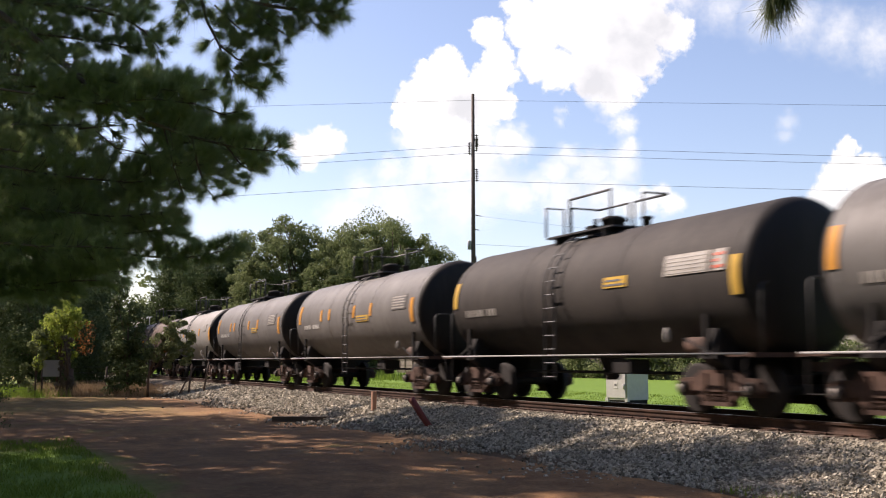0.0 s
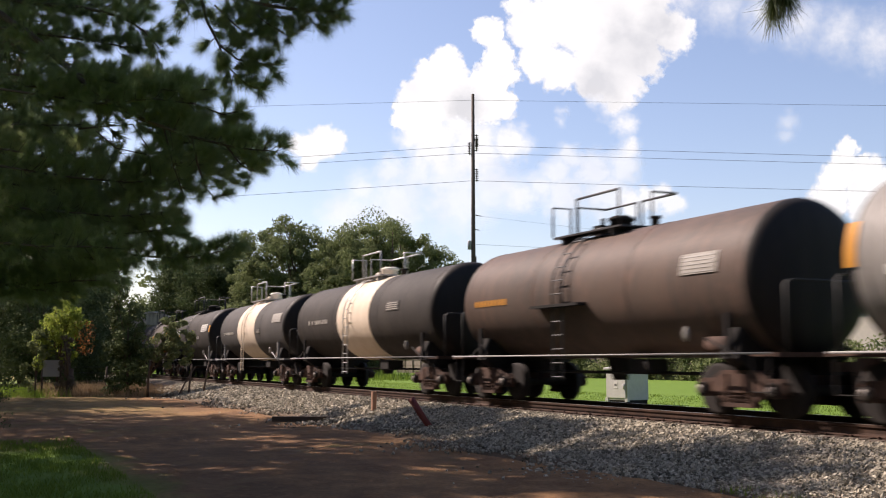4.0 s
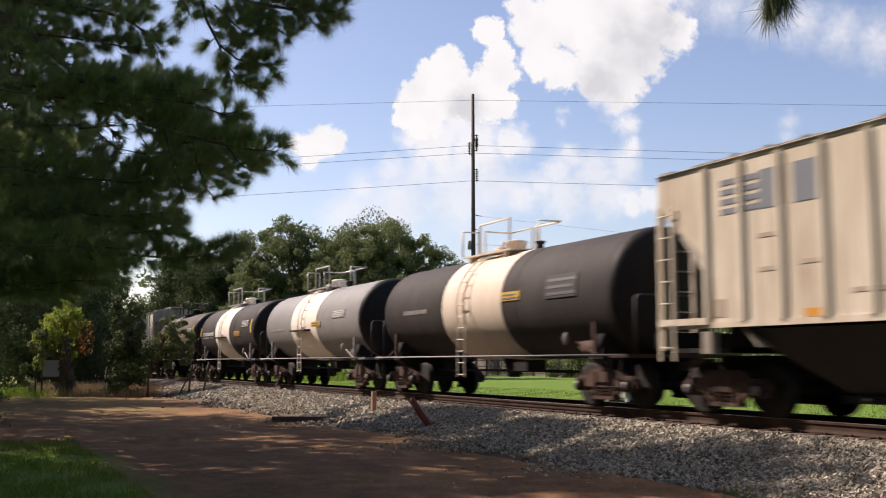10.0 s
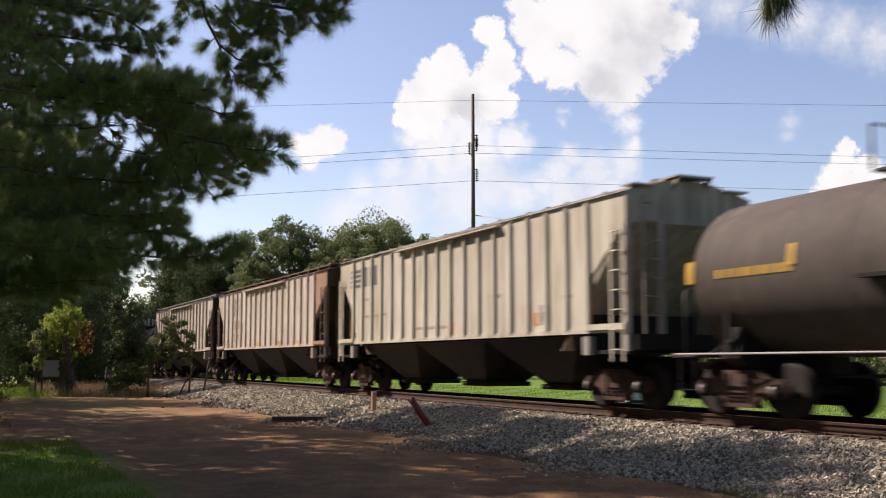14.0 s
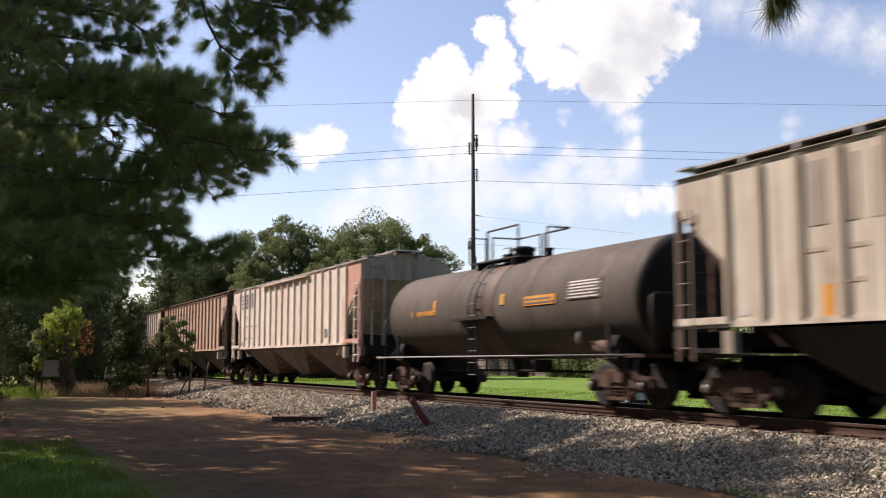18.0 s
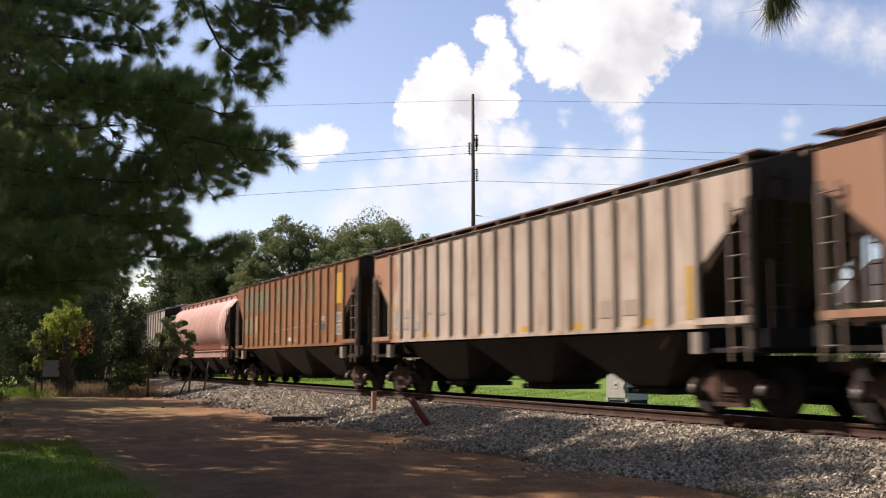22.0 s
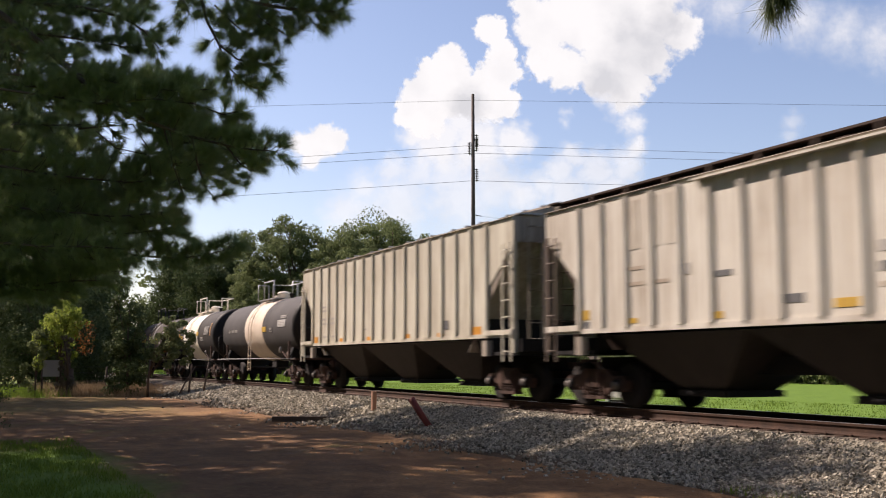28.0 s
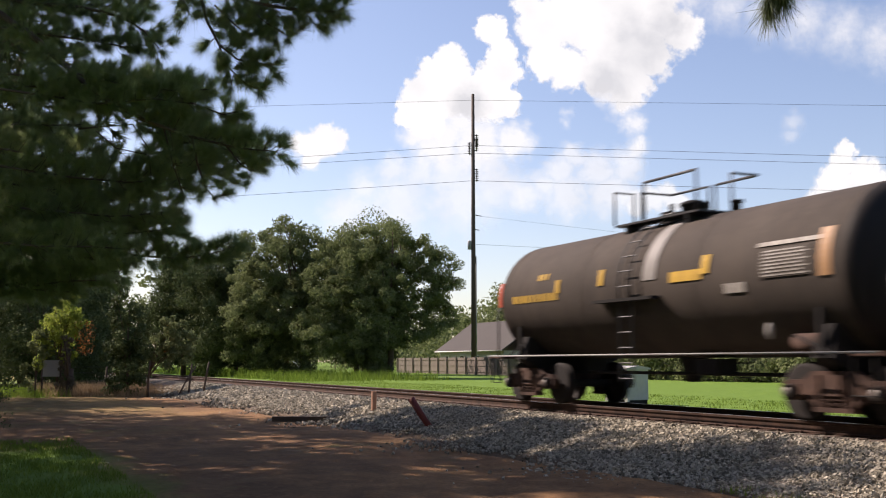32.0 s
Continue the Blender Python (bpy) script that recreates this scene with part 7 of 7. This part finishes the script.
    hopper(28.557, P_HOPPER_GREY, "weathered beige hopper car with dark ends", ribs=17, ribpaint=P_RIB_GRIME_SHADE, letters=((-5.7, -4.3, 3.2, 3.7, 2, M_BROWN_INK),), marks=[(6.68, 6.86, 1.7, 2.55, O), (-7.2, -7.0, 1.75, 2.6, O), (4.78, 5.08, 1.85, 2.56, M_DIM_INK), (4.4, 4.55, 1.75, 2.1, M_TAN)] + foot_marks(O, (-2.6, 1.4, 3.4)) + dim_rows(M_BROWN_INK, ((0.4, 1.0, 2.4), (1.2, 1.7, 2.4), (-5.6, -5.0, 2.5), (-4.8, -4.3, 2.5))), end=P_END_BROWN, chute=P_CHUTE, eave=4.26),
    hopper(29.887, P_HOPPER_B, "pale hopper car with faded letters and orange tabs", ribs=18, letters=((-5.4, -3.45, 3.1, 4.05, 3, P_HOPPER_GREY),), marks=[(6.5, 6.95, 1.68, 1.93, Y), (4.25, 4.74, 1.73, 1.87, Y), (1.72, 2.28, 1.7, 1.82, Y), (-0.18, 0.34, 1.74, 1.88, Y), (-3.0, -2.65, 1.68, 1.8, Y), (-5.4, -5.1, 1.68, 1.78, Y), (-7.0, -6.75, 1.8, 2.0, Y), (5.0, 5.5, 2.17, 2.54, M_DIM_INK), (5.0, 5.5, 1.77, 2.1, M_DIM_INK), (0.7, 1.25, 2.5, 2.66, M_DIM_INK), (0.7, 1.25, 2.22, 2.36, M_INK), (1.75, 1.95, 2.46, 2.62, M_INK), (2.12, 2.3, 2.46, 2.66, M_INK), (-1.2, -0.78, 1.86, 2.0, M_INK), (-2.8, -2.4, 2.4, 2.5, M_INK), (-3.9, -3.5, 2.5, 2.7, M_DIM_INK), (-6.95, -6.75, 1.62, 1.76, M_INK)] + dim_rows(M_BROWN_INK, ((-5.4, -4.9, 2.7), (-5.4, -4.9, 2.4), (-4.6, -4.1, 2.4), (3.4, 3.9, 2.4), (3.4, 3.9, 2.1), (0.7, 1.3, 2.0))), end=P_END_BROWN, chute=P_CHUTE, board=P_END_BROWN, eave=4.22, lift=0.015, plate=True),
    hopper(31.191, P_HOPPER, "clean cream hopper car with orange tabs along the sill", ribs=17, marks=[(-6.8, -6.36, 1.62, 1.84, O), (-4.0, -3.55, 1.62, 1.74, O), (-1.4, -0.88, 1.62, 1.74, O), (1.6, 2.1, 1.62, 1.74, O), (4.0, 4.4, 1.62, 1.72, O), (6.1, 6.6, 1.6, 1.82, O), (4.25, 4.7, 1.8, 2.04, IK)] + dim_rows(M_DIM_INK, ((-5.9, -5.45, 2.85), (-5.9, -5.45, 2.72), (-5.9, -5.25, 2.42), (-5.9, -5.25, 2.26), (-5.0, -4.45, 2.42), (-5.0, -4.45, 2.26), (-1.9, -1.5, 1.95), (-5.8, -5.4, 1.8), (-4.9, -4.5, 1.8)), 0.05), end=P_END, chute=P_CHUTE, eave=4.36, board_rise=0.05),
    tank(32.163, P_CHARCOAL, "dark grey tank car with a cream band and white panel", belt=(-1.55, 1.5, P_CREAM), dome=-0.25, tube=M_GALV, cap=P_WHITE, ladder=P_CREAM, edge=M_TRUCK,
         letters=((-4.6, -3.0, -2, 3, 9, CM),), panels=((1.45, 2.1, -6, 3, Y, IK, 0), (3.9, 5.0, 0, 12, WH, M_DIM_INK, 4), (4.2, 5.0, 15, 20, CM, IK, 1), (2.6, 3.1, -8, 2, P_CHARCOAL, CM, 3))),
    tank(33.139, P_BLACK, "black tank car with a very broad white band", belt=(-2.1, 1.7, P_WHITE), tube=P_WHITE, cap=P_WHITE, ladder=P_WHITE, edge=M_TRUCK,
         letters=((-4.6, -2.5, -4, 4, 11, Y), (-4.6, -3.6, -11, -7, 8, M_TAN), (-2.9, -2.4, 18, 28, 3, M_TAN)), strips=((-5.4, -6, 24, 0.24, M_TAN), (-3.45, -2, 16, 0.16, O), (4.95, -2, 26, 0.2, M_TAN)), panels=((1.5, 2.0, 0, 9, Y, IK, 0), (3.4, 4.6, 0, 20, P_CHARCOAL, M_DIM_INK, 7), (2.6, 3.1, -12, -4, CM, IK, 1)), shelf=True),
    tank(34.084, P_SOOT, "dull black tank car with yellow lettering at the train's rear", letters=((-4.8, -2.7, -4, 3, 10, Y), (-3.7, -3.2, 16, 22, 3, Y)), strips=((-2.8, 2, 14, 0.16, Y), (-1.1, 4, 18, 0.16, Y), (2.2, 4, 18, 0.18, Y), (5.0, -6, 26, 0.24, M_TAN), (-5.42, -6, 18, 0.14, M_RED)), belt=(0.35, 0.75, P_LIGHTGREY), belt_arc=(radians(20), radians(176)), belt_label="pale worn weld band",
         panels=((1.2, 2.1, 0, 8, Y, IK, 0), (3.6, 4.7, -4, 16, P_BROWNBLACK, CM, 8), (3.5, 4.9, 18, 21, CM, IK, 0), (2.7, 3.2, -12, -5, CM, IK, 0)), shelf=True),
]

# crown height over the rail and overhang before the front head, tank by tank
TANK_FIT = {2.278: (3.83, 0.8), 3.296: (3.9, 1.25), 4.304: (3.89, 1.12), 5.232: (3.83, 1.0), 6.170: (3.8, 1.3), 7.242: (3.8, 1.15), 8.199: (3.78, 1.05), 9.153: (3.84, 1.7), 10.126: (3.68, 1.35),
            12.517: (3.78, 1.2), 13.511: (3.76, 1.35), 14.476: (3.8, 1.2), 15.420: (3.83, 1.2), 20.489: (3.56, 1.0), 32.163: (3.75, 1.3), 33.139: (3.76, 1.4), 34.084: (3.78, 1.3)}
# where the walkway stands along the tank
WALKWAY = {3.296: 0.0, 5.232: 0.2, 7.242: -0.45, 9.153: -0.3, 10.126: -0.25, 33.139: -0.2, 34.084: -0.1}
for conf in CARS:
    if conf["c"] in WALKWAY:
        conf["dome"] = WALKWAY[conf["c"]]
    if conf["c"] in TANK_FIT:
        conf["top"], conf["nose"] = TANK_FIT[conf["c"]]

TRAIN = []


def build_train():
    planes = []
    for conf in CARS:
        planes.append(5.415 - SPEED * conf["c"] - (0.75 if conf["kind"] == "hopper" else 1.62))
    for k, conf in enumerate(CARS):
        conf["len"] = (planes[k - 1] if k else planes[0] + 13.4) - planes[k]
        conf["seed"] = 100 + k
        car, axles = (tank_car if conf["kind"] == "tank" else hopper_car)(conf)
        TRAIN.append((car, axles, planes[k] + conf["len"] / 2))


build_train()


def motions():
    """The train runs past towards +x; its wheels roll; the clouds drift."""
    rows = [0.0, 4.0, 8.0, 12.0, 16.0, 20.0, 24.0, 28.0, 32.0]
    for car, axles, x0 in TRAIN:
        walk(car, [(t, pose(x0 + SPEED * gait(t), 0, 0)) for t in rows])
        # wheels roll while their car is on the near stretch of track
        roll = SPEED / 0.46
        t_in = max(0.0, min(31.0, (-70.0 - x0) / SPEED))
        t_out = max(1.0, min(32.0, (4.0 - x0) / SPEED))
        turns = [(0.0, 0.0)] if t_in > 0 else []
        turns += [(round(t_in * FPS + k) / FPS, roll * k / FPS) for k in range(int((t_out - t_in) * FPS))]
        if turns[-1][0] < 32.0:
            turns.append((32.0, turns[-1][1]))
        for axle in axles:
            spot = axle.matrix_basis.copy()
            walk(axle, [(t, spot @ Matrix.Rotation(a, 4, "Y")) for t, a in turns])
    sway = [(0, 0), (1, 5), (2, 3), (3, 3), (6, 5), (7, 1), (8, -3), (9, -5), (10, -3), (11, -5), (13, -4), (14, -3), (16.5, 3), (19, 2), (21, 3), (23, 1), (25, 4), (28, 0), (29, -4), (31, -3), (32, -4)]
    rest = sprig.matrix_basis.copy()
    walk(sprig, [(t, Matrix.Translation((0.0016 * d, 0.0035 * d, 0)) @ rest) for t, d in sway])
    for cloud, start, drift in CLOUDS:
        walk(cloud, [(0.0, start), (32.0, Matrix.Translation(drift) @ start)])


motions()
